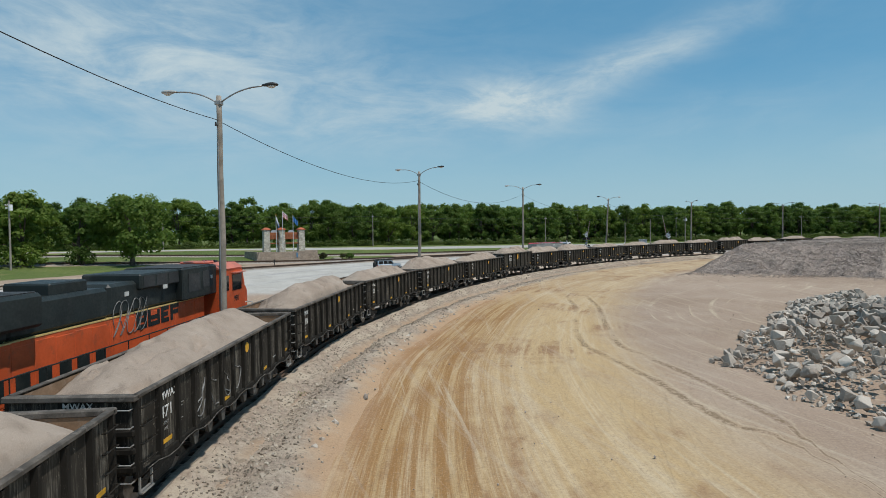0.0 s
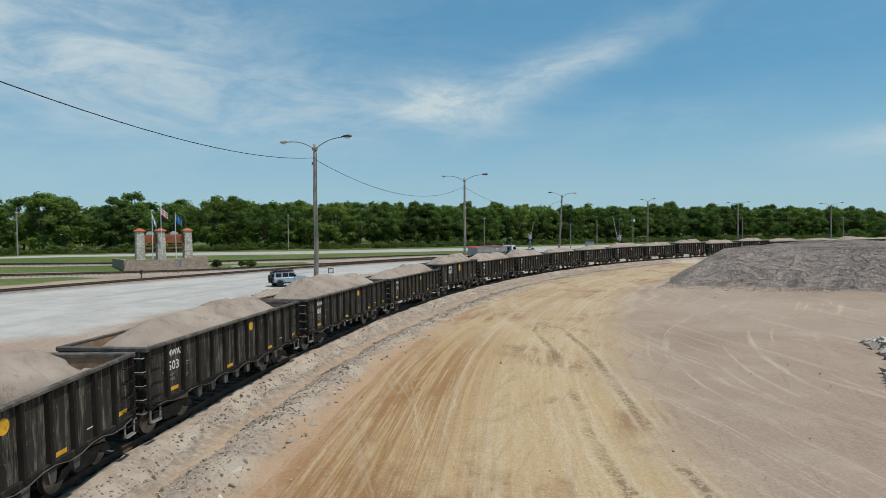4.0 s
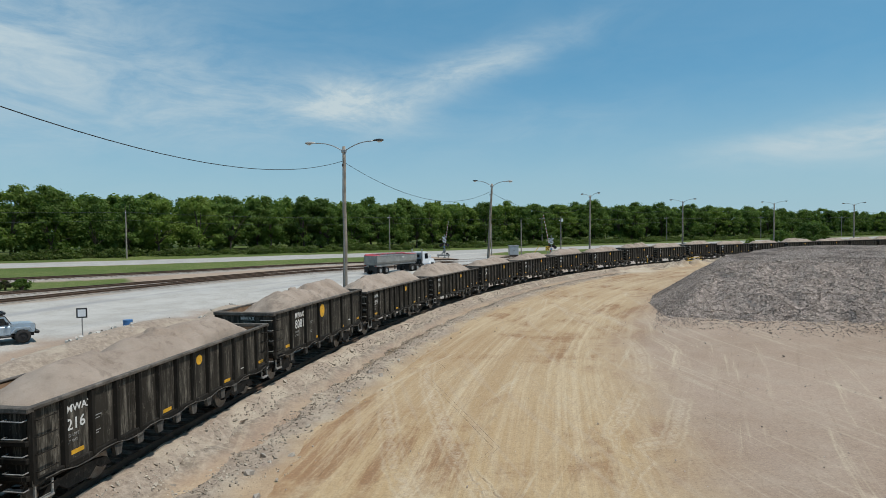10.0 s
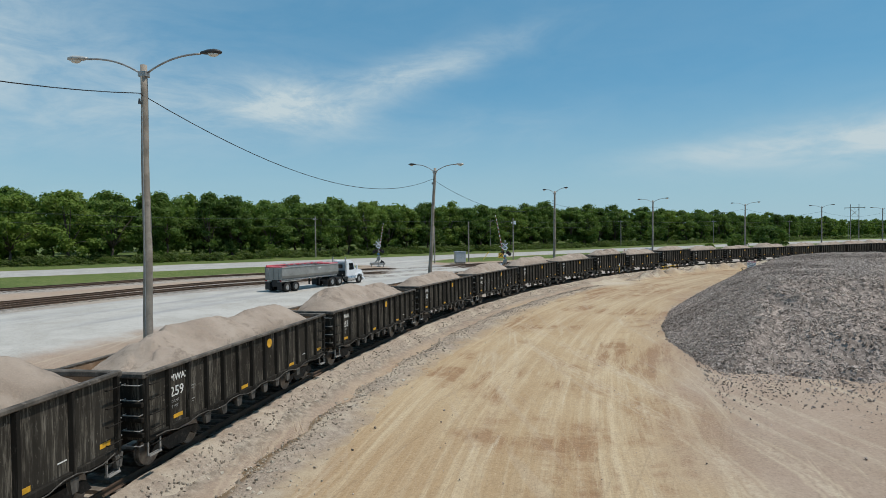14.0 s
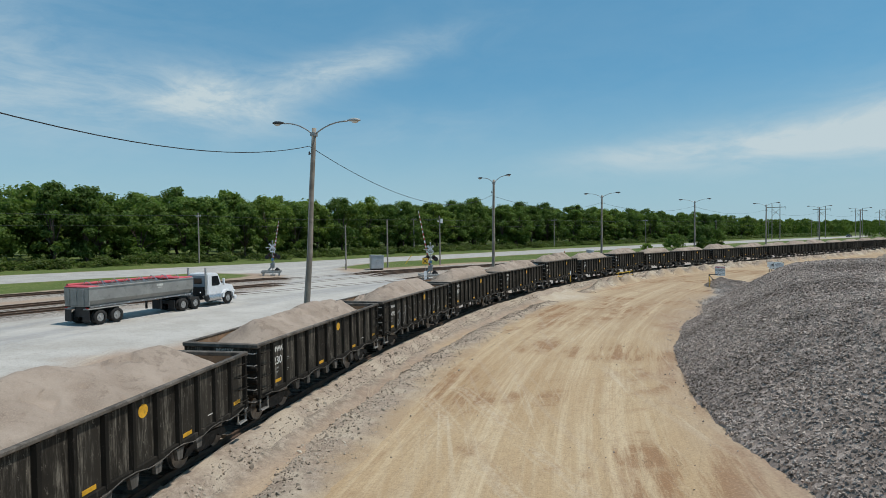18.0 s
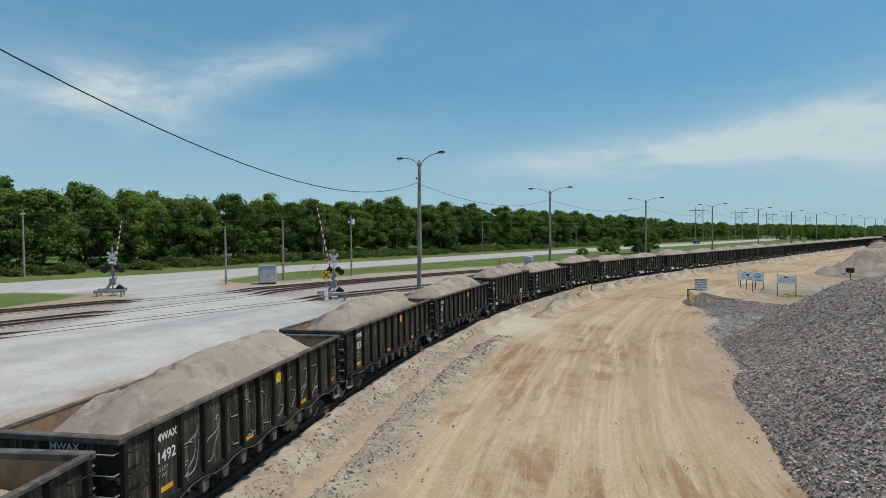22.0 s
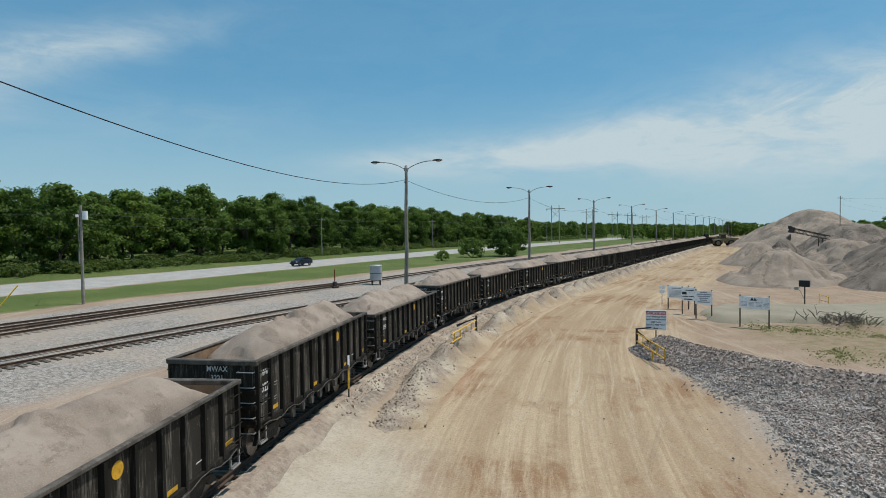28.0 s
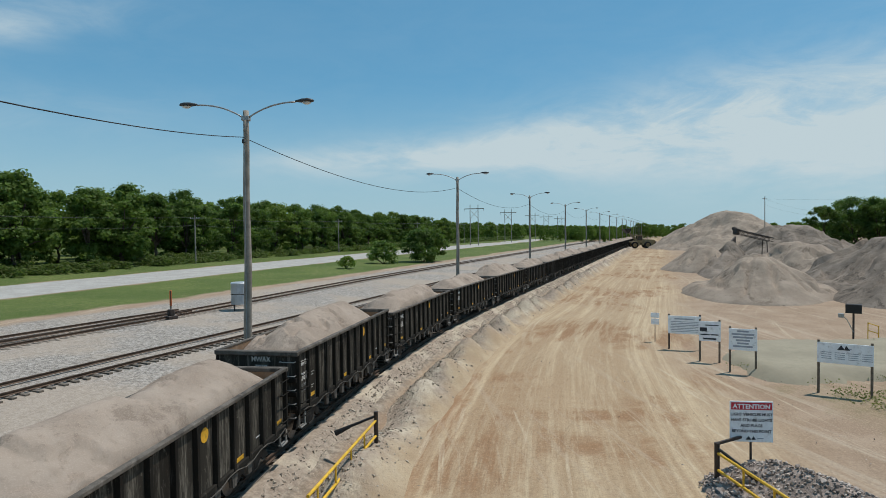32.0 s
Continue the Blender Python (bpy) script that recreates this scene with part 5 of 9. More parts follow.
def stone_material(name, a, b):
    m = Mat(name, 0.9, 0, 0.2)
    p, r = m.world_pos(), m.rand()
    isl = m.island()
    k = m.math("FRACT", m.math("ADD", r, isl))
    c = m.mix(k, a, b)
    c = m.mix(m.ramp(m.noise(p, 2.5, 6, 0.65), 0.4, 0.7, 0, 0.6), c, [x * 0.72 for x in b])
    c = m.mix(m.ramp(m.noise(p, 11, 5, 0.7), 0.5, 0.75, 0, 0.5), c, [min(1, x * 1.3) for x in b])
    c = m.mix(m.ramp(m.noise(p, 0.16, 4, 0.6), 0.46, 0.62, 0, 0.5), c, [x * 0.62 for x in a])
    m.color(c)
    m.bump(m.noise(p, 8, 6, 0.7), 0.5, 0.03)
    return m.m


M_ROCK = stone_material("quarry_rock", (0.25, 0.208, 0.170), (0.58, 0.515, 0.44))
M_CHIP = stone_material("rock_chips", (0.135, 0.105, 0.088), (0.58, 0.485, 0.415))
M_GREYCHIP = stone_material("grey_gravel_chips", (0.19, 0.166, 0.146), (0.62, 0.555, 0.50))
M_PALECHIP = stone_material("pale_rock_chips", (0.34, 0.315, 0.28), (0.56, 0.53, 0.48))


def rock_verts(rng, n_cut=9):
    """A broken rock: the hull of a few random points, so that it has large flat facets and sharp edges."""
    bm = bmesh.new()
    sc = (rng.uniform(0.85, 1.3), rng.uniform(0.7, 1.05), rng.uniform(0.6, 0.95))
    for _ in range(n_cut + 3):
        d = Vector((rng.gauss(0, 1), rng.gauss(0, 1), rng.gauss(0, 1))).normalized() * rng.uniform(0.85, 1.1)
        bm.verts.new((d.x * sc[0], d.y * sc[1], d.z * sc[2]))
    r = bmesh.ops.convex_hull(bm, input=bm.verts)
    bmesh.ops.delete(bm, geom=[g for g in set(r["geom_interior"] + r["geom_unused"]) if isinstance(g, bmesh.types.BMVert)], context="VERTS")
    bmesh.ops.dissolve_limit(bm, angle_limit=0.2, verts=bm.verts, edges=bm.edges)
    bmesh.ops.bevel(bm, geom=bm.edges, offset=0.045, segments=1, affect="EDGES")
    bmesh.ops.triangulate(bm, faces=bm.faces)
    return bm


CHIP_V = np.array([(1, 0, 0.1), (-0.9, 0.25, -0.1), (0.1, 0.85, 0.15), (-0.15, -0.95, 0.0), (0.15, 0.1, 0.72), (-0.1, -0.1, -0.7)], np.float32)
CHIP_F = np.array([(0, 2, 4), (2, 1, 4), (1, 3, 4), (3, 0, 4), (2, 0, 5), (1, 2, 5), (3, 1, 5), (0, 3, 5)], np.int64)


def scatter_chips(name, places, sizes, material, label, category, seed):
    """One object of many small angular stones; places: rows of x, y, z."""
    rng = np.random.RandomState(seed)
    P, S = np.asarray(places, np.float32), np.asarray(sizes, np.float32)
    n = len(P)
    V = CHIP_V[None] * rng.uniform(0.65, 1.25, (n, 6, 1)).astype(np.float32)
    a, b, c = rng.uniform(0, 6.28, n), rng.uniform(-0.9, 0.9, n), rng.uniform(-0.9, 0.9, n)
    ca, sa, cb, sb, cc, sc = np.cos(a), np.sin(a), np.cos(b), np.sin(b), np.cos(c), np.sin(c)
    x, y, z = V[:, :, 0], V[:, :, 1], V[:, :, 2]
    y, z = y * cb[:, None] - z * sb[:, None], y * sb[:, None] + z * cb[:, None]
    x, z = x * cc[:, None] + z * sc[:, None], -x * sc[:, None] + z * cc[:, None]
    x, y = x * ca[:, None] - y * sa[:, None], x * sa[:, None] + y * ca[:, None]
    V = np.stack([x, y, z], 2) * S[:, None, None] + P[:, None, :]
    F = (CHIP_F[None] + (np.arange(n) * 6)[:, None, None]).reshape(-1, 3)
    me = bpy.data.meshes.new(name)
    me.from_pydata(V.reshape(-1, 3).tolist(), [], F.tolist())
    me.materials.append(material)
    ob = new(name, me)
    return tagged(ob, label, category, kind="stuff")


def heightfield(name, x0, x1, y0, y1, res, fn, material, label, category, keep=0.02, kind=""):
    """A heap as a height field; only the part above the ground is kept."""
    gx, gy = np.arange(x0, x1, res), np.arange(y0, y1, res)
    X, Y = np.meshgrid(gx, gy, indexing="ij")
    Z = fn(X, Y)
    n = len(gy)
    i, j = np.meshgrid(np.arange(len(gx) - 1), np.arange(n - 1), indexing="ij")
    a = (i * n + j).ravel()
    q = np.stack([a, a + n, a + n + 1, a + 1], 1)
    zz = Z.ravel()
    q = q[(zz[q] > keep).any(axis=1)]
    used = np.unique(q)
    remap = np.full(len(zz), -1)
    remap[used] = np.arange(len(used))
    co = np.stack([X.ravel()[used], Y.ravel()[used], np.where(zz[used] > keep, zz[used], -0.25)], 1)
    me = bpy.data.meshes.new(name)
    me.from_pydata(co.tolist(), [], remap[q].tolist())
    me.materials.append(material)
    me.shade_smooth()
    return tagged(new(name, me), label, category, kind=kind)


def rock_heap_h(X, Y):
    """The great heap of dark crushed rock beside the haul road."""
    s, u = line_su(X, Y)
    edge = u - np.interp(s, [30, 36, 41, 47, 58, 67, 75, 85], [19.6, 18.0, 17.2, 16.8, 16.5, 17.0, 17.6, 18.3]) - 0.3 * np.maximum(0, s - 86) - (fbm(X, Y, 0.12, 3, 5) - 0.5) * 1.4
    # foot turns away from the road towards its start
    front = s - 31.5 - 0.10 * (u - 19.0) + (fbm(X, Y, 0.15, 3, 8) - 0.5) * 3.0 + (fbm(X, Y, 0.7, 3, 18) - 0.5) * 4.0
    back = 96.0 - s + 0.5 * (u - 17)
    d = np.minimum(np.minimum(edge, 60.0 - u + (fbm(X, Y, 0.1, 3, 19) - 0.5) * 5), np.minimum(front * 0.55, back))
    slope = np.minimum(d * 0.62, 0.3 + d * 0.55)
    top = 4.35 + 0.9 * (fbm(X, Y, 0.09, 3, 14) - 0.5)
    h = np.minimum(slope, top - 0.3 * np.exp(-np.maximum(0, (slope - top)) * 2))
    h = np.minimum(h, top)
    h += (fbm(X, Y, 0.8, 4, 22) - 0.5) * 0.35 * step(h, 0.0, 0.6)
    return np.where((u > 12) & (u < 62), h, -1)


def windrow_h(X, Y):
    """Low dark ridge that trails from the heap to the warning sign."""
    ridge = [(90.9, 135.2), (88.4, 130.6), (87.0, 127.0), (86.8, 123.6), (87.4, 119), (88.5, 114)]
    h = np.maximum(np.minimum(0.16, poly_sd(X, Y, GRAVEL_F) * 0.2) - 0.10, 1.05 - poly_dist(X, Y, ridge) * 0.52) + (fbm(X, Y, 0.5, 4, 2) - 0.5) * 0.42
    return h


def build_heaps():
    heightfield("rock_heap", 30, 130, 40, 140, 0.5, rock_heap_h, M_DARKGRAVEL, "high heap of dark grey crushed rock beside the haul road", "rock heap")
    heightfield("rock_windrow", 56, 96, 108, 140, 0.3, windrow_h, M_DARKGRAVEL, "low ridge of dark grey crushed rock", "rock heap")
    rng = np.random.RandomState(3)
    X, Y = rng.uniform(32, 110, 560000), rng.uniform(50, 140, 560000)
    s, u = line_su(X, Y)
    h = np.maximum(rock_heap_h(X, Y), windrow_h(X, Y))
    ok = (h > 0.04) & (u < 42)
    fringe = (h <= 0.04) & (h > -0.5) & (rng.uniform(0, 1, len(X)) < 0.05 * np.exp(np.minimum(0, h) * 4.0)) & (u > 15.6) & (u < 42)
    # stones strewn thinner and thinner before the foot that faces the start of the road
    apron = (h <= 0.04) & (s > 21) & (s < 37) & (u > 18.3) & (u < 46) & (rng.uniform(0, 1, len(X)) < 0.8 * np.clip((s - 21) / 14.0, 0, 1) ** 2)
    sel = np.where(ok | fringe | apron)[0]
    rng.shuffle(sel)
    sel = sel[:190000]
    pl = np.stack([X[sel], Y[sel], np.maximum(h[sel], 0.0) + 0.025], 1)
    scatter_chips("rock_chips", pl, np.where(h[sel] > 0.04, rng.gamma(3, 0.010, len(sel)) + 0.026, rng.gamma(2, 0.010, len(sel)) + 0.026), M_CHIP, "dark grey broken stones strewn over the heap", "stones", 4)
    # loose grey gravel spread before the ridge
    k = 90000
    X, Y = rng.uniform(62, 93, k), rng.uniform(106, 136, k)
    s, u = line_su(X, Y)
    h = windrow_h(X, Y)
    ok = (poly_sd(X, Y, GRAVEL_F) + rng.normal(0, 0.35, k) > 0) & (h < 0.5) & (rock_heap_h(X, Y) < 0.05)
    pl = np.stack([X[ok], Y[ok], np.maximum(h[ok], 0.0) + 0.01], 1)
    scatter_chips("gravel_spread", pl, rng.gamma(2, 0.014, len(pl)) + 0.03, M_GREYCHIP, "loose grey gravel spread beside the haul road", "gravel", 14)


build_heaps()

# ---- berm beside the train, boulders, stockpiles, signs and plant on the haul road side ----
def berm_material():
    """Grey-brown ballast spill near the train that turns into tan earth towards the haul road."""
    m = Mat("earth_berm", 0.96, 0, 0.1)
    p, u = m.world_pos(), m.attr("u_across")
    n1, n2, n3 = m.noise(p, 0.5, 6, 0.65), m.noise(p, 4.5, 6, 0.75), m.noise(p, 16, 4, 0.8)
    grey = m.mix(m.ramp(n2, 0.35, 0.68), (0.27, 0.212, 0.165), (0.42, 0.345, 0.272))
    sand = m.mix(m.ramp(n2, 0.4, 0.7), (0.56, 0.48, 0.37), (0.42, 0.345, 0.26))
    c = m.mix(m.math("MULTIPLY", m.ramp(n1, 0.46, 0.60), m.ramp(m.attr("s_along"), 88, 100, 0.55, 0.9)), grey, sand)
    along = m.attr("s_along")
    tan = m.mix(m.ramp(n1, 0.38, 0.64), (0.38, 0.275, 0.175), (0.46, 0.355, 0.235))
    tan = m.mix(m.ramp(along, 5, -25, 0, 0.8), tan, (0.43, 0.275, 0.165))
    edge = m.math("ADD", u, m.math("MULTIPLY", m.math("SUBTRACT", m.noise(p, 0.3, 5, 0.65), 0.5), 3.2))
    c = m.mix(m.ramp(edge, 3.6, 5.0), c, tan)
    c = m.mix(m.ramp(n3, 0.50, 0.66, 0, 0.42), c, (0.15, 0.115, 0.088))
    c = m.mix(m.ramp(n3, 0.46, 0.24, 0, 0.35), c, (0.58, 0.52, 0.43))
    # muddy wet ditch beside the ballast
    s = m.attr("s_along")
    ditch = m.math("ABSOLUTE", m.math("SUBTRACT", m.math("ADD", u, m.math("MULTIPLY", m.math("SUBTRACT", m.noise(p, 0.4, 4), 0.5), 1.2)), 2.75))
    wet = m.math("MULTIPLY", m.ramp(ditch, 0.20, 0.42, 1, 0), m.math("MULTIPLY", m.ramp(s, 4, 9), m.ramp(s, 19, 27, 1, 0)))
    c = m.mix(m.math("MULTIPLY", wet, 0.85), c, (0.17, 0.112, 0.058))
    m.rough(m.ramp(wet, 0.2, 0.9, 0.96, 0.45))
    m.color(c)
    m.bump(m.math("ADD", n2, m.math("MULTIPLY", n3, 0.6)), 0.9, 0.05)
    return m.m


M_BERM = berm_material()
M_DIRT = gravel_material("dark_stockpile_earth", (0.15, 0.123, 0.10), (0.27, 0.222, 0.18), (0.07, 0.057, 0.046), 0.6, 0.52)


def berm_h(s, u):
    """Lumpy windrow of spilled stone between the train and the haul road."""
    w = 3.7 + (fbm(s, s * 0 + 2.0, 0.06, 3, 6) - 0.5) * 1.2
    lump = fbm(s, u, 0.45, 3, 12)
    # ridges pushed aside, one after another
    ridge = 0.5 + 0.5 * np.sin(s * 1.15 + 3.0 * fbm(s, u * 0.5, 0.11, 2, 3) * 3)
    high = 0.12 + 0.69 * step(s, 93, 104) + 0.24 * (1 - step(s, -30, 0))
    prof = np.exp(-((u - w) / np.where(u < w, 1.0, 0.85)) ** 2)
    h = prof * (high * (0.35 + 0.75 * lump + 0.9 * (ridge - 0.35) * step(s, 92, 102) + 0.2 * ridge) + 0.02)
    # the level crossing of the haul road cuts through
    h = h * (1 - 0.97 * np.exp(-(((s - 88.4) / 4.6) ** 2) ** 2))
    return h + (fbm(s, u, 1.1, 4, 30) - 0.5) * (0.20 + 0.10 * step(s, 93, 104)) * prof - 0.05


M_BERMCHIP = stone_material("berm_chips", (0.17, 0.132, 0.10), (0.52, 0.45, 0.36))


def spill_h(s, u):
    """The ballast shoulder of the track, then the windrow, then the edge that dips under the road."""
    inner = step(u, 1.7, 2.9)
    shoulder = (0.70 + track_dip(s)) * (1 - step(u, 1.25, 2.6)) + (fbm(s, u, 0.9, 4, 44) - 0.5) * 0.16
    h = np.maximum(berm_h(s, u) * inner, shoulder)
    gap = np.exp(-(((s - 88.4) / 5.0) ** 2) ** 3)
    return h * (1 - step(u, 4.7, 5.6)) - 0.16 * np.maximum(step(u, 4.7, 5.6), gap * step(u, 1.9, 3.0))


def build_berm():
    S, U = np.meshgrid(np.arange(-75, 330, 0.32), np.arange(1.02, 6.6, 0.22), indexing="ij")
    H = spill_h(S, U)
    a = ARC_A0 - np.minimum(S, ARC_S) / ARC_R
    rad = ARC_R - U - bend(S)
    X, Y = ARC_C.x + rad * np.cos(a), ARC_C.y + rad * np.sin(a)
    hd = ARC_A1 - math.pi / 2
    ex = np.maximum(S - ARC_S, 0)
    X, Y = X + ex * math.cos(hd), Y + ex * math.sin(hd)
    n = U.shape[1]
    i, j = np.meshgrid(np.arange(S.shape[0] - 1), np.arange(n - 1), indexing="ij")
    q = (i * n + j).ravel()
    me = bpy.data.meshes.new("berm")
    me.from_pydata(np.stack([X.ravel(), Y.ravel(), H.ravel()], 1).tolist(), [], np.stack([q, q + 1, q + n + 1, q + n], 1).tolist())
    me.materials.append(M_BERM)
    me.shade_smooth()
    me.attributes.new("u_across", "FLOAT", "POINT").data.foreach_set("value", U.ravel().astype(np.float32))
    me.attributes.new("s_along", "FLOAT", "POINT").data.foreach_set("value", S.ravel().astype(np.float32))
    tagged(new("earth_berm", me), "lumpy pale windrow of spilled stone along the train", "berm", kind="structure")
    rng = np.random.RandomState(8)
    k = 52000
    s, u = rng.uniform(-70, 200, k), 2.6 + rng.normal(0, 0.9, k)
    ok = (u > 1.4) & (u < 6.5) & (np.abs(s - 88.4) > 5.0)
    s, u = s[ok], u[ok]
    h = spill_h(s, u)
    pl = []
    for si, ui, hi in zip(s, u, h):
        x, y, _ = line_at(si, ui)
        pl.append((x, y, max(hi, 0.0) + 0.01))
    scatter_chips("berm_stones", pl, rng.gamma(1.3, 0.017, len(pl)) + 0.014, M_BERMCHIP, "loose pale stones strewn along the windrow", "stones", 9)
    # pebbles on the haul road and the flat
    k = 1600
    s, u = rng.uniform(-70, 130, k), rng.uniform(4.5, 32, k)
    pl = [(*line_at(a, b)[:2], 0.0) for a, b in zip(s, u)]
    scatter_chips("road_pebbles", pl, rng.gamma(1.4, 0.010, k) + 0.012, M_CHIP, "small loose stones on the haul road", "stones", 10)


build_berm()


def build_boulders():
    rng = random.Random(21)
    kinds = [mesh_of("boulder", rock_verts(rng, rng.randint(5, 8)), M_ROCK) for _ in range(12)]

    def put(x, y, z, s, label, group):
        o = new("boulder", kinds[rng.randrange(12)])
        o.matrix_basis = Matrix.Translation((x, y, z)) @ Euler((rng.uniform(-0.6, 0.6), rng.uniform(-0.6, 0.6), rng.uniform(0, 6.28))).to_matrix().to_4x4() @ Matrix.Diagonal((s, s * rng.uniform(0.85, 1.15), s * rng.uniform(0.8, 1.1), 1))
        tagged(o, label, "boulder", group)
        return o

    # the blocky rip-rap heap at the start of the haul road
    def heap(x, y):
        # foot: an edge on the road side, rising to the right
        e1 = x - 13.9 + 0.5 * math.sin(y * 0.9)
        e2 = (29.6 - y + 1.3 * (x - 14.0)) / 1.64 + 0.4 * math.sin(x * 1.1)
        e3 = (y - 15.5) * 0.9
        d = min(e1, e2, e3, (35.5 - x) * 0.9 + 1.5 * math.sin(y * 0.7))
        return min(2.0, 0.42 * max(0.0, d) + 0.05) if d > -0.2 else -1
    n = 0
    tries = 0
    while n < 300 and tries < 9000:
        tries += 1
        x, y = rng.uniform(13.4, 24.5), rng.uniform(15, 46)
        h = heap(x, y)
        if h < 0:
            continue
        s = rng.uniform(0.20, 0.46) * (1.0 if h > 0.3 else 0.85)
        put(x, y, h * rng.uniform(0.75, 1.0) + s * 0.25, s, "angular grey quarry boulder in a rip-rap heap", "boulders of the rip-rap heap")
        n += 1
    rr = np.random.RandomState(5)
    pl, sz = [], []
    while len(pl) < 5200:
        x, y = rr.uniform(13.2, 36), rr.uniform(12, 52)
        h = heap(x, y)
        if h < 0:
            continue
        pl.append((x, y, h * rr.uniform(0.45, 0.95) * (1.0 if x > 24.0 else 0.8)))
        sz.append(rr.uniform(0.22, 0.42) if x > 24.0 else rr.uniform(0.07, 0.20))
    scatter_chips("riprap_fill", pl, sz, M_ROCK, "smaller grey rocks filling the rip-rap heap", "stones", 6)
    # single rocks along the windrow
    for s, u, k in ((-52.5, 4.9, 0.28), (-56.0, 4.5, 0.20), (-50.5, 4.3, 0.17), (-44.0, 4.4, 0.16), (-31.5, 4.6, 0.22), (-29.5, 4.3, 0.26), (-27.0, 4.2, 0.24), (-22.5, 4.5, 0.16),
                    (-20.0, 4.2, 0.2), (-36, 4.6, 0.18), (-12.5, 4.0, 0.15), (-7, 4.1, 0.14), (3, 4.2, 0.13), (9, 4.3, 0.12), (26, 4.3, 0.12)):
        x, y, _ = line_at(s, u)
        put(x, y, 0.06, k, "single pale grey rock lying by the windrow", "rocks along the windrow")
    for _ in range(46):
        s, u = rng.uniform(-62, 12), rng.gauss(3.9, 0.45)
        x, y, _h = line_at(s, u)
        put(x, y, max(0.0, float(spill_h(np.array([s]), np.array([u]))[0])) + 0.02, rng.uniform(0.07, 0.19), "single pale grey rock lying by the windrow", "rocks along the windrow")
    # pale riprap on the far side of the train
    pl, sz = [], []
    for _ in range(5200):
        s = rr.uniform(-18, 22)
        u = -rr.normal(9.2, 1.5)
        x, y, _h = line_at(s, u)
        hh = max(0.0, 2.2 * math.exp(-((u + 9.3) / 2.0) ** 2) * (0.5 + 0.8 * float(fbm(np.array([s]), np.array([u]), 0.2, 2, 4)[0])) * (1 if -14 < s < 14 else 0.4))
        pl.append((x, y, gz(x, y) + hh * rr.uniform(0.6, 1.0)))
        sz.append(rr.uniform(0.06, 0.2))
    scatter_chips("pale_riprap", pl, sz, M_PALECHIP, "bank of pale broken stone beside the gravel lot", "stones", 12)

    def bank(X, Y):
        s, u = line_su(X, Y)
        h = 2.1 * np.exp(-((u + 9.3) / 2.0) ** 2) * (0.5 + 0.8 * fbm(s, u, 0.2, 2, 4)) * step(s, -24, -12) * (1 - step(s, 12, 26))
        h = h + 0.4 * np.exp(-((u + 8.0) / 1.5) ** 2) * (0.4 + fbm(s, u, 0.3, 3, 14)) * step(s, -60, -40) * (1 - step(s, 60, 80))
        return h - 0.06 + rise(X, Y)
    S, U = np.meshgrid(np.arange(-62, 84, 0.5), np.arange(-13, -4.5, 0.4), indexing="ij")
    pts = np.array([line_at(a, b)[:2] for a, b in zip(S.ravel(), U.ravel())])
    Z = bank(pts[:, 0], pts[:, 1])
    n = U.shape[1]
    i, j = np.meshgrid(np.arange(S.shape[0] - 1), np.arange(n - 1), indexing="ij")
    q = (i * n + j).ravel()
    me = bpy.data.meshes.new("gravel_bank")
    me.from_pydata(np.c_[pts, Z].tolist(), [], np.stack([q, q + 1, q + n + 1, q + n], 1).tolist())
    me.materials.append(M_BERM)
    me.shade_smooth()
    tagged(new("gravel_bank", me), "low pale bank of gravel between train and lot", "berm", kind="structure")


build_boulders()


# stockpiles beyond the signs
def mound(name, cx, cy, rx, ry, h, mat, label, seed, turn=0.0, flat=0.0, res=0.8):
    ct, st = math.cos(turn), math.sin(turn)

    def fn(X, Y):
        a, b = (X - cx) * ct + (Y - cy) * st, -(X - cx) * st + (Y - cy) * ct
        d = np.sqrt((a / rx) ** 2 + (b / ry) ** 2) + (fbm(X, Y, 0.09, 3, seed) - 0.5) * 0.30
        z = h * 1.12 * (1 - d)
        z = np.where(z > h * (1 - flat), h * (1 - flat) + (z - h * (1 - flat)) * 0.3, z)
        ang = np.arctan2(b, a)
        gully = np.abs(fbm(ang * 5.5, d * 1.2, 1.0, 3, seed + 5) - 0.5) * 2.0
        z = z + (fbm(X, Y, 0.28, 5, seed + 3) - 0.5) * 1.1 * step(z, 0, 2) - 0.6 * (1 - step(gully, 0.0, 0.16)) * step(z, 0.3, 1.6) * (0.3 + 0.7 * step(d, 0.15, 0.5))
        # benches where the loader has bitten in: a steep face over a flat
        bite = fbm(X, Y, 0.13, 3, seed + 9)
        z = z - 0.9 * step(bite, 0.54, 0.57) * step(z, 0.8, 2.0) * (1 - step(z, h * 0.8, h))
        return z
    r = max(rx, ry) * 1.35
    return heightfield(name, cx - r, cx + r, cy - r, cy + r, res, fn, mat, label, "stockpile", 0.0)


mound("stockpile", 150.8, 140.3, 12.5, 8.4, 5.1, M_STOCK, "broad pale mound of crushed stone beyond the signs", 41, 0.15, 0.12, 0.3)
mound("stockpile", 192, 152.5, 11, 7, 4.8, M_STOCK, "smaller pale mound of crushed stone under the conveyor", 43, 0.3, 0.1, 0.4)
mound("stockpile", 192, 147.6, 21, 5.2, 5.4, M_DIRT, "long dark ramp of earth below the conveyor", 55, 0.0, 0.05, 0.4)
mound("stockpile", 166, 124.5, 24, 13, 7.2, M_DIRT, "high dark mound of gullied earth and stone", 45, 0.25, 0.12, 0.4)
mound("stockpile", 147.5, 126.5, 8.5, 7, 3.7, M_DIRT, "low grey mound of gullied earth", 53, 0.1, 0.1, 0.3)
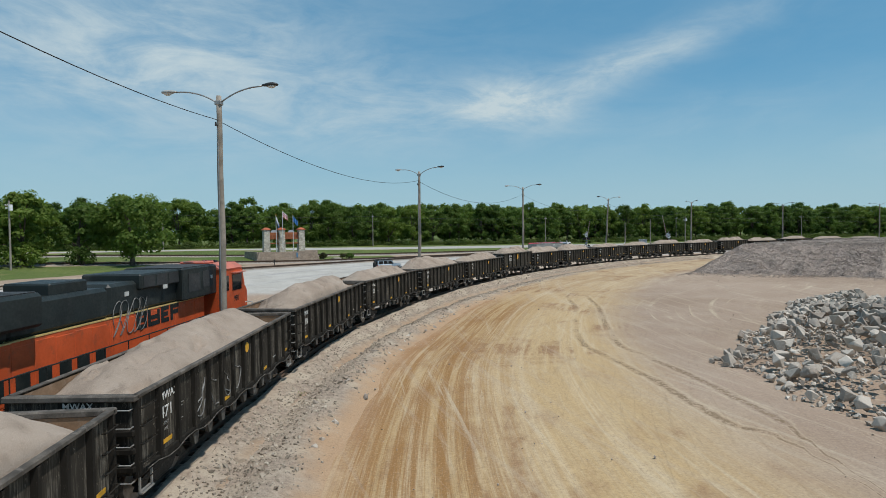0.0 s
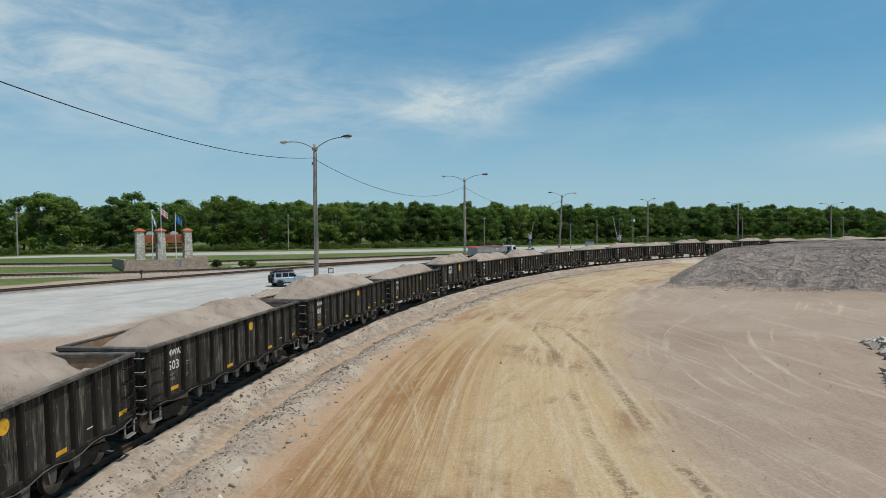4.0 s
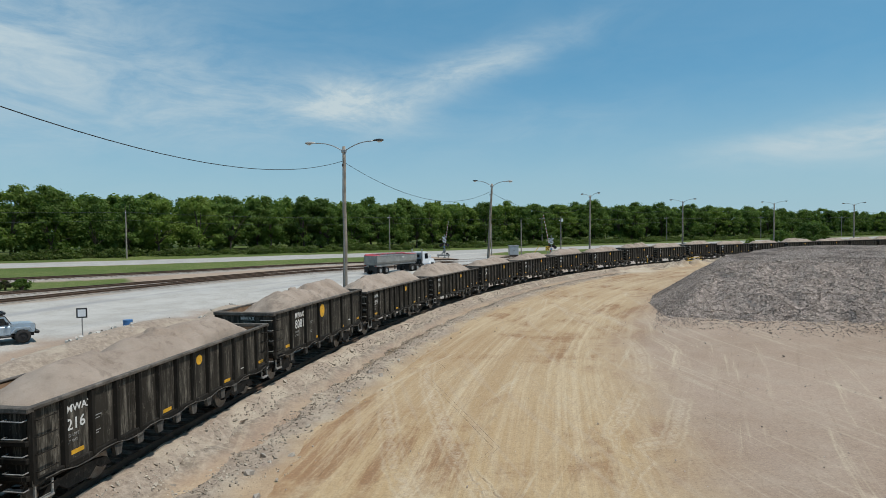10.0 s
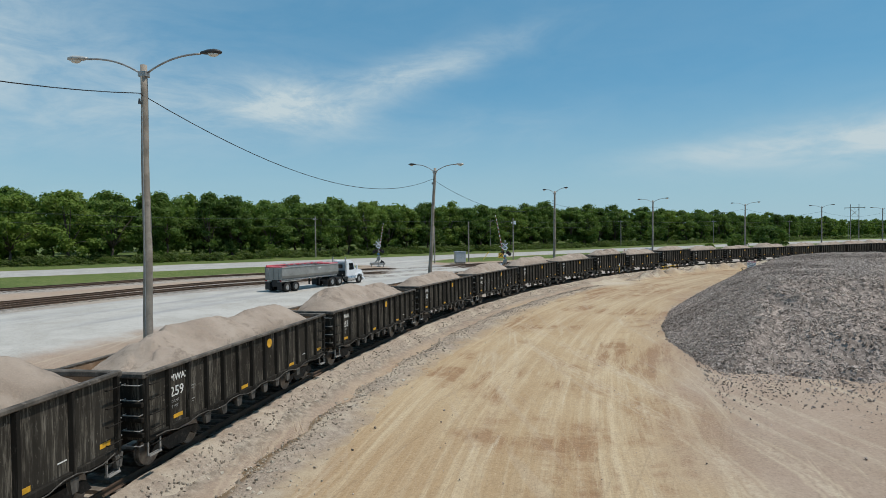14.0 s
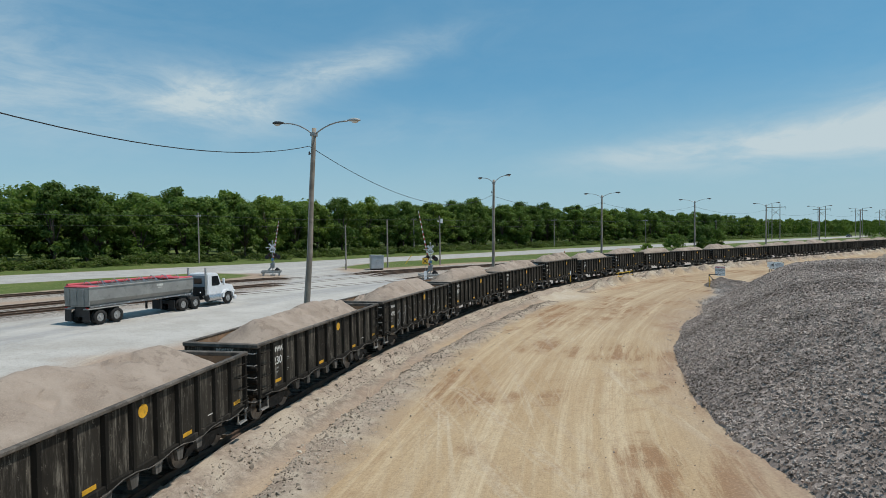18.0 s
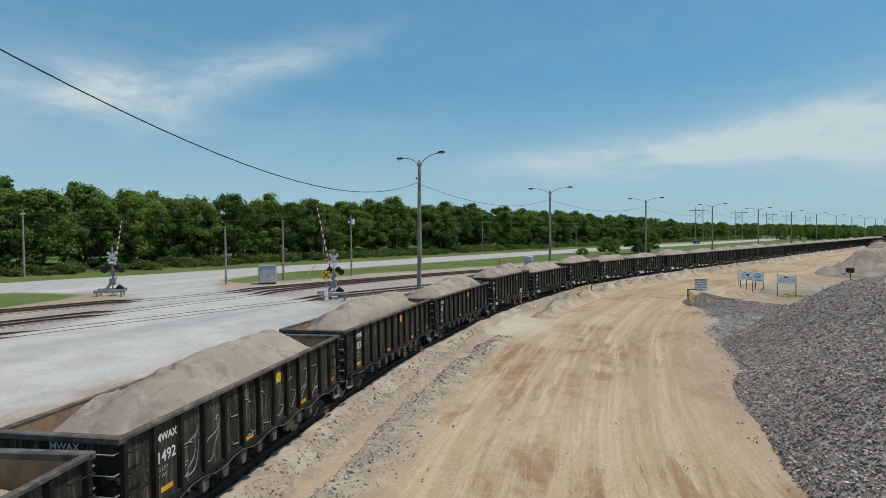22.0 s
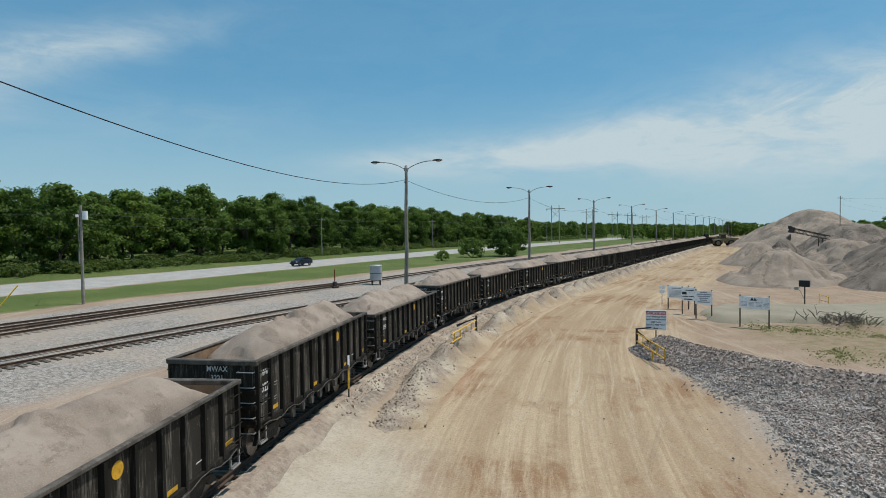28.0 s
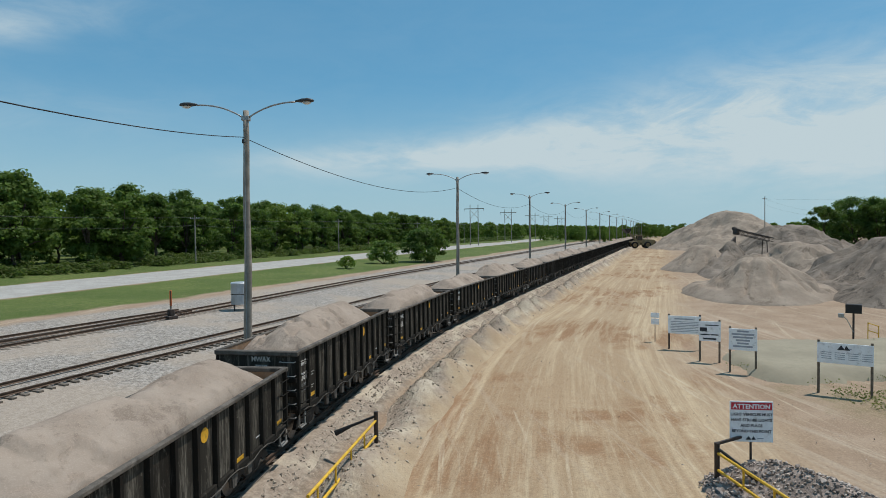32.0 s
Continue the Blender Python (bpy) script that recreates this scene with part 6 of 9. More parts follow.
mound("stockpile", 188, 136.5, 13, 9.5, 5.8, M_STOCK, "long pale mound of crushed stone", 47, 0.3, 0.2, 0.5)
mound("stockpile", 228, 139, 21, 18, 9.3, M_DIRT, "dark far mound of stone with a pale base", 49, 0.3, 0.15, 0.6)
mound("stockpile", 334, 164, 56, 31, 14.8, M_STOCK, "great pinkish mound of crushed stone near the train", 51, 0.35, 0.08, 1.0)

# ---- signs ----
M_SIGN = simple("sign_white", (0.90, 0.92, 0.94), 0.5, 0, 0.08, 2.0, 0.0, (0.45, 0.44, 0.42))
M_SIGNRED = simple("sign_red", (0.55, 0.035, 0.05), 0.5, 0, 0.1, 3.0, 0.0)
M_SIGNTXT = simple("sign_black_letters", (0.035, 0.04, 0.05), 0.6, 0, 0.1, 3.0, 0.0)
M_SIGNGREY = simple("sign_grey_print", (0.34, 0.37, 0.42), 0.6, 0, 0.1, 3.0, 0.0)
M_POST = simple("sign_post_wood", (0.17, 0.135, 0.10), 0.9, 0, 0.3, 4.0, 0.3)
M_STEELPOST = simple("dark_steel_post", (0.06, 0.05, 0.045), 0.6, 0.4, 0.3, 4.0, 0.1, (0.16, 0.08, 0.04))
M_BARRIER = simple("barrier_yellow", (0.72, 0.43, 0.035), 0.45, 0, 0.15, 4.0, 0.05, (0.35, 0.2, 0.06))
M_BLACK = simple("black_plastic", (0.02, 0.02, 0.021), 0.5, 0, 0.2, 4.0, 0.05)


def face_pose(x, y, z, to):
    """A pose whose local -y looks towards the plan point to."""
    d = Vector((to[0] - x, to[1] - y))
    return Matrix.Translation((x, y, z)) @ Matrix.Rotation(math.atan2(d.x, -d.y), 4, "Z")


TURN_X = Matrix.Rotation(math.pi / 2, 4, "X")


def attention_sign():
    t = thing("warning_sign", "white warning sign with a red heading on a steel post", "sign", face_pose(92.0, 136.0, 0, (70, 126)))
    part("post", cy((0, 0.03, -0.2), (0, 0.03, 2.3), 0.035, n=8), M_STEELPOST, t)
    board = part("board", bx((-0.62, -0.03, 1.18), (0.62, 0.0, 2.42), 0.01), M_SIGN, t)
    part("heading", bx((-0.58, -0.036, 2.16), (0.58, -0.03, 2.38)), M_SIGNRED, board)
    part("lettering", text_mesh("ATTENTION", 0.19, M_SIGN, 0.002, "CENTER", 0.006), M_SIGN, board, m=Matrix.Translation((0, -0.04, 2.20)) @ TURN_X)
    for i, line in enumerate(SIGN_LINES):
        part("lettering", text_mesh(line, 0.118, M_SIGNTXT, 0.002, "CENTER", 0.004), M_SIGNTXT, board, m=Matrix.Translation((0, -0.034, 1.98 - i * 0.17)) @ TURN_X)
    bm = bmesh.new()
    prism_bm(bm, [(-0.17, 1.25), (-0.08, 1.36), (0.0, 1.25), (0.02, 1.29), (0.06, 1.36), (0.13, 1.25)], -0.036, -0.031)
    part("emblem", bm, M_SIGNTXT, board)
    part("print_bar", bx((0.17, -0.036, 1.28), (0.34, -0.031, 1.31)), M_SIGNGREY, board)


attention_sign()


def board_sign(x, y, w, h, lo, to, mats, label, bars, dark_box=None, emblem=False, post_mat=None):
    t = thing("notice_board", label, "sign", face_pose(x, y, 0, to), group="notice boards by the yard entrance")
    for sx in (-1, 1):
        part("post", cy((sx * (w / 2 - 0.06), 0.05, -0.2), (sx * (w / 2 - 0.06), 0.05, lo + h + 0.1), 0.055, n=8), post_mat or M_POST, t)
    b = part("board", bx((-w / 2, -0.03, lo), (w / 2, 0.0, lo + h), 0.01), M_SIGN, t)
    for bx0, bx1, z0, z1 in bars:
        part("print_bar", bx((-w / 2 + bx0 * w, -0.035, lo + z0 * h), (-w / 2 + bx1 * w, -0.031, lo + z1 * h)), M_SIGNGREY if not dark_box else M_SIGNTXT, b)
    if dark_box:
        a0, a1, z0, z1 = dark_box
        part("picture", bx((-w / 2 + a0 * w, -0.036, lo + z0 * h), (-w / 2 + a1 * w, -0.031, lo + z1 * h)), M_SIGNTXT, b)
    if emblem:
        bm = bmesh.new()
        prism_bm(bm, [(-0.30, lo + h * 0.68), (-0.14, lo + h * 0.92), (-0.02, lo + h * 0.72), (0.04, lo + h * 0.92), (0.2, lo + h * 0.68)], -0.036, -0.031)
        part("emblem", bm, M_SIGNTXT, b)
    return t


EYE_END = (72, 134)
board_sign(112.0, 141.4, 1.95, 1.15, 0.95, EYE_END, None, "wide white notice board with many lines of print on black posts", [(0.2, 0.75, 0.80, 0.86)] + [(0.08, 0.92, 0.66 - k * 0.09, 0.69 - k * 0.09) for k in range(7)], post_mat=M_STEELPOST)
board_sign(109.0, 139.5, 1.15, 1.15, 1.15, EYE_END, None, "white safety notice with a dark picture on wooden posts", [(0.08, 0.5, 0.30, 0.36), (0.55, 0.9, 0.30, 0.36), (0.2, 0.8, 0.08, 0.16), (0.3, 0.9, 0.78, 0.83)], (0.05, 0.38, 0.48, 0.68))
board_sign(107.0, 137.6, 1.35, 1.15, 1.15, EYE_END, None, "white notice with bold centred lines on wooden posts", [(0.3, 0.7, 0.84, 0.92), (0.1, 0.9, 0.70, 0.78), (0.15, 0.85, 0.56, 0.64), (0.25, 0.75, 0.42, 0.5), (0.3, 0.7, 0.28, 0.36), (0.15, 0.85, 0.14, 0.22)])
board_sign(104.6, 133.2, 2.15, 0.95, 1.35, EYE_END, None, "wide white site board with an emblem and columns of print", [(0.5, 0.62, 0.74, 0.78)] + [(0.08 + c * 0.24, 0.26 + c * 0.24, 0.52 - k * 0.10, 0.55 - k * 0.10) for c in range(4) for k in range(4)], None, True)
sm = thing("small_sign", "small white notice on a thin post", "sign", face_pose(113.8, 143.6, 0, EYE_END))
part("post", cy((0, 0.03, -0.2), (0, 0.03, 2.0), 0.03, n=6), M_POST, sm)
part("board", bx((-0.25, -0.02, 1.15), (0.25, 0.0, 1.55), 0.01), M_SIGN, sm)
part("board", bx((-0.28, -0.02, 1.62), (0.28, 0.0, 1.95), 0.01), M_SIGN, sm)
# black box on a post by the pond
bp = thing("control_box", "black control box with a lamp arm on a steel post", "box", face_pose(119.3, 132.2, 0, EYE_END))
part("post", cy((0, 0.05, -0.2), (0, 0.05, 2.2), 0.06, n=8), M_STEELPOST, bp)
part("box", bx((-0.45, -0.2, 1.95), (0.45, 0.15, 2.55), 0.03), M_BLACK, bp)
part("brace", tube_bm(bmesh.new(), [(0, 0.0, 0.7), (-0.35, 0, 1.5), (-0.6, 0, 1.75)], 0.025, 6), M_GALV, bp)
part("lamp", bx((-0.85, -0.12, 1.62), (-0.5, 0.08, 1.9), 0.03), M_GALV, bp)
# yellow gates at both sides of the haul road


def swing_gate(x, y, turn, length, label, arm, lift=0.0):
    t = thing("swing_gate", label, "gate", Matrix.Translation((x, y, lift)) @ Matrix.Rotation(turn, 4, "Z"), group="yellow swing gates of the haul road")
    part("post", cy((0, 0, -0.8), (0, 0, 1.35), 0.075, n=10), M_STEELPOST, t)
    for z in (0.55, 1.05):
        part("rail", cy((0.05, 0, z), (length, 0, z - 0.03), 0.042, n=8), M_BARRIER, t)
    for k in range(1, int(length / 1.25) + 1):
        part("upright", cy((k * 1.25, 0, 0.53), (k * 1.25, 0, 1.05), 0.03, n=8), M_BARRIER, t)
    bm = bmesh.new()
    tube_bm(bm, [(0.0, 0.0, 1.2), (arm[0] * 0.6, arm[1] * 0.6, 0.9), (arm[0], arm[1], 0.66)], [0.04, 0.05, 0.10], 8)
    part("counterweight_arm", bm, M_BLACK, t)
    part("support", cy((length * 0.6, 0, -0.7), (length * 0.6, 0, 0.5), 0.04, n=8), M_BARRIER, t)
    return t


swing_gate(87.2, 146.6, math.radians(202), 5.6, "open yellow tube gate beside the windrow of the train", (0.3, -1.3), 0.42)
g2 = swing_gate(90.9, 136.8, math.radians(219), 5.0, "open yellow tube gate at the foot of the warning sign", (1.1, 0.5))
part("cross_bar", bx((0.0, -0.03, 1.28), (1.75, 0.03, 1.36)), M_STEELPOST, g2, m=Matrix.Rotation(math.radians(112), 4, "Z"))
mk = thing("marker_post", "thin black and yellow marker post in the windrow", "post", Matrix.Translation((71.2, 141.2, 0.2)))
part("post", cy((0, 0, -0.3), (0, 0, 1.15), 0.03, n=6), M_BLACK, mk)
part("flag_strip", bx((-0.05, -0.02, 0.8), (0.05, 0.02, 1.75), 0.01), M_BARRIER, mk)
part("cap", bx((-0.06, -0.02, 1.75), (0.06, 0.02, 2.2), 0.01), M_SIGN, mk)
# low earth bank and pond edge behind the boards
M_POND = simple("dried_pond_silt", (0.285, 0.248, 0.178), 0.9, 0, 0.10, 0.4, 0.05, (0.22, 0.195, 0.135), world_co=True)
SILT = [(105.2, 136.4), (107.4, 132.6), (109.4, 128.8), (112, 123), (117, 117), (132, 112), (138, 118), (128, 124), (121.5, 129.0), (118, 134.3), (115.2, 138.4), (110.5, 139.2)]


def pond():
    """A low table of dried silt with a crumbling front edge."""
    def fn(X, Y):
        d = poly_sd(X, Y, SILT) + (fbm(X, Y, 0.5, 3, 12) - 0.5) * 1.2
        return np.minimum(0.42, d * 0.55) + (fbm(X, Y, 0.7, 3, 4) - 0.5) * 0.08
    heightfield("settling_pond", 100, 142, 108, 144, 0.4, fn, M_POND, "low flat table of dried grey-green silt", "pond", 0.02, "structure")


pond()


M_DEADWOOD = simple("dead_wood", (0.20, 0.165, 0.125), 0.95, 0, 0.4, 3.0, 0.4, (0.085, 0.065, 0.05))


def build_brush():
    """A heap of dead branches and roots thrown together."""
    rng = random.Random(77)
    br = thing("brush_pile", "tangled heap of dead grey branches and roots", "brush pile", Matrix.Translation((109.2, 128.0, 0.1)))
    for k in range(110):
        x0, y0 = rng.gauss(0, 0.9), rng.gauss(0, 1.2)
        a, ln, up = rng.uniform(0, math.tau), rng.uniform(0.35, 1.1), rng.uniform(0.05, 0.8)
        p0 = Vector((x0, y0, rng.uniform(0.0, 0.35)))
        p2 = p0 + Vector((math.cos(a) * ln, math.sin(a) * ln, up))
        p1 = p0.lerp(p2, 0.5) + Vector((rng.uniform(-0.2, 0.2), rng.uniform(-0.2, 0.2), rng.uniform(0, 0.25)))
        part("branch", tube_bm(bmesh.new(), [p0, p1, p2], [0.042, 0.03, 0.01], 5), M_DEADWOOD, br)


build_brush()


def weeds(name, spots, n, leaf, mat, label):
    """Small tufts of leaves; spots: x, y, radius, height."""
    rng = random.Random(len(spots) * 7 + n)
    co, fs = [], []
    for x, y, r, h in spots:
        z0 = gz(x, y)
        for _ in range(n):
            a, d = rng.uniform(0, math.tau), r * math.sqrt(rng.random())
            px, py, pz = x + d * math.cos(a), y + d * math.sin(a), z0 + h * rng.random() * (1 - 0.6 * d / r)
            up = Vector((rng.uniform(-1, 1), rng.uniform(-1, 1), rng.uniform(0, 1))).normalized()
            q = up.to_track_quat("Z", "Y")
            s = leaf * rng.uniform(0.5, 1.4)
            i0 = len(co)
            for ax, ay in ((-0.5, -0.15), (0.1, -0.4), (0.6, 0.1), (0.0, 0.4)):
                co.append(Vector((px, py, pz)) + q @ Vector((ax * s, ay * s, 0)))
            fs.append((i0, i0 + 1, i0 + 2, i0 + 3))
    ob = new(name, from_arrays(name, co, fs, mat))
    return tagged(ob, label, "weeds", kind="stuff")


M_WEED = leaf_material("dusty_weeds", (0.16, 0.16, 0.06), (0.24, 0.22, 0.09), (0.20, 0.18, 0.08))
_rng = random.Random(31)
M_STRAW = leaf_material("straw_weeds", (0.22, 0.185, 0.085), (0.34, 0.28, 0.14), (0.17, 0.165, 0.07))
weeds("tall_weeds", [(104.4 + _rng.gauss(0, 0.7), _rng.uniform(124, 133.5), _rng.uniform(0.3, 0.9), _rng.uniform(0.15, 0.45)) for _ in range(34)] + [(_rng.uniform(93.5, 99), _rng.uniform(120, 128.5), _rng.uniform(0.3, 1.0), _rng.uniform(0.12, 0.4)) for _ in range(40)] + [(109.2 + _rng.gauss(0, 1.3), 128 + _rng.gauss(0, 1.6), 0.6, 0.7) for _ in range(10)], 38, 0.085, M_STRAW, "dusty green and straw-coloured weeds by the silt flat")
weeds("weeds", [(_rng.uniform(103, 121), _rng.uniform(121, 134), _rng.uniform(0.4, 1.3), _rng.uniform(0.2, 0.7)) for _ in range(22)] + [(108 + k * 0.4, 138 - k * 0.6, 0.7, 0.4) for k in range(6)] + [(-6.5 + _rng.uniform(-1, 1), 22 + k * 2.2, 0.35, 0.2) for k in range(8)] + [(69.5, 117.5, 1.2, 0.25), (71.5, 119.5, 1.0, 0.2)], 34, 0.075, M_WEED, "sparse green weeds on the bare ground")

# ---- locomotive on the neighbouring track ----
M_LOCO_O = simple("loco_orange", (0.62, 0.098, 0.027), 0.5, 0, 0.16, 0.9, 0.04, (0.22, 0.075, 0.04))
M_LOCO_R = simple("loco_roof_red", (0.52, 0.16, 0.11), 0.6, 0, 0.15, 1.2, 0.04, (0.36, 0.15, 0.11))
M_LOCO_K = simple("loco_black_green", (0.016, 0.021, 0.020), 0.5, 0, 0.3, 0.8, 0.05, (0.055, 0.055, 0.05))
M_LOCO_T = simple("loco_grimy_top", (0.035, 0.036, 0.036), 0.7, 0, 0.35, 0.8, 0.1, (0.075, 0.072, 0.068))
M_LOCO_Y = simple("loco_yellow_line", (0.60, 0.42, 0.16), 0.5, 0, 0.12, 2.0, 0.0)
M_GLASS = Mat("dark_glass", 0.06, 0, 0.6).color((0.012, 0.015, 0.017)).m
M_HANDRAIL = simple("handrail_white", (0.55, 0.54, 0.50), 0.5, 0, 0.2, 6.0, 0.0)


LOCO_S, LOCO_U = -54.2, -4.25


def build_loco():
    x, y, h = line_at(LOCO_S, LOCO_U)
    base = 0.5
    t = thing("diesel_locomotive", "orange and black diesel locomotive standing on the neighbouring track", "locomotive", Matrix.Translation((x, y, base)) @ Matrix.Rotation(h, 4, "Z"))
    part("frame", bx((-10.8, -1.5, 1.28), (10.2, 1.5, 1.52), 0.03), M_LOCO_K, t)
    part("fuel_tank", bx((-3.4, -1.35, 0.35), (3.2, 1.35, 1.28), 0.15), M_LOCO_K, t)
    # long hood: orange below, black above, in three lengths
    for x0, x1, w, top in ((-2.4, 5.0, 0.98, 4.46), (-7.0, -2.4, 0.98, 4.36), (-10.4, -7.0, 1.05, 4.40)):
        lo = part("hood_lower", bx((x0, -w, 1.52), (x1, w, 3.255), 0.02), M_LOCO_O, t)
        part("hood_line", bx((x0, -w - 0.012, 3.255), (x1, w + 0.012, 3.30)), M_LOCO_Y, t)
        part("hood_upper", bx((x0, -w, 3.30), (x1, w, top), 0.12), M_LOCO_K, t)
        n = int((x1 - x0) / 0.9)
        for i in range(n):
            xa = x0 + 0.1 + i * (x1 - x0 - 0.2) / n
            for sy in (-1, 1):
                part("hood_door", bx((xa, sy * w - 0.012, 1.62), (xa + (x1 - x0) / n - 0.1, sy * w + 0.012, 3.16 if i % 2 else 3.12), 0.01), M_LOCO_O, lo)
                if x0 < -2.5:
                    part("vent", bx((xa + 0.12, sy * w - 0.02, 1.75), (xa + (x1 - x0) / n - 0.25, sy * w + 0.02, 2.35)), M_LOCO_K, lo)
    part("radiator", bx((-10.5, -1.45, 3.62), (-6.2, 1.45, 4.58), 0.10), M_LOCO_K, t)
    for i in range(9):
        part("radiator_grille", bx((-10.3 + i * 0.45, -1.3, 4.58), (-9.95 + i * 0.45, 1.3, 4.615)), M_LOCO_T, t)
    part("exhaust_housing", bx((-5.0, -0.75, 4.3), (-3.2, 0.75, 4.72), 0.05), M_LOCO_K, t)
    part("brake_grid_box", bx((-0.7, -1.15, 4.1), (2.3, 1.15, 4.70), 0.06), M_LOCO_K, t)
    part("equipment_cab", bx((2.3, -1.3, 3.34), (5.7, 1.3, 4.72), 0.05), M_LOCO_K, t)
    part("roof_panel", bx((2.35, -1.2, 4.72), (5.65, 1.2, 4.75)), M_LOCO_T, t)
    for sy in (-1, 1):
        part("side_hatch", bx((2.8, sy * 1.3 - 0.015, 3.65), (3.9, sy * 1.3 + 0.015, 4.45)), M_LOCO_T, t)
    # cab
    bm = bmesh.new()
    prism_bm(bm, [(5.7, 1.52), (8.75, 1.52), (8.75, 3.6), (8.45, 4.38), (8.2, 4.46), (5.7, 4.46)], -1.5, 1.5)
    cab = part("cab", bm, M_LOCO_O, t)
    bm = bmesh.new()
    prism_bm(bm, [(-1.54, 4.45), (-1.1, 4.72), (1.1, 4.72), (1.54, 4.45)], 5.65, 8.5, "X")
    part("cab_roof", bm, M_LOCO_R, cab)
    bm = bmesh.new()
    for k in range(5):
        cyl_bm(bm, (7.8, -0.3 + k * 0.15, 4.80), (8.15, -0.3 + k * 0.15, 4.80), 0.05, 0.03, 8)
    box_bm(bm, (7.7, -0.4, 4.72), (7.85, 0.4, 4.8))
    part("horn", bm, M_LOCO_K, cab)
    part("air_conditioner", bx((5.9, -0.6, 4.72), (7.1, 0.6, 4.85), 0.05), M_LOCO_R, cab)
    for sy in (-1, 1):
        part("side_window", bx((6.15, sy * 1.5 - 0.02, 3.35), (6.65, sy * 1.5 + 0.02, 4.1), 0.015), M_GLASS, cab)
        part("side_window", bx((7.1, sy * 1.5 - 0.02, 3.3), (8.3, sy * 1.5 + 0.02, 4.12), 0.015), M_GLASS, cab)
        part("sunshade", bx((7.0, min(sy * 1.5, sy * 1.75), 4.2), (8.4, max(sy * 1.5, sy * 1.75), 4.24)), M_LOCO_R, cab)
        tilt = Matrix.Translation((8.62, sy * 0.68, 3.97)) @ Matrix.Rotation(-0.42, 4, "Y")
        part("windscreen", box_bm(bmesh.new(), (-0.02, -0.52, -0.27), (0.03, 0.52, 0.27)), M_GLASS, cab, m=tilt)
        part("number_line", text_mesh("990", 0.42, M_LOCO_K, 0.003, "CENTER", 0.008), M_LOCO_K, cab, m=(Matrix.Translation((7.6, -1.508, 2.75)) @ TURN_X) if sy < 0 else (Matrix.Translation((7.6, 1.508, 2.75)) @ Matrix.Rotation(math.pi, 4, "Z") @ TURN_X))
    bm = bmesh.new()
    prism_bm(bm, [(8.75, 1.52), (9.75, 1.52), (9.75, 3.1), (9.45, 3.4), (8.75, 3.5)], -1.25, 1.25)
    nose = part("nose", bm, M_LOCO_O, t)
    part("headlight", bx((9.74, -0.3, 2.55), (9.80, 0.3, 2.8), 0.02), M_LAMPHEAD, nose)
    part("pilot", bx((9.6, -1.4, 0.25), (10.5, 1.4, 1.3), 0.1), M_LOCO_K, t)
    part("coupler", bx((10.3, -0.2, 0.7), (11.0, 0.2, 1.05), 0.05), M_WUNDER, t)
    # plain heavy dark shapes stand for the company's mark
    for sy in (-1, 1):
        y0, y1 = sorted((sy * 0.993, sy * 1.003))
        for k, (xx, wd, rows) in enumerate(((-0.80, 0.72, (0, 1, 2)), (0.02, 0.86, (0, 1)), (1.0, 0.62, (0, 1, 2)), (1.76, 0.72, (1, 2)))):
            lg = part("mark_shape", bx((xx, y0, 2.60), (xx + 0.2, y1, 3.26)), M_LOCO_K, t)
            for r in rows:
                part("mark_stroke", bx((xx + 0.2, y0, 2.60 + r * 0.245), (xx + wd * (0.9 if r == 1 else 1.0), y1, 2.60 + r * 0.245 + 0.17)), M_LOCO_K, lg)
            if k in (0, 1):
                part("mark_stroke", bx((xx + wd - 0.17, y0, 2.66), (xx + wd + 0.02, y1, 3.20)), M_LOCO_K, lg)
    for xx, zz, wd in ((0.9, 4.0, 0.34), (-1.5, 3.95, 0.26), (5.0, 4.1, 0.2)):
        yy = 1.32 if xx > 2.3 else (1.17 if xx > -0.7 else 1.0)
        part("plate", bx((xx, -yy, zz), (xx + wd, -yy + 0.02, zz + 0.16)), M_HANDRAIL, t)
    for k in range(3):
        part("hatch", bx((-0.5 + k * 0.95, -1.162, 4.18), (0.3 + k * 0.95, -1.15, 4.60), 0.004), M_LOCO_T, t)
    part("louvre", bx((4.2, -1.312, 3.75), (5.3, -1.30, 4.5), 0.004), M_LOCO_T, t)
    # faded scrawl over the hood side
    rng = random.Random(3)
    for k in range(5):
        ph, xa = rng.uniform(0, 6), -2.0 + k * 0.42
        pts = [(xa + 0.28 * math.sin(ph + q * 0.5), -1.012, 3.2 + 0.62 * math.sin(ph * 1.7 + q * 0.36)) for q in range(22)]
        part("scrawl", tube_bm(bmesh.new(), pts, 0.013, 4), M_SCRAWL, t)
    for sy in (-1, 1):
        for i in range(12):
            xx = -10.3 + i * 1.36
            part("stanchion", cy((xx, sy * 1.46, 1.5), (xx, sy * 1.46, 2.45), 0.02, n=6), M_LOCO_K, t)
        part("handrail", tube_bm(bmesh.new(), [(-10.5, sy * 1.46, 1.6), (-10.4, sy * 1.46, 2.4), (-10.1, sy * 1.46, 2.46), (4.9, sy * 1.46, 2.46)], 0.024, 6), M_LOCO_K, t)
        part("end_handrail", tube_bm(bmesh.new(), [(-10.85, sy * 1.46, 1.3), (-10.85, sy * 1.46, 2.5), (-10.55, sy * 1.46, 2.62), (-9.7, sy * 1.46, 2.62)], 0.03, 6), M_HANDRAIL, t)
        part("front_handrail", tube_bm(bmesh.new(), [(10.1, sy * 1.4, 1.4), (10.1, sy * 1.4, 2.4), (9.4, sy * 1.4, 2.5), (8.2, sy * 1.4, 2.5)], 0.024, 6), M_HANDRAIL, t)
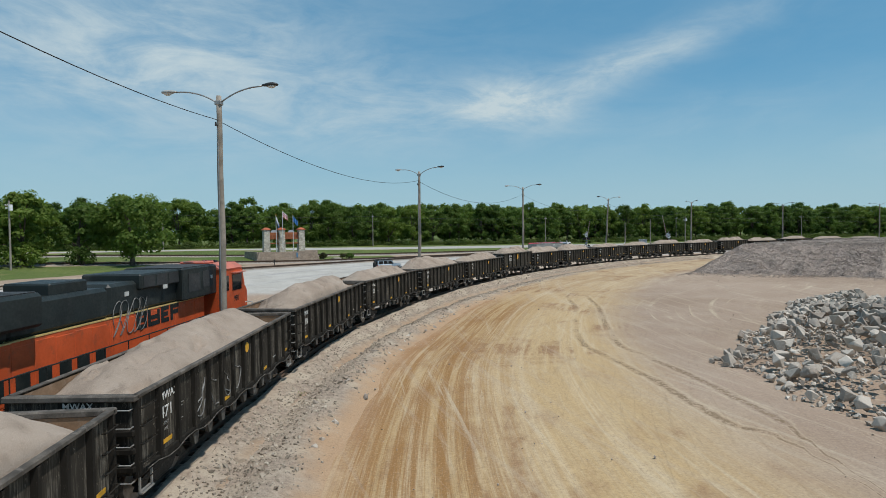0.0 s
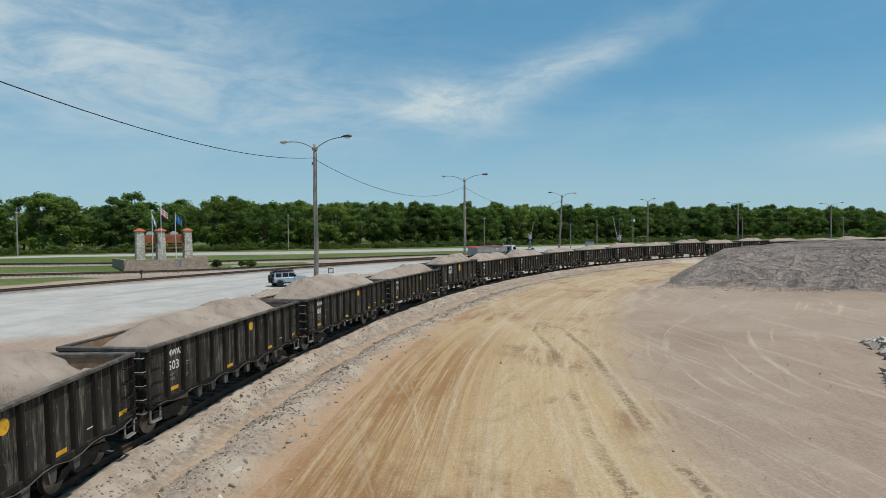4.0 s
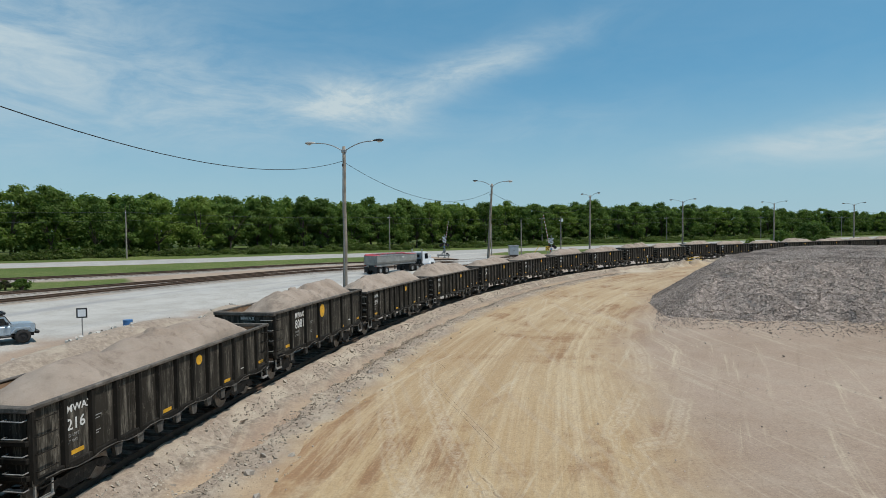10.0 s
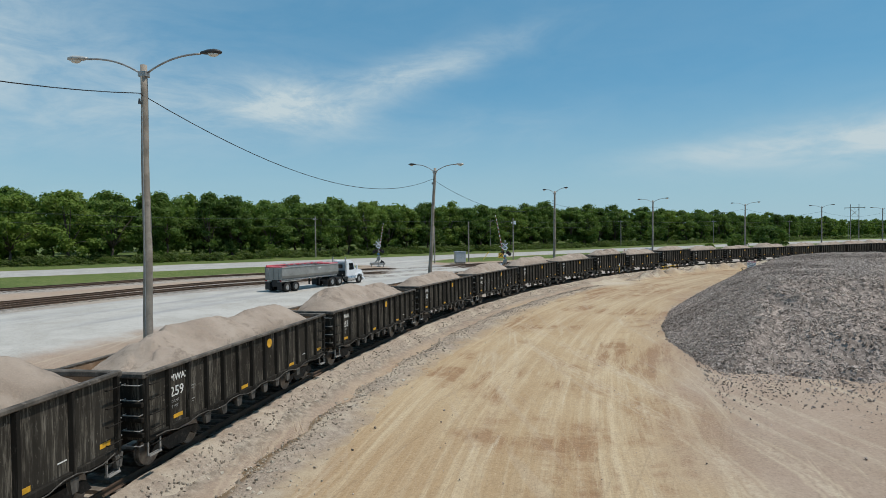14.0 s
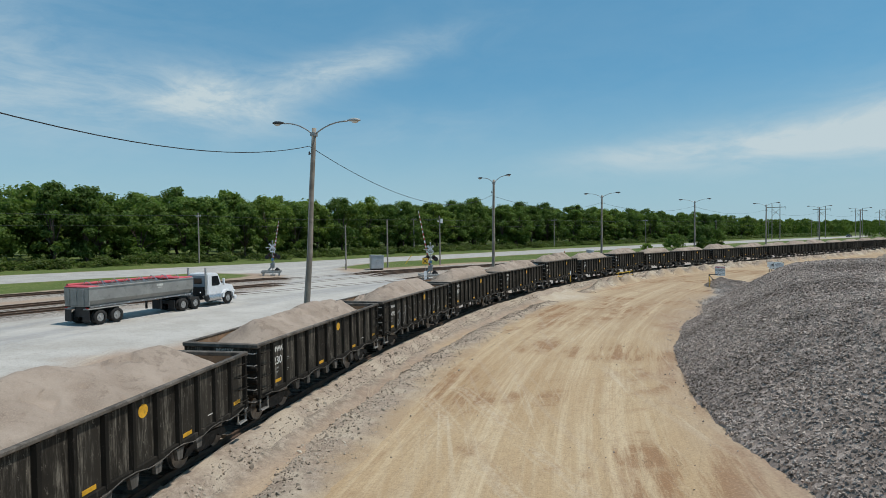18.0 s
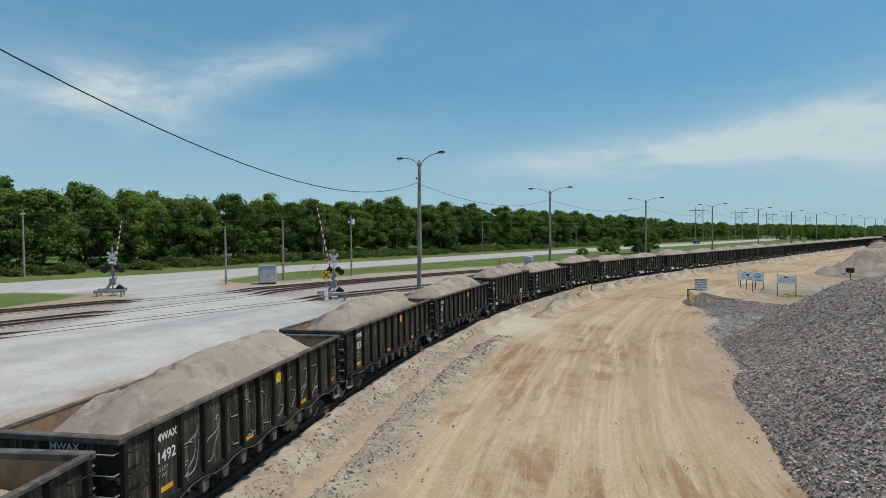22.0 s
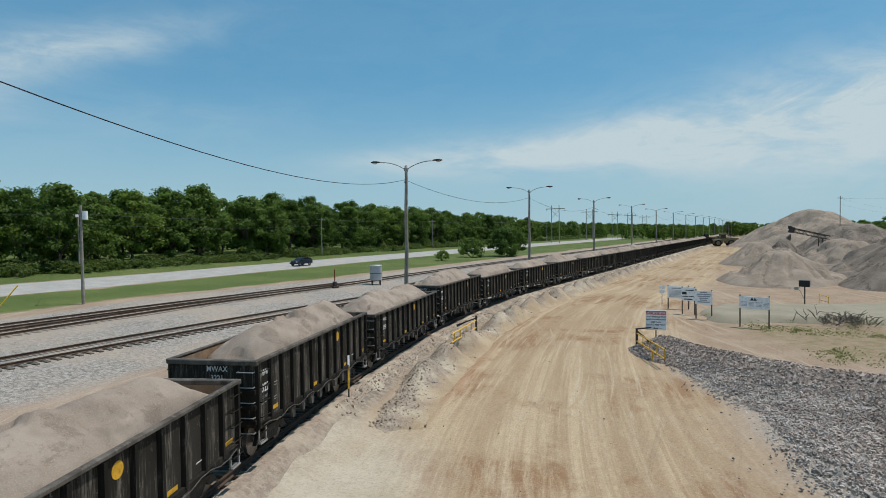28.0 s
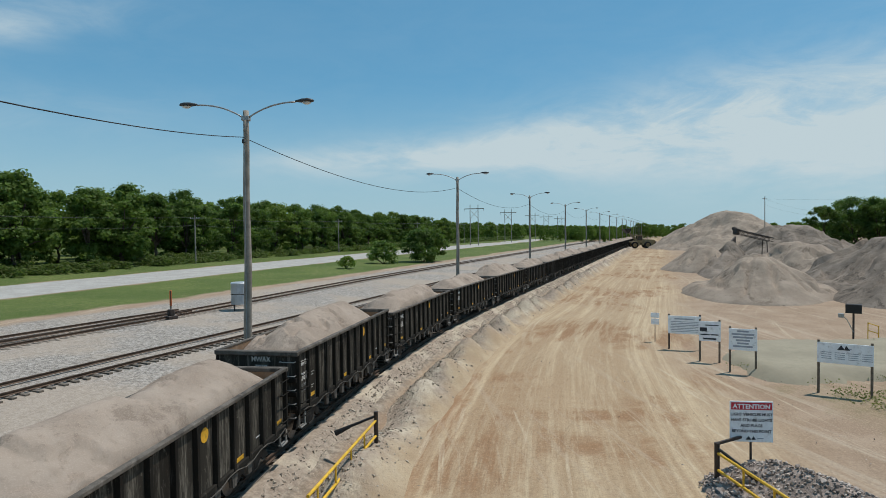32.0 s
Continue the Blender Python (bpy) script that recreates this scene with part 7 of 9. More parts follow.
        part("walkway_edge", bx((-10.8, min(sy * 1.5, sy * 1.52), 1.30), (10.2, max(sy * 1.5, sy * 1.52), 1.42)), M_LOCO_Y, t)
    for cx in (-6.6, 6.2):
        for sy in (-1, 1):
            part("bogie_frame", bx((cx - 2.4, sy * 1.1 - 0.1, 0.45), (cx + 2.4, sy * 1.1 + 0.1, 0.95), 0.08), M_WUNDER, t)
        for k in (-1.85, 0, 1.85):
            bm = bmesh.new()
            cyl_bm(bm, (cx + k, -0.8, 0.53), (cx + k, 0.8, 0.53), 0.1, n=8)
            for sy in (-1, 1):
                cyl_bm(bm, (cx + k, sy * 0.68, 0.53), (cx + k, sy * 0.82, 0.53), 0.53, n=24)
            part("wheelset", bm, M_STEEL, t)
    return t


build_loco()
build_track("railway_track", [Vector(line_at(s, LOCO_U)[:2]) for s in np.arange(-110, -40, 2.0)], 0.328, "rusty rails and ties under the locomotive", follow=False, dips=False)

# ---- road vehicles ----
M_TYRE = simple("tyre_rubber", (0.022, 0.021, 0.020), 0.85, 0, 0.25, 6.0, 0.1, (0.10, 0.09, 0.08))
M_ALLOY = simple("polished_alloy", (0.52, 0.52, 0.52), 0.3, 0.9, 0.12, 5.0, 0.02)
M_CABWHITE = simple("truck_white_paint", (0.72, 0.73, 0.74), 0.3, 0, 0.05, 2.0, 0.0, (0.55, 0.53, 0.50))
M_TRAILER = simple("trailer_aluminium", (0.31, 0.305, 0.285), 0.45, 0.3, 0.15, 0.8, 0.03, (0.15, 0.15, 0.14))
M_TARP = simple("tarp_red", (0.52, 0.085, 0.10), 0.6, 0, 0.15, 1.5, 0.05, (0.4, 0.12, 0.12))
# greyer than the white cab: shade on its back put into the colour
M_CABREAR_SHADE = simple("cab_rear_shade", (0.34, 0.36, 0.38), 0.45, 0, 0.1, 2.0, 0.0)
M_JEEP = simple("jeep_silver_blue", (0.40, 0.48, 0.55), 0.3, 0.35, 0.08, 2.0, 0.0)
M_NAVY = simple("car_navy_paint", (0.018, 0.026, 0.048), 0.28, 0.2, 0.1, 2.0, 0.0)
M_REDLENS = simple("tail_lamp_red", (0.35, 0.02, 0.02), 0.3, 0, 0.1, 4.0, 0.0)


def wheel(parent, x, y, r, w, rim=None, dual=False):
    """A road wheel: rounded tyre with a dished rim."""
    bm = bmesh.new()
    for dy in ((0.0,) if not dual else (-w * 0.55, w * 0.55)):
        rings = []
        prof = [(-w / 2, r * 0.60), (-w / 2, r * 0.92), (-w * 0.38, r), (w * 0.38, r), (w / 2, r * 0.92), (w / 2, r * 0.60)]
        for a in [k * math.tau / 24 for k in range(24)]:
            rings.append([bm.verts.new((x + q * math.cos(a), y + dy + p, r + q * math.sin(a))) for p, q in prof])
        for k in range(24):
            a, b = rings[k], rings[(k + 1) % 24]
            for j in range(len(prof) - 1):
                bm.faces.new((a[j], a[j + 1], b[j + 1], b[j]))
    bmesh.ops.recalc_face_normals(bm, faces=bm.faces)
    ob = part("wheel", bm, M_TYRE, parent, smooth=True)
    sy = 1 if y > 0 else -1
    bm = bmesh.new()
    yo = y + sy * w * (0.3 + (0.55 if dual else 0))
    cyl_bm(bm, (x, yo - sy * w * 0.35, r), (x, yo, r), r * 0.60, n=20)
    cyl_bm(bm, (x, yo, r), (x, yo + sy * 0.05, r), r * 0.22, r * 0.16, n=10)
    part("rim", bm, rim or M_ALLOY, ob)
    return ob


def build_truck_rig():
    """White day-cab tractor with a long tipping trailer; origin on the ground under the front axle, x forward."""
    fx, fy = 31.2, 141.2
    bxx, byy = 20.9, 132.2
    head = math.atan2(fy - byy, fx - bxx)
    z = gz(26, 137)
    right = Vector((math.sin(head), -math.cos(head)))
    org = Vector((fx, fy)) - right * 1.05
    M = Matrix.Translation((org.x, org.y, z + 0.02)) @ Matrix.Rotation(head, 4, "Z")
    t = thing("tractor_unit", "white day-cab road tractor parked on the pale gravel lot", "truck", M)
    bm = bmesh.new()
    prism_bm(bm, [(1.0, 0.55), (1.05, 1.25), (0.85, 1.62), (-0.55, 1.92), (-0.75, 1.92), (-0.75, 0.75), (-0.55, 0.75), (-0.55, 1.1), (0.55, 1.1), (0.62, 0.55)], -0.92, 0.92)
    bmesh.ops.bevel(bm, geom=bm.edges, offset=0.05, segments=2, affect="EDGES")
    part("bonnet", bm, M_CABWHITE, t, smooth=False)
    part("grille", bx((1.02, -0.55, 0.75), (1.09, 0.55, 1.4), 0.03), M_ALLOY, t)
    part("bumper", bx((0.85, -1.15, 0.32), (1.2, 1.15, 0.68), 0.08), M_CABWHITE, t)
    for sy in (-1, 1):
        bm = bmesh.new()
        prism_bm(bm, [(0.78, 0.62), (0.70, 1.05), (0.35, 1.28), (-0.35, 1.28), (-0.68, 1.0), (-0.75, 0.62), (-0.58, 0.62), (-0.5, 0.95), (-0.25, 1.13), (0.25, 1.13), (0.52, 0.95), (0.6, 0.62)], min(sy * 0.85, sy * 1.2), max(sy * 0.85, sy * 1.2))
        part("wing", bm, M_CABWHITE, t)
        part("headlamp", bx((0.72, min(sy * 0.8, sy * 1.12), 0.95), (0.98, max(sy * 0.8, sy * 1.12), 1.2), 0.05), M_LENS, t)
    bm = bmesh.new()
    prism_bm(bm, [(-0.72, 0.75), (-0.72, 1.9), (-1.12, 2.78), (-1.3, 2.88), (-2.35, 2.88), (-2.45, 2.78), (-2.45, 0.75)], -1.05, 1.05)
    bmesh.ops.bevel(bm, geom=bm.edges, offset=0.06, segments=2, affect="EDGES")
    cab = part("cab", bm, M_CABWHITE, t)
    for sy in (-1, 1):
        bm = bmesh.new()
        prism_bm(bm, [(-0.95, 1.85), (-1.2, 2.6), (-1.95, 2.6), (-1.95, 1.75), (-1.2, 1.75)], sy * 1.055 - 0.012, sy * 1.055 + 0.012)
        part("side_window", bm, M_GLASS, cab)
        part("mirror", bx((-0.75, min(sy * 1.15, sy * 1.35), 1.75), (-0.6, max(sy * 1.15, sy * 1.35), 2.35), 0.03), M_CABWHITE, cab)
        part("exhaust_stack", cy((-2.6, sy * 0.98, 0.9), (-2.6, sy * 0.98, 3.35), 0.085, n=10), M_ALLOY, t)
        part("tank", cy((-1.0, sy * 0.98, 0.72), (-2.5, sy * 0.98, 0.72), 0.32, n=16), M_ALLOY, t)
        part("step", bx((-1.6, min(sy * 0.95, sy * 1.22), 0.35), (-0.8, max(sy * 0.95, sy * 1.22), 0.45)), M_ALLOY, t)
        part("mudflap", bx((-6.35, min(sy * 0.5, sy * 1.2), 0.2), (-6.3, max(sy * 0.5, sy * 1.2), 0.95)), M_BLACK, t)
    tilt = Matrix.Translation((-0.93, 0, 2.32)) @ Matrix.Rotation(-0.43, 4, "Y")
    part("windscreen", box_bm(bmesh.new(), (-0.02, -0.92, -0.38), (0.03, 0.92, 0.38)), M_GLASS, cab, m=tilt)
    # panel that paints the shaded back of the white cab
    part("cab_rear", bx((-2.50, -0.98, 0.9), (-2.45, 0.98, 2.72), 0.02), M_CABREAR_SHADE, cab)
    part("rear_window", bx((-2.52, -0.45, 1.95), (-2.50, 0.45, 2.45), 0.005), M_GLASS, cab)
    part("radiator_rack", bx((-2.75, -0.8, 0.95), (-2.52, 0.4, 1.7), 0.02), M_BLACK, t)
    part("chassis", bx((-6.2, -0.45, 0.6), (0.6, 0.45, 0.9), 0.02), M_BLACK, t)
    part("fifth_wheel", bx((-5.3, -0.6, 0.9), (-4.0, 0.6, 1.1), 0.05), M_BLACK, t)
    for sy in (-1, 1):
        wheel(t, 0.0, sy * 1.02, 0.52, 0.28)
        for xx in (-4.0, -5.35):
            wheel(t, xx, sy * 0.93, 0.51, 0.26, dual=True)
    # trailer
    r = thing("tipping_trailer", "long grey aluminium tipping trailer with a rolled red tarpaulin", "trailer", M)
    x0, x1 = -13.9, -4.3
    bm = bmesh.new()
    prism_bm(bm, [(-1.22, 2.62), (-1.22, 1.75), (-0.85, 1.32), (0.85, 1.32), (1.22, 1.75), (1.22, 2.62), (1.12, 2.62), (1.12, 1.8), (0.8, 1.42), (-0.8, 1.42), (-1.12, 1.8), (-1.12, 2.62)], x0, x1, "X")
    tub = part("tub", bm, M_TRAILER, r)
    part("front_wall", bx((x1 - 0.08, -1.2, 1.4), (x1, 1.2, 2.62), 0.02), M_TRAILER, tub)
    part("tailgate", bx((x0, -1.2, 1.35), (x0 + 0.08, 1.2, 2.62), 0.02), M_TRAILER, tub)
    for k in (-0.7, 0.0, 0.7):
        part("tailgate_rib", bx((x0 - 0.06, k - 0.05, 1.4), (x0, k + 0.05, 2.57), 0.01), M_TRAILER, tub)
    for sy in (-1, 1):
        part("top_rail", bx((x0, min(sy * 1.12, sy * 1.27), 2.60), (x1, max(sy * 1.12, sy * 1.27), 2.70), 0.02), M_TRAILER, r)
        part("side_rail", bx((x0 + 0.3, min(sy * 0.86, sy * 0.98), 1.22), (x1, max(sy * 0.86, sy * 0.98), 1.36), 0.01), M_ALLOY, r)
        for k in range(9):
            part("marker_lamp", bx((x0 + 1.0 + k * 1.2, min(sy * 0.98, sy * 1.0), 1.26), (x0 + 1.12 + k * 1.2, max(sy * 0.98, sy * 1.0), 1.33)), M_SIGN, r)
        part("fender", bx((x0 - 0.05, min(sy * 0.6, sy * 1.22), 1.10), (x0 + 3.1, max(sy * 0.6, sy * 1.22), 1.18), 0.03), M_TRAILER, r)
        part("mudflap", bx((x0 - 0.02, min(sy * 0.55, sy * 1.2), 0.25), (x0 + 0.02, max(sy * 0.55, sy * 1.2), 1.1)), M_BLACK, r)
        for xx in (-11.65, -13.0):
            wheel(r, xx, sy * 0.93, 0.51, 0.26, dual=True)
        part("tail_lamp", bx((x0 - 0.03, min(sy * 0.9, sy * 1.15), 1.15), (x0, max(sy * 0.9, sy * 1.15), 1.28)), M_REDLENS, r)
        part("landing_leg", bx((-7.4, min(sy * 0.7, sy * 0.82), 0.35), (-7.25, max(sy * 0.7, sy * 0.82), 1.3), 0.01), M_BLACK, r)
    part("tarp_end", bx((x1 - 1.5, -1.2, 2.66), (x1, 1.2, 2.78), 0.05), M_TARP, r)
    part("tarp_roll", cy((x0 + 0.2, 1.18, 2.78), (x1 - 0.1, 1.18, 2.78), 0.11, n=10), M_TARP, r)
    part("tarp_end", bx((x0, -1.2, 2.66), (x0 + 0.9, 1.2, 2.75), 0.04), M_TARP, r)
    for k in range(7):
        xx = x0 + 1.3 + k * 1.15
        part("tarp_bow", tube_bm(bmesh.new(), [(xx, -1.16, 2.68), (xx + 0.08, -0.8, 3.02), (xx + 0.1, 0, 2.62), (xx + 0.08, 0.8, 3.02), (xx, 1.16, 2.68)], 0.025, 6), M_ALLOY, r)
    part("emblem_bar", bx((-8.1, -1.232, 2.28), (-7.5, -1.222, 2.44)), M_HANDRAIL, r)
    part("emblem_bar", bx((-8.0, -1.232, 2.14), (-7.6, -1.222, 2.20)), M_HANDRAIL, r)
    part("axle_frame", bx((x0 + 0.2, -0.5, 0.55), (-10.9, 0.5, 1.3), 0.03), M_BLACK, r)


build_truck_rig()


def build_jeep():
    x, y = -8.35, 87.9
    head = math.radians(30)
    t = thing("offroad_car", "silver-blue boxy off-road car with black roof rack", "car", Matrix.Translation((x, y, gz(x, y) - 0.02)) @ Matrix.Rotation(head, 4, "Z") @ Matrix.Scale(0.94, 4))
    part("lower_body", bx((-2.0, -0.85, 0.55), (0.75, 0.85, 1.12), 0.05), M_JEEP, t)
    bm = bmesh.new()
    prism_bm(bm, [(0.7, 0.6), (2.0, 0.6), (2.05, 1.05), (1.95, 1.18), (0.72, 1.25)], -0.62, 0.62)
    part("bonnet", bm, M_JEEP, t)
    bm = bmesh.new()
    prism_bm(bm, [(-1.98, 1.12), (0.82, 1.12), (0.45, 1.74), (-1.9, 1.76)], -0.78, 0.78)
    cab = part("cabin", bm, M_JEEP, t)
    part("hard_top", bx((-1.95, -0.79, 1.70), (0.48, 0.79, 1.80), 0.04), M_BLACK, t)
    rack = part("roof_rack", bx((-1.9, -0.72, 1.86), (0.5, 0.72, 1.90), 0.01), M_BLACK, t)
    for k in range(5):
        part("rack_bar", bx((-1.8 + k * 0.52, -0.75, 1.90), (-1.72 + k * 0.52, 0.75, 1.96)), M_BLACK, rack)
    part("light_bar", bx((0.42, -0.6, 1.88), (0.55, 0.6, 1.99), 0.02), M_BLACK, t)
    for sy in (-1, 1):
        for xa, xb in ((-1.75, -1.1), (-0.95, -0.3), (-0.18, 0.42)):
            bm = bmesh.new()
            k = 0.22 if xb > 0.3 else 0.0
            prism_bm(bm, [(xa, 1.2), (xb + k * 0.9, 1.2), (xb - 0.02, 1.64), (xa, 1.66)], sy * 0.785 - 0.012, sy * 0.785 + 0.012)
            part("side_window", bm, M_GLASS, cab)
        for xx in (-1.3, 1.35):
            bm = bmesh.new()
            prism_bm(bm, [(xx - 0.58, 0.72), (xx - 0.42, 1.0), (xx + 0.42, 1.0), (xx + 0.58, 0.72), (xx + 0.5, 0.72), (xx + 0.36, 0.92), (xx - 0.36, 0.92), (xx - 0.5, 0.72)], min(sy * 0.7, sy * 0.94), max(sy * 0.7, sy * 0.94))
            part("wheel_arch", bm, M_JEEP, t)
            wheel(t, xx, sy * 0.8, 0.42, 0.28, M_BLACK)
        part("door_handle", bx((-0.35, min(sy * 0.85, sy * 0.88), 1.0), (-0.22, max(sy * 0.85, sy * 0.88), 1.04)), M_BLACK, t)
        part("mirror", bx((0.5, min(sy * 0.85, sy * 1.02), 1.2), (0.62, max(sy * 0.85, sy * 1.02), 1.4), 0.02), M_BLACK, t)
        part("tail_lamp", bx((-2.04, min(sy * 0.66, sy * 0.84), 0.85), (-1.98, max(sy * 0.66, sy * 0.84), 1.1)), M_REDLENS, t)
        part("rock_slider", bx((-0.75, min(sy * 0.8, sy * 0.92), 0.45), (0.8, max(sy * 0.8, sy * 0.92), 0.55), 0.02), M_BLACK, t)
    part("rear_window", bx((-1.99, -0.6, 1.2), (-1.93, 0.6, 1.65), 0.01), M_GLASS, cab)
    tilt = Matrix.Translation((0.66, 0, 1.45)) @ Matrix.Rotation(-0.53, 4, "Y")
    part("windscreen", box_bm(bmesh.new(), (-0.02, -0.68, -0.26), (0.02, 0.68, 0.26)), M_GLASS, cab, m=tilt)
    bm = bmesh.new()
    cyl_bm(bm, (-2.0, 0.05, 1.08), (-2.28, 0.05, 1.08), 0.42, n=22)
    part("spare_wheel", bm, M_TYRE, t)
    part("front_bumper", bx((2.0, -0.75, 0.5), (2.25, 0.75, 0.7), 0.04), M_BLACK, t)
    part("rear_bumper", bx((-2.15, -0.75, 0.5), (-1.98, 0.75, 0.68), 0.04), M_BLACK, t)
    part("grille", bx((2.02, -0.55, 0.72), (2.07, 0.55, 1.1), 0.01), M_BLACK, t)
    part("chassis", bx((-1.9, -0.5, 0.38), (2.0, 0.5, 0.56), 0.02), M_BLACK, t)


build_jeep()


def build_car():
    """Dark blue saloon on the highway; origin on the ground, x forward."""
    t = thing("car", "dark blue compact car driving on the highway", "car")
    bm = bmesh.new()
    prism_bm(bm, [(-2.2, 0.35), (2.15, 0.35), (2.2, 0.65), (2.0, 0.86), (0.95, 1.0), (0.25, 1.46), (-0.9, 1.52), (-1.75, 1.32), (-2.2, 1.0), (-2.25, 0.6)], -0.88, 0.88)
    bmesh.ops.bevel(bm, geom=bm.edges, offset=0.06, segments=2, affect="EDGES")
    b = part("body", bm, M_NAVY, t)
    for sy in (-1, 1):
        bm = bmesh.new()
        prism_bm(bm, [(0.75, 1.0), (0.2, 1.38), (-0.35, 1.42), (-0.35, 1.0)], sy * 0.885 - 0.012, sy * 0.885 + 0.012)
        part("side_window", bm, M_GLASS, b)
        bm = bmesh.new()
        prism_bm(bm, [(-0.45, 1.0), (-0.45, 1.42), (-0.9, 1.42), (-1.6, 1.22), (-1.6, 1.02)], sy * 0.885 - 0.012, sy * 0.885 + 0.012)
        part("side_window", bm, M_GLASS, b)
        part("headlamp", bx((1.95, min(sy * 0.55, sy * 0.85), 0.65), (2.2, max(sy * 0.55, sy * 0.85), 0.8), 0.03), M_LENS, b)
        part("tail_lamp", bx((-2.25, min(sy * 0.55, sy * 0.85), 0.8), (-2.1, max(sy * 0.55, sy * 0.85), 0.98), 0.02), M_REDLENS, b)
        for xx in (-1.35, 1.35):
            wheel(t, xx, sy * 0.8, 0.34, 0.22)
    tilt = Matrix.Translation((0.58, 0, 1.25)) @ Matrix.Rotation(-0.98, 4, "Y")
    part("windscreen", box_bm(bmesh.new(), (-0.02, -0.72, -0.36), (0.035, 0.72, 0.36)), M_GLASS, b, m=tilt)
    return t


HIGHWAY_CAR = build_car()

# ---- level crossing ----
M_WHITEPAINT = simple("reflective_white", (0.80, 0.81, 0.82), 0.45, 0, 0.06, 3.0, 0.0, (0.6, 0.58, 0.55))
M_REDPAINT = simple("gate_arm_red", (0.46, 0.06, 0.05), 0.5, 0, 0.12, 3.0, 0.0)
M_BLUEBOX = simple("signal_blue_plate", (0.10, 0.22, 0.36), 0.5, 0, 0.1, 3.0, 0.0)
M_RUSTRED = simple("terracotta_red", (0.40, 0.115, 0.055), 0.8, 0, 0.18, 1.5, 0.1, (0.28, 0.09, 0.05))
M_TIMBER = simple("weathered_pole_wood", (0.30, 0.265, 0.225), 0.9, 0, 0.22, 2.0, 0.3, (0.17, 0.145, 0.12))
M_CABINET = simple("cabinet_aluminium", (0.46, 0.475, 0.49), 0.4, 0.35, 0.12, 1.2, 0.02, (0.36, 0.35, 0.33))
M_ORANGE = simple("target_orange", (0.55, 0.13, 0.03), 0.5, 0, 0.12, 3.0, 0.0)
M_BLUEDRUM = simple("blue_plastic_drum", (0.05, 0.16, 0.36), 0.45, 0, 0.15, 3.0, 0.0)
M_LENSRED = Mat("unlit_red_lens", 0.2, 0, 0.5).color((0.05, 0.008, 0.008)).m


def crossing_signal(x, y, face, lean, label, arm_len):
    """Crossing mast with crossbuck, lamp pairs, gate mechanism and raised arm; local -y looks at the road user."""
    t = thing("crossing_signal", label, "signal", face_pose(x, y, gz(x, y), face), group="level crossing signals")
    part("base", bx((-0.35, -0.35, -0.2), (0.35, 0.35, 0.25), 0.04), M_GALV, t)
    mast = part("mast", cy((0, 0, 0.2), (0, 0, 4.85), 0.065, n=12), M_GALV, t)
    part("finial", cy((0, 0, 4.85), (0, 0, 5.0), 0.1, 0.05, n=12), M_GALV, mast)
    part("bell", cy((0, -0.02, 5.0), (0, -0.02, 5.12), 0.11, 0.02, n=12), M_GALV, mast)
    for sgn in (-1, 1):
        b = part("crossbuck_blade", bx((-0.62, -0.012, -0.115), (0.62, 0.012, 0.115), 0.004), M_WHITEPAINT, t, m=Matrix.Translation((0, -0.09 - 0.014 * sgn, 4.15)) @ Matrix.Rotation(sgn * math.radians(48), 4, "Y"))
        for k in range(5):
            part("print_bar", bx((-0.52 + k * 0.22, -0.016, -0.05), (-0.38 + k * 0.22, -0.0125, 0.05)), M_BLACK, b)
    part("track_count_sign", bx((-0.3, -0.10, 3.42), (0.3, -0.085, 3.62)), M_WHITEPAINT, t)
    part("lamp_bar", bx((-0.75, -0.05, 2.92), (0.75, 0.03, 3.0), 0.01), M_GALV, t)
    for sy, sx in ((-1, -1), (-1, 1), (1, -1), (1, 1)):
        cx, cz = sx * (0.42 if sy < 0 else 0.78), 3.0 if sy < 0 else 2.72
        lamp = part("lamp_head", cy((cx, sy * 0.10, cz), (cx, sy * 0.16, cz), 0.31, n=20), M_BLACK, t)
        part("hood", cy((cx, sy * 0.16, cz + 0.02), (cx, sy * 0.42, cz - 0.02), 0.17, 0.19, n=14), M_BLACK, lamp)
        part("lens", cy((cx, sy * 0.165, cz), (cx, sy * 0.43, cz - 0.02), 0.12, n=14), M_LENSRED, lamp)
    part("number_plate", bx((-0.2, -0.085, 2.2), (0.2, -0.07, 2.55)), M_BLUEBOX, t)
    part("gate_motor", bx((-0.32, -0.1, 1.15), (0.28, 0.42, 1.85), 0.06), M_GALV, t)
    for sy in (-0.16, 0.48):
        part("counterweight_arm", bx((-1.0, sy - 0.03, -0.10), (0.5, sy + 0.03, 0.12), 0.03), M_GALV, t, m=Matrix.Translation((0.0, 0, 1.55)) @ Matrix.Rotation(radians(-52), 4, "Y"))
        part("counterweight", bx((-0.28, sy - 0.08, -0.3), (0.28, sy + 0.08, 0.3), 0.04), M_BLACK, t, m=Matrix.Translation((0.62, 0, 0.82)) @ Matrix.Rotation(radians(-52), 4, "Y"))
    arm = part("gate_arm", bx((-0.02, 0.14, 0.0), (0.02, 0.2, 0.05)), M_GALV, t, m=Matrix.Translation((-0.05, 0, 1.6)) @ Matrix.Rotation(lean, 4, "Y"))
    n = 22
    for k in range(n):
        w = 0.085 - 0.045 * k / n
        a, b = 0.3 + k * (arm_len - 0.3) / n, 0.3 + (k + 1) * (arm_len - 0.3) / n
        part("arm_band", bx((-w, 0.15, a), (w, 0.18, b)), M_WHITEPAINT if k % 2 else M_REDPAINT, arm)
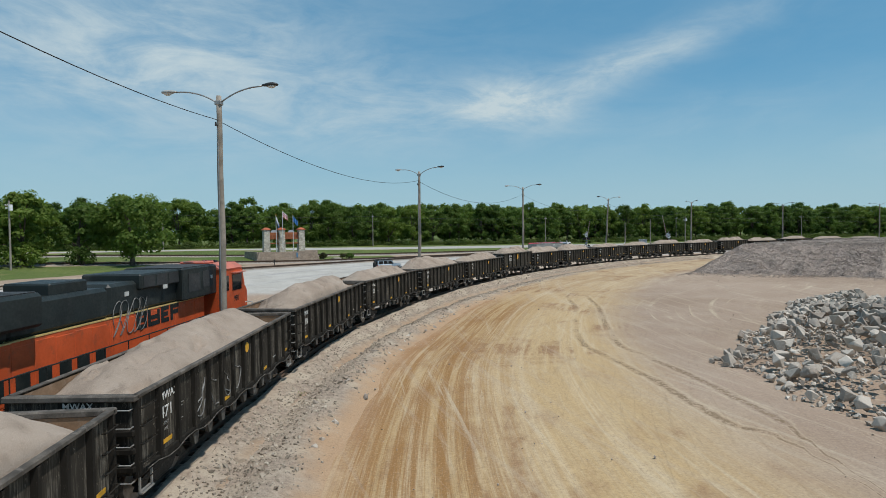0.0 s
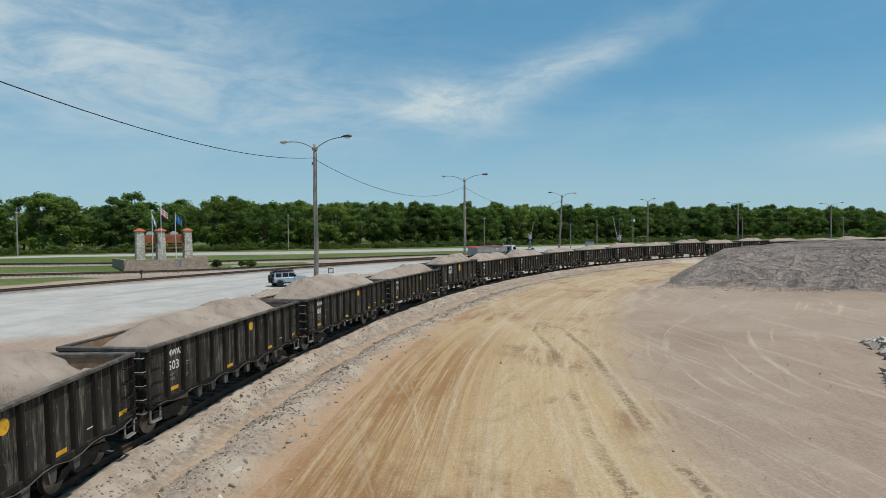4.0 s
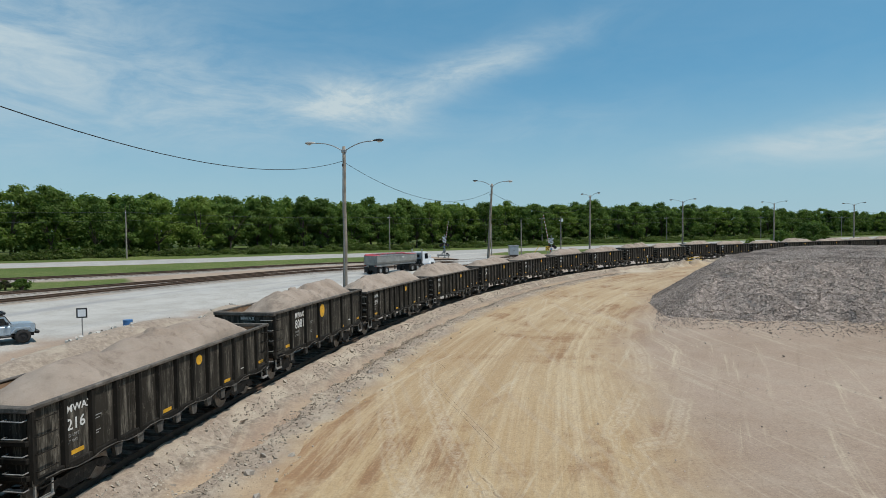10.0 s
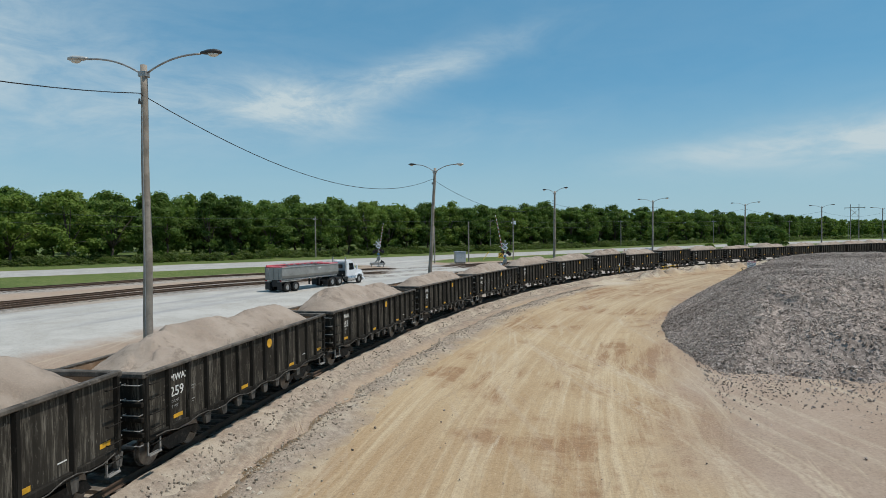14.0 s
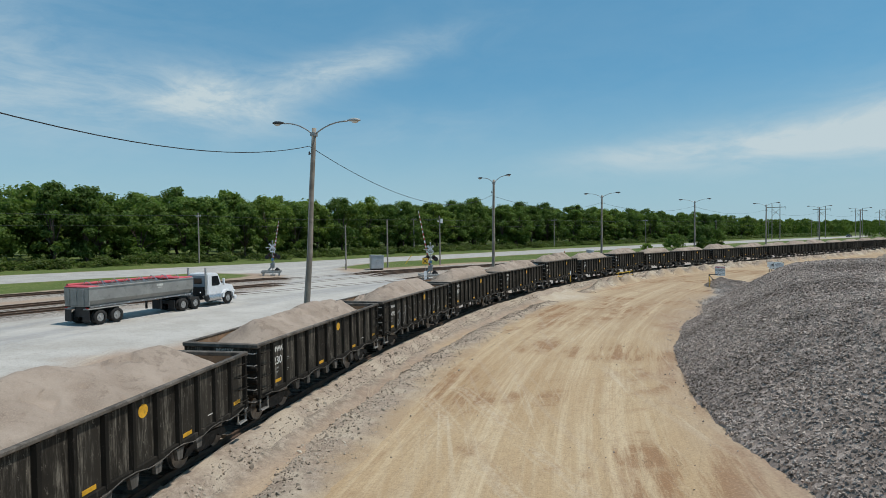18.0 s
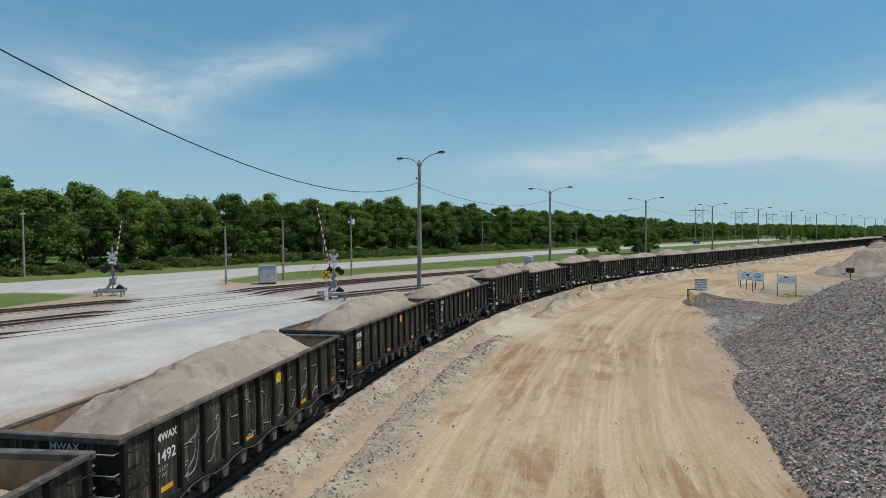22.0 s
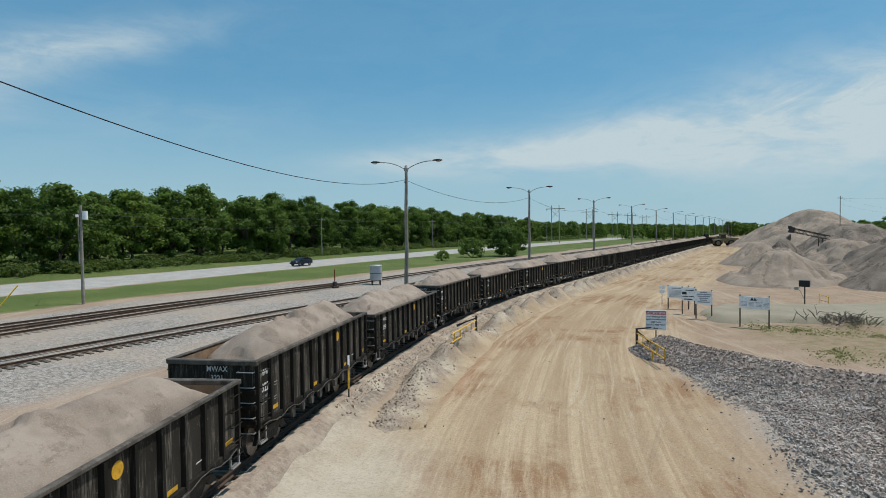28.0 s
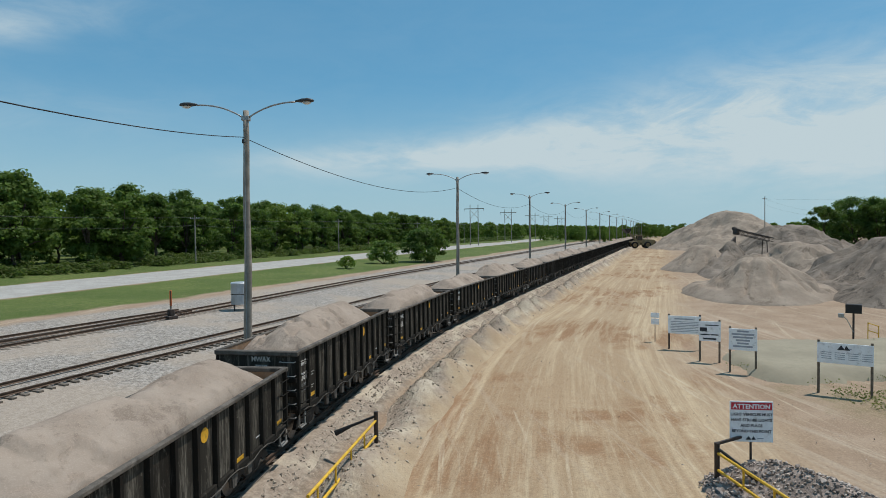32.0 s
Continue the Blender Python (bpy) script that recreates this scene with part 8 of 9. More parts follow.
    for q in (0.35, 0.65, 0.99):
        part("arm_lamp", bx((-0.05, 0.08, arm_len * q), (0.05, 0.26, arm_len * q + 0.12), 0.02), M_LENSRED, arm)
    part("arm_bracket", tube_bm(bmesh.new(), [(-0.06, 0.1, 4.1), (-0.5, 0.16, 4.12), (-0.95, 0.16, 4.05)], 0.03, 6), M_WHITEPAINT, t)
    g = part("guard_rail", bx((-1.6, -1.25, 0.45), (1.2, -1.17, 0.78), 0.03), M_GALV, t)
    for px in (-1.3, 0.9):
        part("guard_post", bx((px - 0.08, -1.17, -0.2), (px + 0.08, -1.0, 0.75), 0.01), M_GALV, g)
    g = part("guard_rail", bx((-1.6, 1.1, 0.45), (1.2, 1.18, 0.78), 0.03), M_GALV, t)
    for px in (-1.3, 0.9):
        part("guard_post", bx((px - 0.08, 0.95, -0.2), (px + 0.08, 1.1, 0.75), 0.01), M_GALV, g)
    return t


crossing_signal(60.0, 157.2, (54, 138), radians(-11), "crossing signal with a white crossbuck, dark lamps and raised striped arm", 8.0)
crossing_signal(41.5, 171.2, (36, 150), radians(9), "far crossing signal with white crossbuck beside the gravel road", 6.4)
t = thing("advance_sign", "yellow crossing sign with a black cross on a thin post", "sign", face_pose(58.6, 156.0, gz(58.6, 156.0), (54, 138)))
part("post", cy((0, 0.04, -0.2), (0, 0.04, 3.0), 0.035, n=8), M_GALV, t)
b = part("board", bx((-0.40, -0.01, 2.2), (0.40, 0.012, 3.0), 0.01), M_BARRIER, t)
for sg in (-1, 1):
    part("cross_stroke", bx((-0.44, -0.014, -0.05), (0.44, -0.011, 0.05)), M_BLACK, b, m=Matrix.Translation((0, -0.001 * sg, 2.6)) @ Matrix.Rotation(sg * radians(45), 4, "Y"))
part("tattered_plate", bx((-0.22, 0.0, 0.5), (0.18, 0.012, 1.25), 0.005), M_WHITEPAINT, t)
part("tattered_plate", bx((-0.16, 0.002, 0.05), (0.2, 0.014, 0.42), 0.005), M_WHITEPAINT, t)

t = thing("relay_cabinet", "grey aluminium relay cabinet with a hipped lid", "cabinet", face_pose(59.9, 177.3, gz(59.9, 177.3), (54, 150)))
bd = part("body", bx((-1.05, -0.95, 0.15), (1.05, 0.95, 2.25), 0.03), M_CABINET, t)
part("lid", prism_bm(bmesh.new(), [(-1.15, 2.25), (1.15, 2.25), (1.1, 2.36), (-1.1, 2.40)], -1.05, 1.05), M_CABINET, t)
part("foot", bx((-0.95, -0.85, -0.3), (0.95, 0.85, 0.15)), M_STEELPOST, t)
for sx in (-1, 1):
    dr = part("door", bx((min(sx * 0.02, sx * 1.0), -0.975, 0.25), (max(sx * 0.02, sx * 1.0), -0.95, 2.15), 0.008), M_CABINET, bd)
    part("handle", bx((sx * 0.1 - 0.02, -1.0, 1.0), (sx * 0.1 + 0.02, -0.975, 1.25)), M_STEELPOST, dr)


# ---- wooden poles and wires ----
def utility_pole(x, y, h, label, arm=0.0, drum=False, toward=None, tag=False):
    z = gz(x, y)
    t = thing("utility_pole", label, "pole", Matrix.Translation((x, y, z)) @ Matrix.Rotation(toward or 0.0, 4, "Z"), group="wooden poles by the highway")
    part("pole", cy((0, 0, -0.4), (0.02, 0.02, h), 0.15, 0.10, 10), M_TIMBER, t)
    if arm:
        part("crossarm", bx((-0.06, -arm, h - 0.75), (0.06, arm, h - 0.62), 0.01), M_TIMBER, t)
        for k in (-0.92, -0.4, 0.4, 0.92):
            part("insulator", cy((0, k * arm, h - 0.62), (0, k * arm, h - 0.45), 0.05, 0.03, 8), M_WHITEPAINT, t)
    if drum:
        part("transformer", cy((0.32, -0.1, h - 1.35), (0.32, -0.1, h - 0.55), 0.24, n=14), M_WHITEPAINT, t)
        part("arrester", bx((-0.45, -0.1, h - 1.1), (-0.2, 0.05, h - 0.9), 0.01), M_WHITEPAINT, t)
    if tag:
        part("pole_tag", bx((-0.17, -0.12, 0.9), (-0.12, 0.1, 1.6)), M_WHITEPAINT, t)
    return Vector((x, y, z + h))


def wire(a, b, sag, r, label="sagging overhead power wire along the highway"):
    a, b = Vector(a), Vector(b)
    pts = [a.lerp(b, k / 14) - Vector((0, 0, sag * 4 * (k / 14) * (1 - k / 14))) for k in range(15)]
    tagged(part("power_wire", tube_bm(bmesh.new(), pts, r, 4), M_WIRE), label, "wire", "power wires")


M_WIRE = simple("wire_dull", (0.10, 0.10, 0.095), 0.6, 0.3, 0.1, 3.0, 0.0)
utility_pole(55.1, 179.0, 7.4, "bare weathered wooden pole with a white tag", tag=True)
utility_pole(63.5, 181.2, 8.4, "bare weathered wooden pole by the cabinet")
P_TR = utility_pole(75.0, 183.2, 9.2, "weathered wooden pole carrying a white transformer", drum=True)
# the line on the far side of the highway
_hd = math.atan2(9.0, 32.0)
LINE = [(-250, 62), (-205, 82.5), (-160, 103), (-115, 122.5), (-68, 143.5), (-20, 168.5), (34, 196.5), (86.5, 219.5), (140, 231), (192, 243), (246, 254.5), (300, 266.5), (356, 278.5)]
tops = [utility_pole(px, py, 8.9, "weathered wooden power pole with one crossarm by the wood", 1.0, toward=_hd) for px, py in LINE]
for a, b in zip(tops, tops[1:]):
    side = Vector((-(b - a).y, (b - a).x, 0)).normalized()
    for k in (-0.9, 0.9):
        wire(a + side * k - Vector((0, 0, 0.45)), b + side * k - Vector((0, 0, 0.45)), 0.5, 0.013)
    wire(a - Vector((0, 0, 1.9)), b - Vector((0, 0, 1.9)), 0.7, 0.017)
wire(tops[7] - Vector((0, 0, 0.7)), P_TR - Vector((0, 0, 0.3)), 0.5, 0.02, "service wire from the line to the transformer pole")
wire(tops[7] - Vector((0, 0, 1.5)), (91.5, 224.0, gz(91.5, 224)), 0.0, 0.02, "straight guy wire stayed to the ground")
wire(tops[7] - Vector((0, 0, 2.2)), (93.0, 225.0, gz(93, 225)), 0.0, 0.02, "straight guy wire stayed to the ground")
utility_pole(-59.0, 80.5, 9.4, "weathered wooden pole at the edge of the lawn", 0.7, True)
utility_pole(271.7, 146.9, 17.0, "dark tall power pole behind the stockpiles", 1.4, toward=1.2)
utility_pole(330.0, 128.0, 14.0, "dark power pole behind the stockpiles", 1.4, toward=1.2)
for a, b in (((271.7, 146.9, 16.2), (330, 128, 13.2)), ((271.7, 146.9, 14.5), (330, 128, 11.8)), ((271.7, 146.9, 16.2), (232, 60, 14.0))):
    wire(a, b, 1.2, 0.012, "power wire behind the stockpiles")

def h_frame(x, y, h):
    z = gz(x, y)
    t = thing("transmission_pole", "tall two-legged wooden transmission pole beyond the wood", "pole", Matrix.Translation((x, y, z)) @ Matrix.Rotation(0.22, 4, "Z"), group="transmission poles")
    for sy in (-1.7, 1.7):
        part("pole", cy((0, sy, -0.4), (0, sy, h), 0.2, 0.14, 8), M_TIMBER, t)
    part("crossarm", bx((-0.12, -4.2, h - 1.7), (0.12, 4.2, h - 1.4), 0.02), M_TIMBER, t)
    for sy in (-1, 1):
        part("brace", cy((0, -sy * 1.7, h - 5.5), (0, sy * 1.7, h - 2.2), 0.08, n=6), M_TIMBER, t)
    for sy in (-4.0, 0.0, 4.0):
        part("insulator", cy((0, sy, h - 2.6), (0, sy, h - 1.7), 0.09, n=6), M_WHITEPAINT, t)


for px, py in ((284.5, 252.7), (342.7, 265.5), (404.0, 279.0), (453.0, 290.0), (512.0, 303.0)):
    h_frame(px, py, 16.5)

# ---- switch stand and signal case ----
x, y = 100.0, 177.4
t = thing("switch_stand", "orange switch target on a dark stand beside the rails", "switch stand", Matrix.Translation((x, y, gz(x, y))))
part("base", bx((-0.4, -0.3, -0.1), (0.4, 0.3, 0.25), 0.03), M_STEELPOST, t)
part("stem", cy((0, 0, 0.2), (0, 0, 2.2), 0.05, n=8), M_STEELPOST, t)
part("gear_case", bx((-0.2, -0.2, 0.25), (0.2, 0.2, 0.75), 0.04), M_STEELPOST, t)
part("target", bx((-0.10, -0.02, 1.0), (0.10, 0.02, 2.25), 0.02), M_ORANGE, t)
part("lever", tube_bm(bmesh.new(), [(0.1, 0, 0.6), (0.9, 0.1, 0.3), (1.3, 0.2, 0.1)], 0.04, 6), M_STEELPOST, t)
x, y = 106.5, 177.2
t = thing("signal_case", "round-sided silver signal case on four legs", "signal case", face_pose(x, y, gz(x, y), (72, 134)))
bm = bmesh.new()
cyl_bm(bm, (0, 0, 0.55), (0, 0, 2.35), 0.78, n=20)
part("case", bm, M_CABINET, t)
part("cap", cy((0, 0, 2.35), (0, 0, 2.46), 0.82, 0.74, 20), M_CABINET, t)
part("band", cy((0, 0, 1.4), (0, 0, 1.46), 0.795, n=20), M_STEELPOST, t)
for sx, sy in ((-1, -1), (-1, 1), (1, -1), (1, 1)):
    part("leg", bx((sx * 0.5 - 0.06, sy * 0.5 - 0.06, -0.3), (sx * 0.5 + 0.06, sy * 0.5 + 0.06, 0.56)), M_STEELPOST, t)
t = thing("guy_marker", "yellow plastic guy marker leaning in the grass", "post", Matrix.Translation((69.5, 187, gz(69.5, 187))) @ Matrix.Rotation(radians(38), 4, "Y"))
part("tube", cy((0, 0, -0.2), (0, 0, 2.2), 0.06, n=8), M_BARRIER, t)
# posts at the edge of the lot
t = thing("lot_sign", "square pale sign on a steel post", "sign", face_pose(-3.5, 87.0, gz(-3.5, 87), (-3, 40)))
part("post", cy((0, 0.03, -0.2), (0, 0.03, 2.3), 0.035, n=8), M_GALV, t)
part("frame", bx((-0.29, -0.005, 1.72), (0.29, 0.02, 2.3), 0.01), M_BLACK, t)
part("board", bx((-0.21, -0.012, 1.80), (0.21, -0.006, 2.22), 0.002), M_WHITEPAINT, t)
t = thing("drum", "blue plastic drum standing on the lot", "drum", Matrix.Translation((-2.0, 91.0, gz(-2, 91))))
part("barrel", cy((0, 0, -0.02), (0, 0, 0.88), 0.29, n=18), M_BLUEDRUM, t)
for zz in (0.28, 0.58):
    part("rib", cy((0, 0, zz), (0, 0, zz + 0.04), 0.305, n=18), M_BLUEDRUM, t)
part("lid", cy((0, 0, 0.88), (0, 0, 0.92), 0.30, n=18), M_BLUEDRUM, t)

# ---- stone monument with flags ----
def stone_wall_material(name, a, b, mortar, sx, sz):
    m = Mat(name, 0.92, 0, 0.2)
    p = m.coord()
    v = m.voronoi(m.mapping(p, (sx, sx, sz)), 1.0, "F1", "Color")
    e = m.voronoi(m.mapping(p, (sx, sx, sz)), 1.0, "DISTANCE_TO_EDGE")
    sep = m.t.nodes.new("ShaderNodeSeparateColor")
    m.put(sep, 0, v)
    c = m.mix(sep.outputs[0], a, b)
    c = m.mix(m.ramp(m.noise(p, 1.2, 5), 0.4, 0.7, 0, 0.5), c, [q * 0.75 for q in a])
    c = m.mix(m.ramp(e, 0.02, 0.09, 0.9, 0), c, mortar)
    m.color(c)
    m.bump(m.ramp(e, 0.0, 0.15), 0.8, 0.04)
    return m.m


M_PLANTER = stone_wall_material("planter_fieldstone", (0.33, 0.255, 0.195), (0.46, 0.365, 0.285), (0.26, 0.205, 0.16), 2.0, 4.5)
M_TOWER = stone_wall_material("tower_limestone", (0.46, 0.42, 0.33), (0.74, 0.70, 0.60), (0.30, 0.265, 0.21), 1.9, 3.6)
M_FLAGBLUE = simple("flag_blue", (0.06, 0.20, 0.45), 0.8, 0, 0.15, 2.0, 0.0)
M_FLAGPOLE = simple("flagpole_white", (0.62, 0.63, 0.63), 0.4, 0.2, 0.06, 2.0, 0.0)


M_PANELBROWN = simple("panel_rust_brown", (0.30, 0.105, 0.045), 0.8, 0, 0.2, 1.5, 0.1, (0.22, 0.08, 0.04))
M_LETTERBROWN = simple("panel_letter_brown", (0.22, 0.075, 0.035), 0.8, 0, 0.2, 1.5, 0.0)


def monument():
    a, b = Vector((-34.3, 108.97)), Vector((-24.4, 115.28))
    d = (b - a).normalized()
    n = Vector((-d.y, d.x))
    L = (b - a).length
    z = gz(-30, 113)
    M = Matrix.Translation((a.x, a.y, z)) @ Matrix.Rotation(math.atan2(d.y, d.x), 4, "Z")
    t = thing("stone_planter", "long raised fieldstone planter bed with sloping ends", "planter", M)
    H = 1.75
    bm = bmesh.new()
    prism_bm(bm, [(-0.3, -0.4), (L + 0.3, -0.4), (L - 0.5, H + 0.05), (L * 0.72, H - 0.05), (L * 0.4, H - 0.2), (0.25, H - 0.05)], -0.3, 0.3)
    part("front_wall", bm, M_PLANTER, t)
    for xx, k in ((0.0, 1), (L - 0.5, -1)):
        bm = bmesh.new()
        prism_bm(bm, [(0.3, -0.4), (9.5, -0.4), (9.2, H - 0.1), (0.3, H - 0.05)], xx, xx + 0.5, "X")
        part("end_wall", bm, M_PLANTER, t)
    part("soil", bx((0.3, 0.3, -0.3), (L - 0.4, 9.3, H - 0.35)), M_DIRT, t)
    part("spigot_plate", bx((L * 0.62, -0.36, 0.5), (L * 0.62 + 0.3, -0.3, 1.4)), M_BLUEBOX, t)
    gate = thing("stone_gateway", "three limestone towers with terracotta caps and rust-red panels", "monument", M)
    xs = (2.95, 5.9, 9.85)
    for i, xx in enumerate(xs):
        y0 = 4.4
        top = 5.75
        bm = bmesh.new()
        k = 0.64
        prism_bm(bm, [(xx - k, 0.6), (xx + k, 0.6), (xx + k - 0.12, top), (xx - k + 0.12, top)], y0 - k, y0 + k)
        tw = part("tower", bm, M_TOWER, gate)
        part("cornice", bx((xx - k - 0.12, y0 - k - 0.12, top), (xx + k + 0.12, y0 + k + 0.12, top + 0.16), 0.03), M_RUSTRED, tw)
        bm = bmesh.new()
        bmesh.ops.create_cone(bm, cap_ends=True, segments=4, radius1=1.02, radius2=0.30, depth=0.34, matrix=Matrix.Translation((xx, y0, top + 0.33)) @ Matrix.Rotation(math.pi / 4, 4, "Z"))
        part("cap", bm, M_RUSTRED, tw)
    for x0, x1 in ((xs[0] + 0.6, xs[1] - 0.6), (xs[1] + 0.6, xs[2] - 0.6)):
        p = part("panel", bx((x0, 4.25, 3.95), (x1, 4.55, 5.3), 0.03), M_PANELBROWN, gate)
        part("beam", bx((x0, 4.2, 3.05), (x1, 4.6, 3.3), 0.03), M_PANELBROWN, gate)
        bm = bmesh.new()
        mid = (x0 + x1) / 2
        prism_bm(bm, [(mid + 0.6 * math.cos(q * math.pi / 12), 5.3 + 0.5 * math.sin(q * math.pi / 12)) for q in range(13)], 4.3, 4.5)
        part("arch_plate", bm, M_CABINET, p)
        for q in range(int((x1 - x0) / 0.5)):
            part("panel_letter", bx((x0 + 0.2 + q * 0.5, 4.235, 4.35), (x0 + 0.5 + q * 0.5, 4.25, 4.85)), M_LETTERBROWN, p)
    for xx, top, mat, l in ((4.25, 8.6, M_WHITEPAINT, "tall white flagpole with a hanging pale flag"), (5.5, 9.45, M_REDPAINT, "tallest white flagpole with a striped flag"), (7.55, 8.6, M_FLAGBLUE, "tall white flagpole with a blue flag")):
        f = thing("flagpole", l, "flagpole", M @ Matrix.Translation((xx, 2.2, 0)), group="flagpoles of the monument")
        part("pole", cy((0, 0, 0.5), (0, 0, top), 0.07, 0.045, 10), M_FLAGPOLE, f)
        part("ball", cy((0, 0, top), (0, 0, top + 0.14), 0.09, 0.03, 10), M_BARRIER, f)
        # cloth in folds
        drop, ln = (1.5, 0.5) if mat is M_WHITEPAINT else ((0.75, 0.9) if mat is M_REDPAINT else (0.95, 0.85))
        rows_, cols = 6, 9
        for r in range(rows_):
            bm = bmesh.new()
            for c in range(cols):
                xa, xb = ln * c / cols, ln * (c + 1) / cols
                za = top - 0.15 - drop * (c / cols) - 0.17 * r
                zb = top - 0.15 - drop * ((c + 1) / cols) - 0.17 * r
                ya, yb = 0.12 * math.sin(c * 1.3), 0.12 * math.sin((c + 1) * 1.3)
                vs = [bm.verts.new(q) for q in ((xa + 0.06, ya, za), (xb + 0.06, yb, zb), (xb + 0.06, yb, zb - 0.17), (xa + 0.06, ya, za - 0.17))]
                vs2 = [bm.verts.new(q.co + Vector((0, 0.015, 0))) for q in vs]
                bm.faces.new(vs)
                bm.faces.new(vs2[::-1])
            mm = mat if mat is not M_REDPAINT else (M_REDPAINT if r % 2 else M_WHITEPAINT)
            if mat is M_WHITEPAINT and r > 3:
                mm = M_FLAGBLUE
            part("flag_strip", bm, mm, f)
    s = thing("standing_stone", "pale low boulder bed beside the planter", "boulder", Matrix.Translation((-21.8, 119.3, gz(-22, 119))) @ Matrix.Diagonal((1.4, 0.8, 0.55, 1)))
    part("stone", rock_verts(random.Random(9), 8), M_ROCK, s)
    t = thing("marker_stake", "short dark marker stake by the rails", "post", Matrix.Translation((-28.5, 99.6, gz(-28.5, 99.6))))
    part("stake", bx((-0.05, -0.05, -0.2), (0.05, 0.05, 0.6)), M_STEELPOST, t)
    part("plate", bx((-0.13, -0.02, 0.45), (0.13, 0.02, 1.0), 0.01), M_BLACK, t)


monument()


# ---- shrubs and single trees ----
def shrub(x, y, r, h, label, mat=None, n=1300):
    rng = random.Random(int(x * 7 + y * 3))
    t = thing("shrub", label, "shrub", Matrix.Translation((x, y, gz(x, y) - 0.05)), group="single shrubs")
    me, boughs = crown_mesh("foliage", rng, n, h, r, 0.1, 0.16 + 0.05 * r)
    if mat:
        me.materials.clear()
        me.materials.append(mat)
    part("foliage", me, None, t)
    bm = bmesh.new()
    for bgh in boughs[:6]:
        tube_bm(bm, [(0, 0, -0.1), (bgh[0] * 0.5, bgh[1] * 0.5, bgh[2] * 0.6), bgh[:3]], [0.06, 0.04, 0.015], 5)
    part("stem", bm, M_BARK, t)


M_LEAFRED = leaf_material("plum_leaves", (0.05, 0.03, 0.03), (0.09, 0.05, 0.045), (0.05, 0.05, 0.03))
shrub(-24.2, 119.0, 0.85, 1.2, "dark plum-leaved shrub beside the planter", M_LEAFRED, 700)
shrub(-20.6, 120.6, 0.7, 1.0, "dark plum-leaved shrub beside the planter", M_LEAFRED, 600)
shrub(-19.2, 121.0, 1.0, 1.1, "rounded green hedge shrub on the lawn", None, 700)
shrub(169, 210, 3.6, 4.6, "large dark green shrub by the rails", None, 3000)
shrub(178, 206, 5.2, 7.0, "broad dark green shrub beside the rails", None, 6000)
shrub(152, 205, 1.8, 2.2, "round green shrub by the rails")
for x, y, r, h in ((-55.5, 90.5, 2.2, 2.8), (-60.5, 84.5, 3.2, 3.4), (-63.5, 81.0, 3.0, 3.2)):
    shrub(x, y, r, h, "dense green shrub under the lawn trees")


def lawn_tree(x, y, h, rad, base, seed, n, label):
    rng = random.Random(seed)
    me, boughs = crown_mesh("crown", rng, n, h, rad, base, 0.42)
    t = thing("lawn_tree", label, "tree", Matrix.Translation((x, y, gz(x, y) - 0.1)), group="spreading trees on the lawn")
    part("crown", me, None, t)
    part("trunk", trunk_mesh(rng, boughs, base, 0.34), None, t)


lawn_tree(-49.0, 93.0, 11.0, 6.6, 1.8, 61, 9000, "broad spreading oak on the lawn by the rails")
lawn_tree(-57.0, 92.5, 9.2, 3.8, 1.8, 62, 4000, "small upright tree on the lawn by the rails")
lawn_tree(-61.5, 86.5, 10.8, 4.6, 0.8, 63, 6500, "dense dark tree at the edge of the lawn")
lawn_tree(-66.5, 81.0, 10.5, 4.8, 0.8, 64, 6500, "dense tall tree at the edge of the lawn")
for k, (x, y, sc) in enumerate(((292, 132, 1.12), (297, 127, 1.2), (289, 124, 1.22), (288, 118.5, 1.25), (298, 116, 1.28), (284, 113, 1.22), (282, 107.5, 1.25), (280, 102, 1.2), (276, 96, 1.25), (292, 108, 1.28),
                                (274, 90, 1.2), (270, 83, 1.25), (266, 76, 1.2))):
    plant_tree(x, y, k % 7, sc, "tree", "tall green broadleaf tree behind the stockpiles", "trees behind the stockpiles")


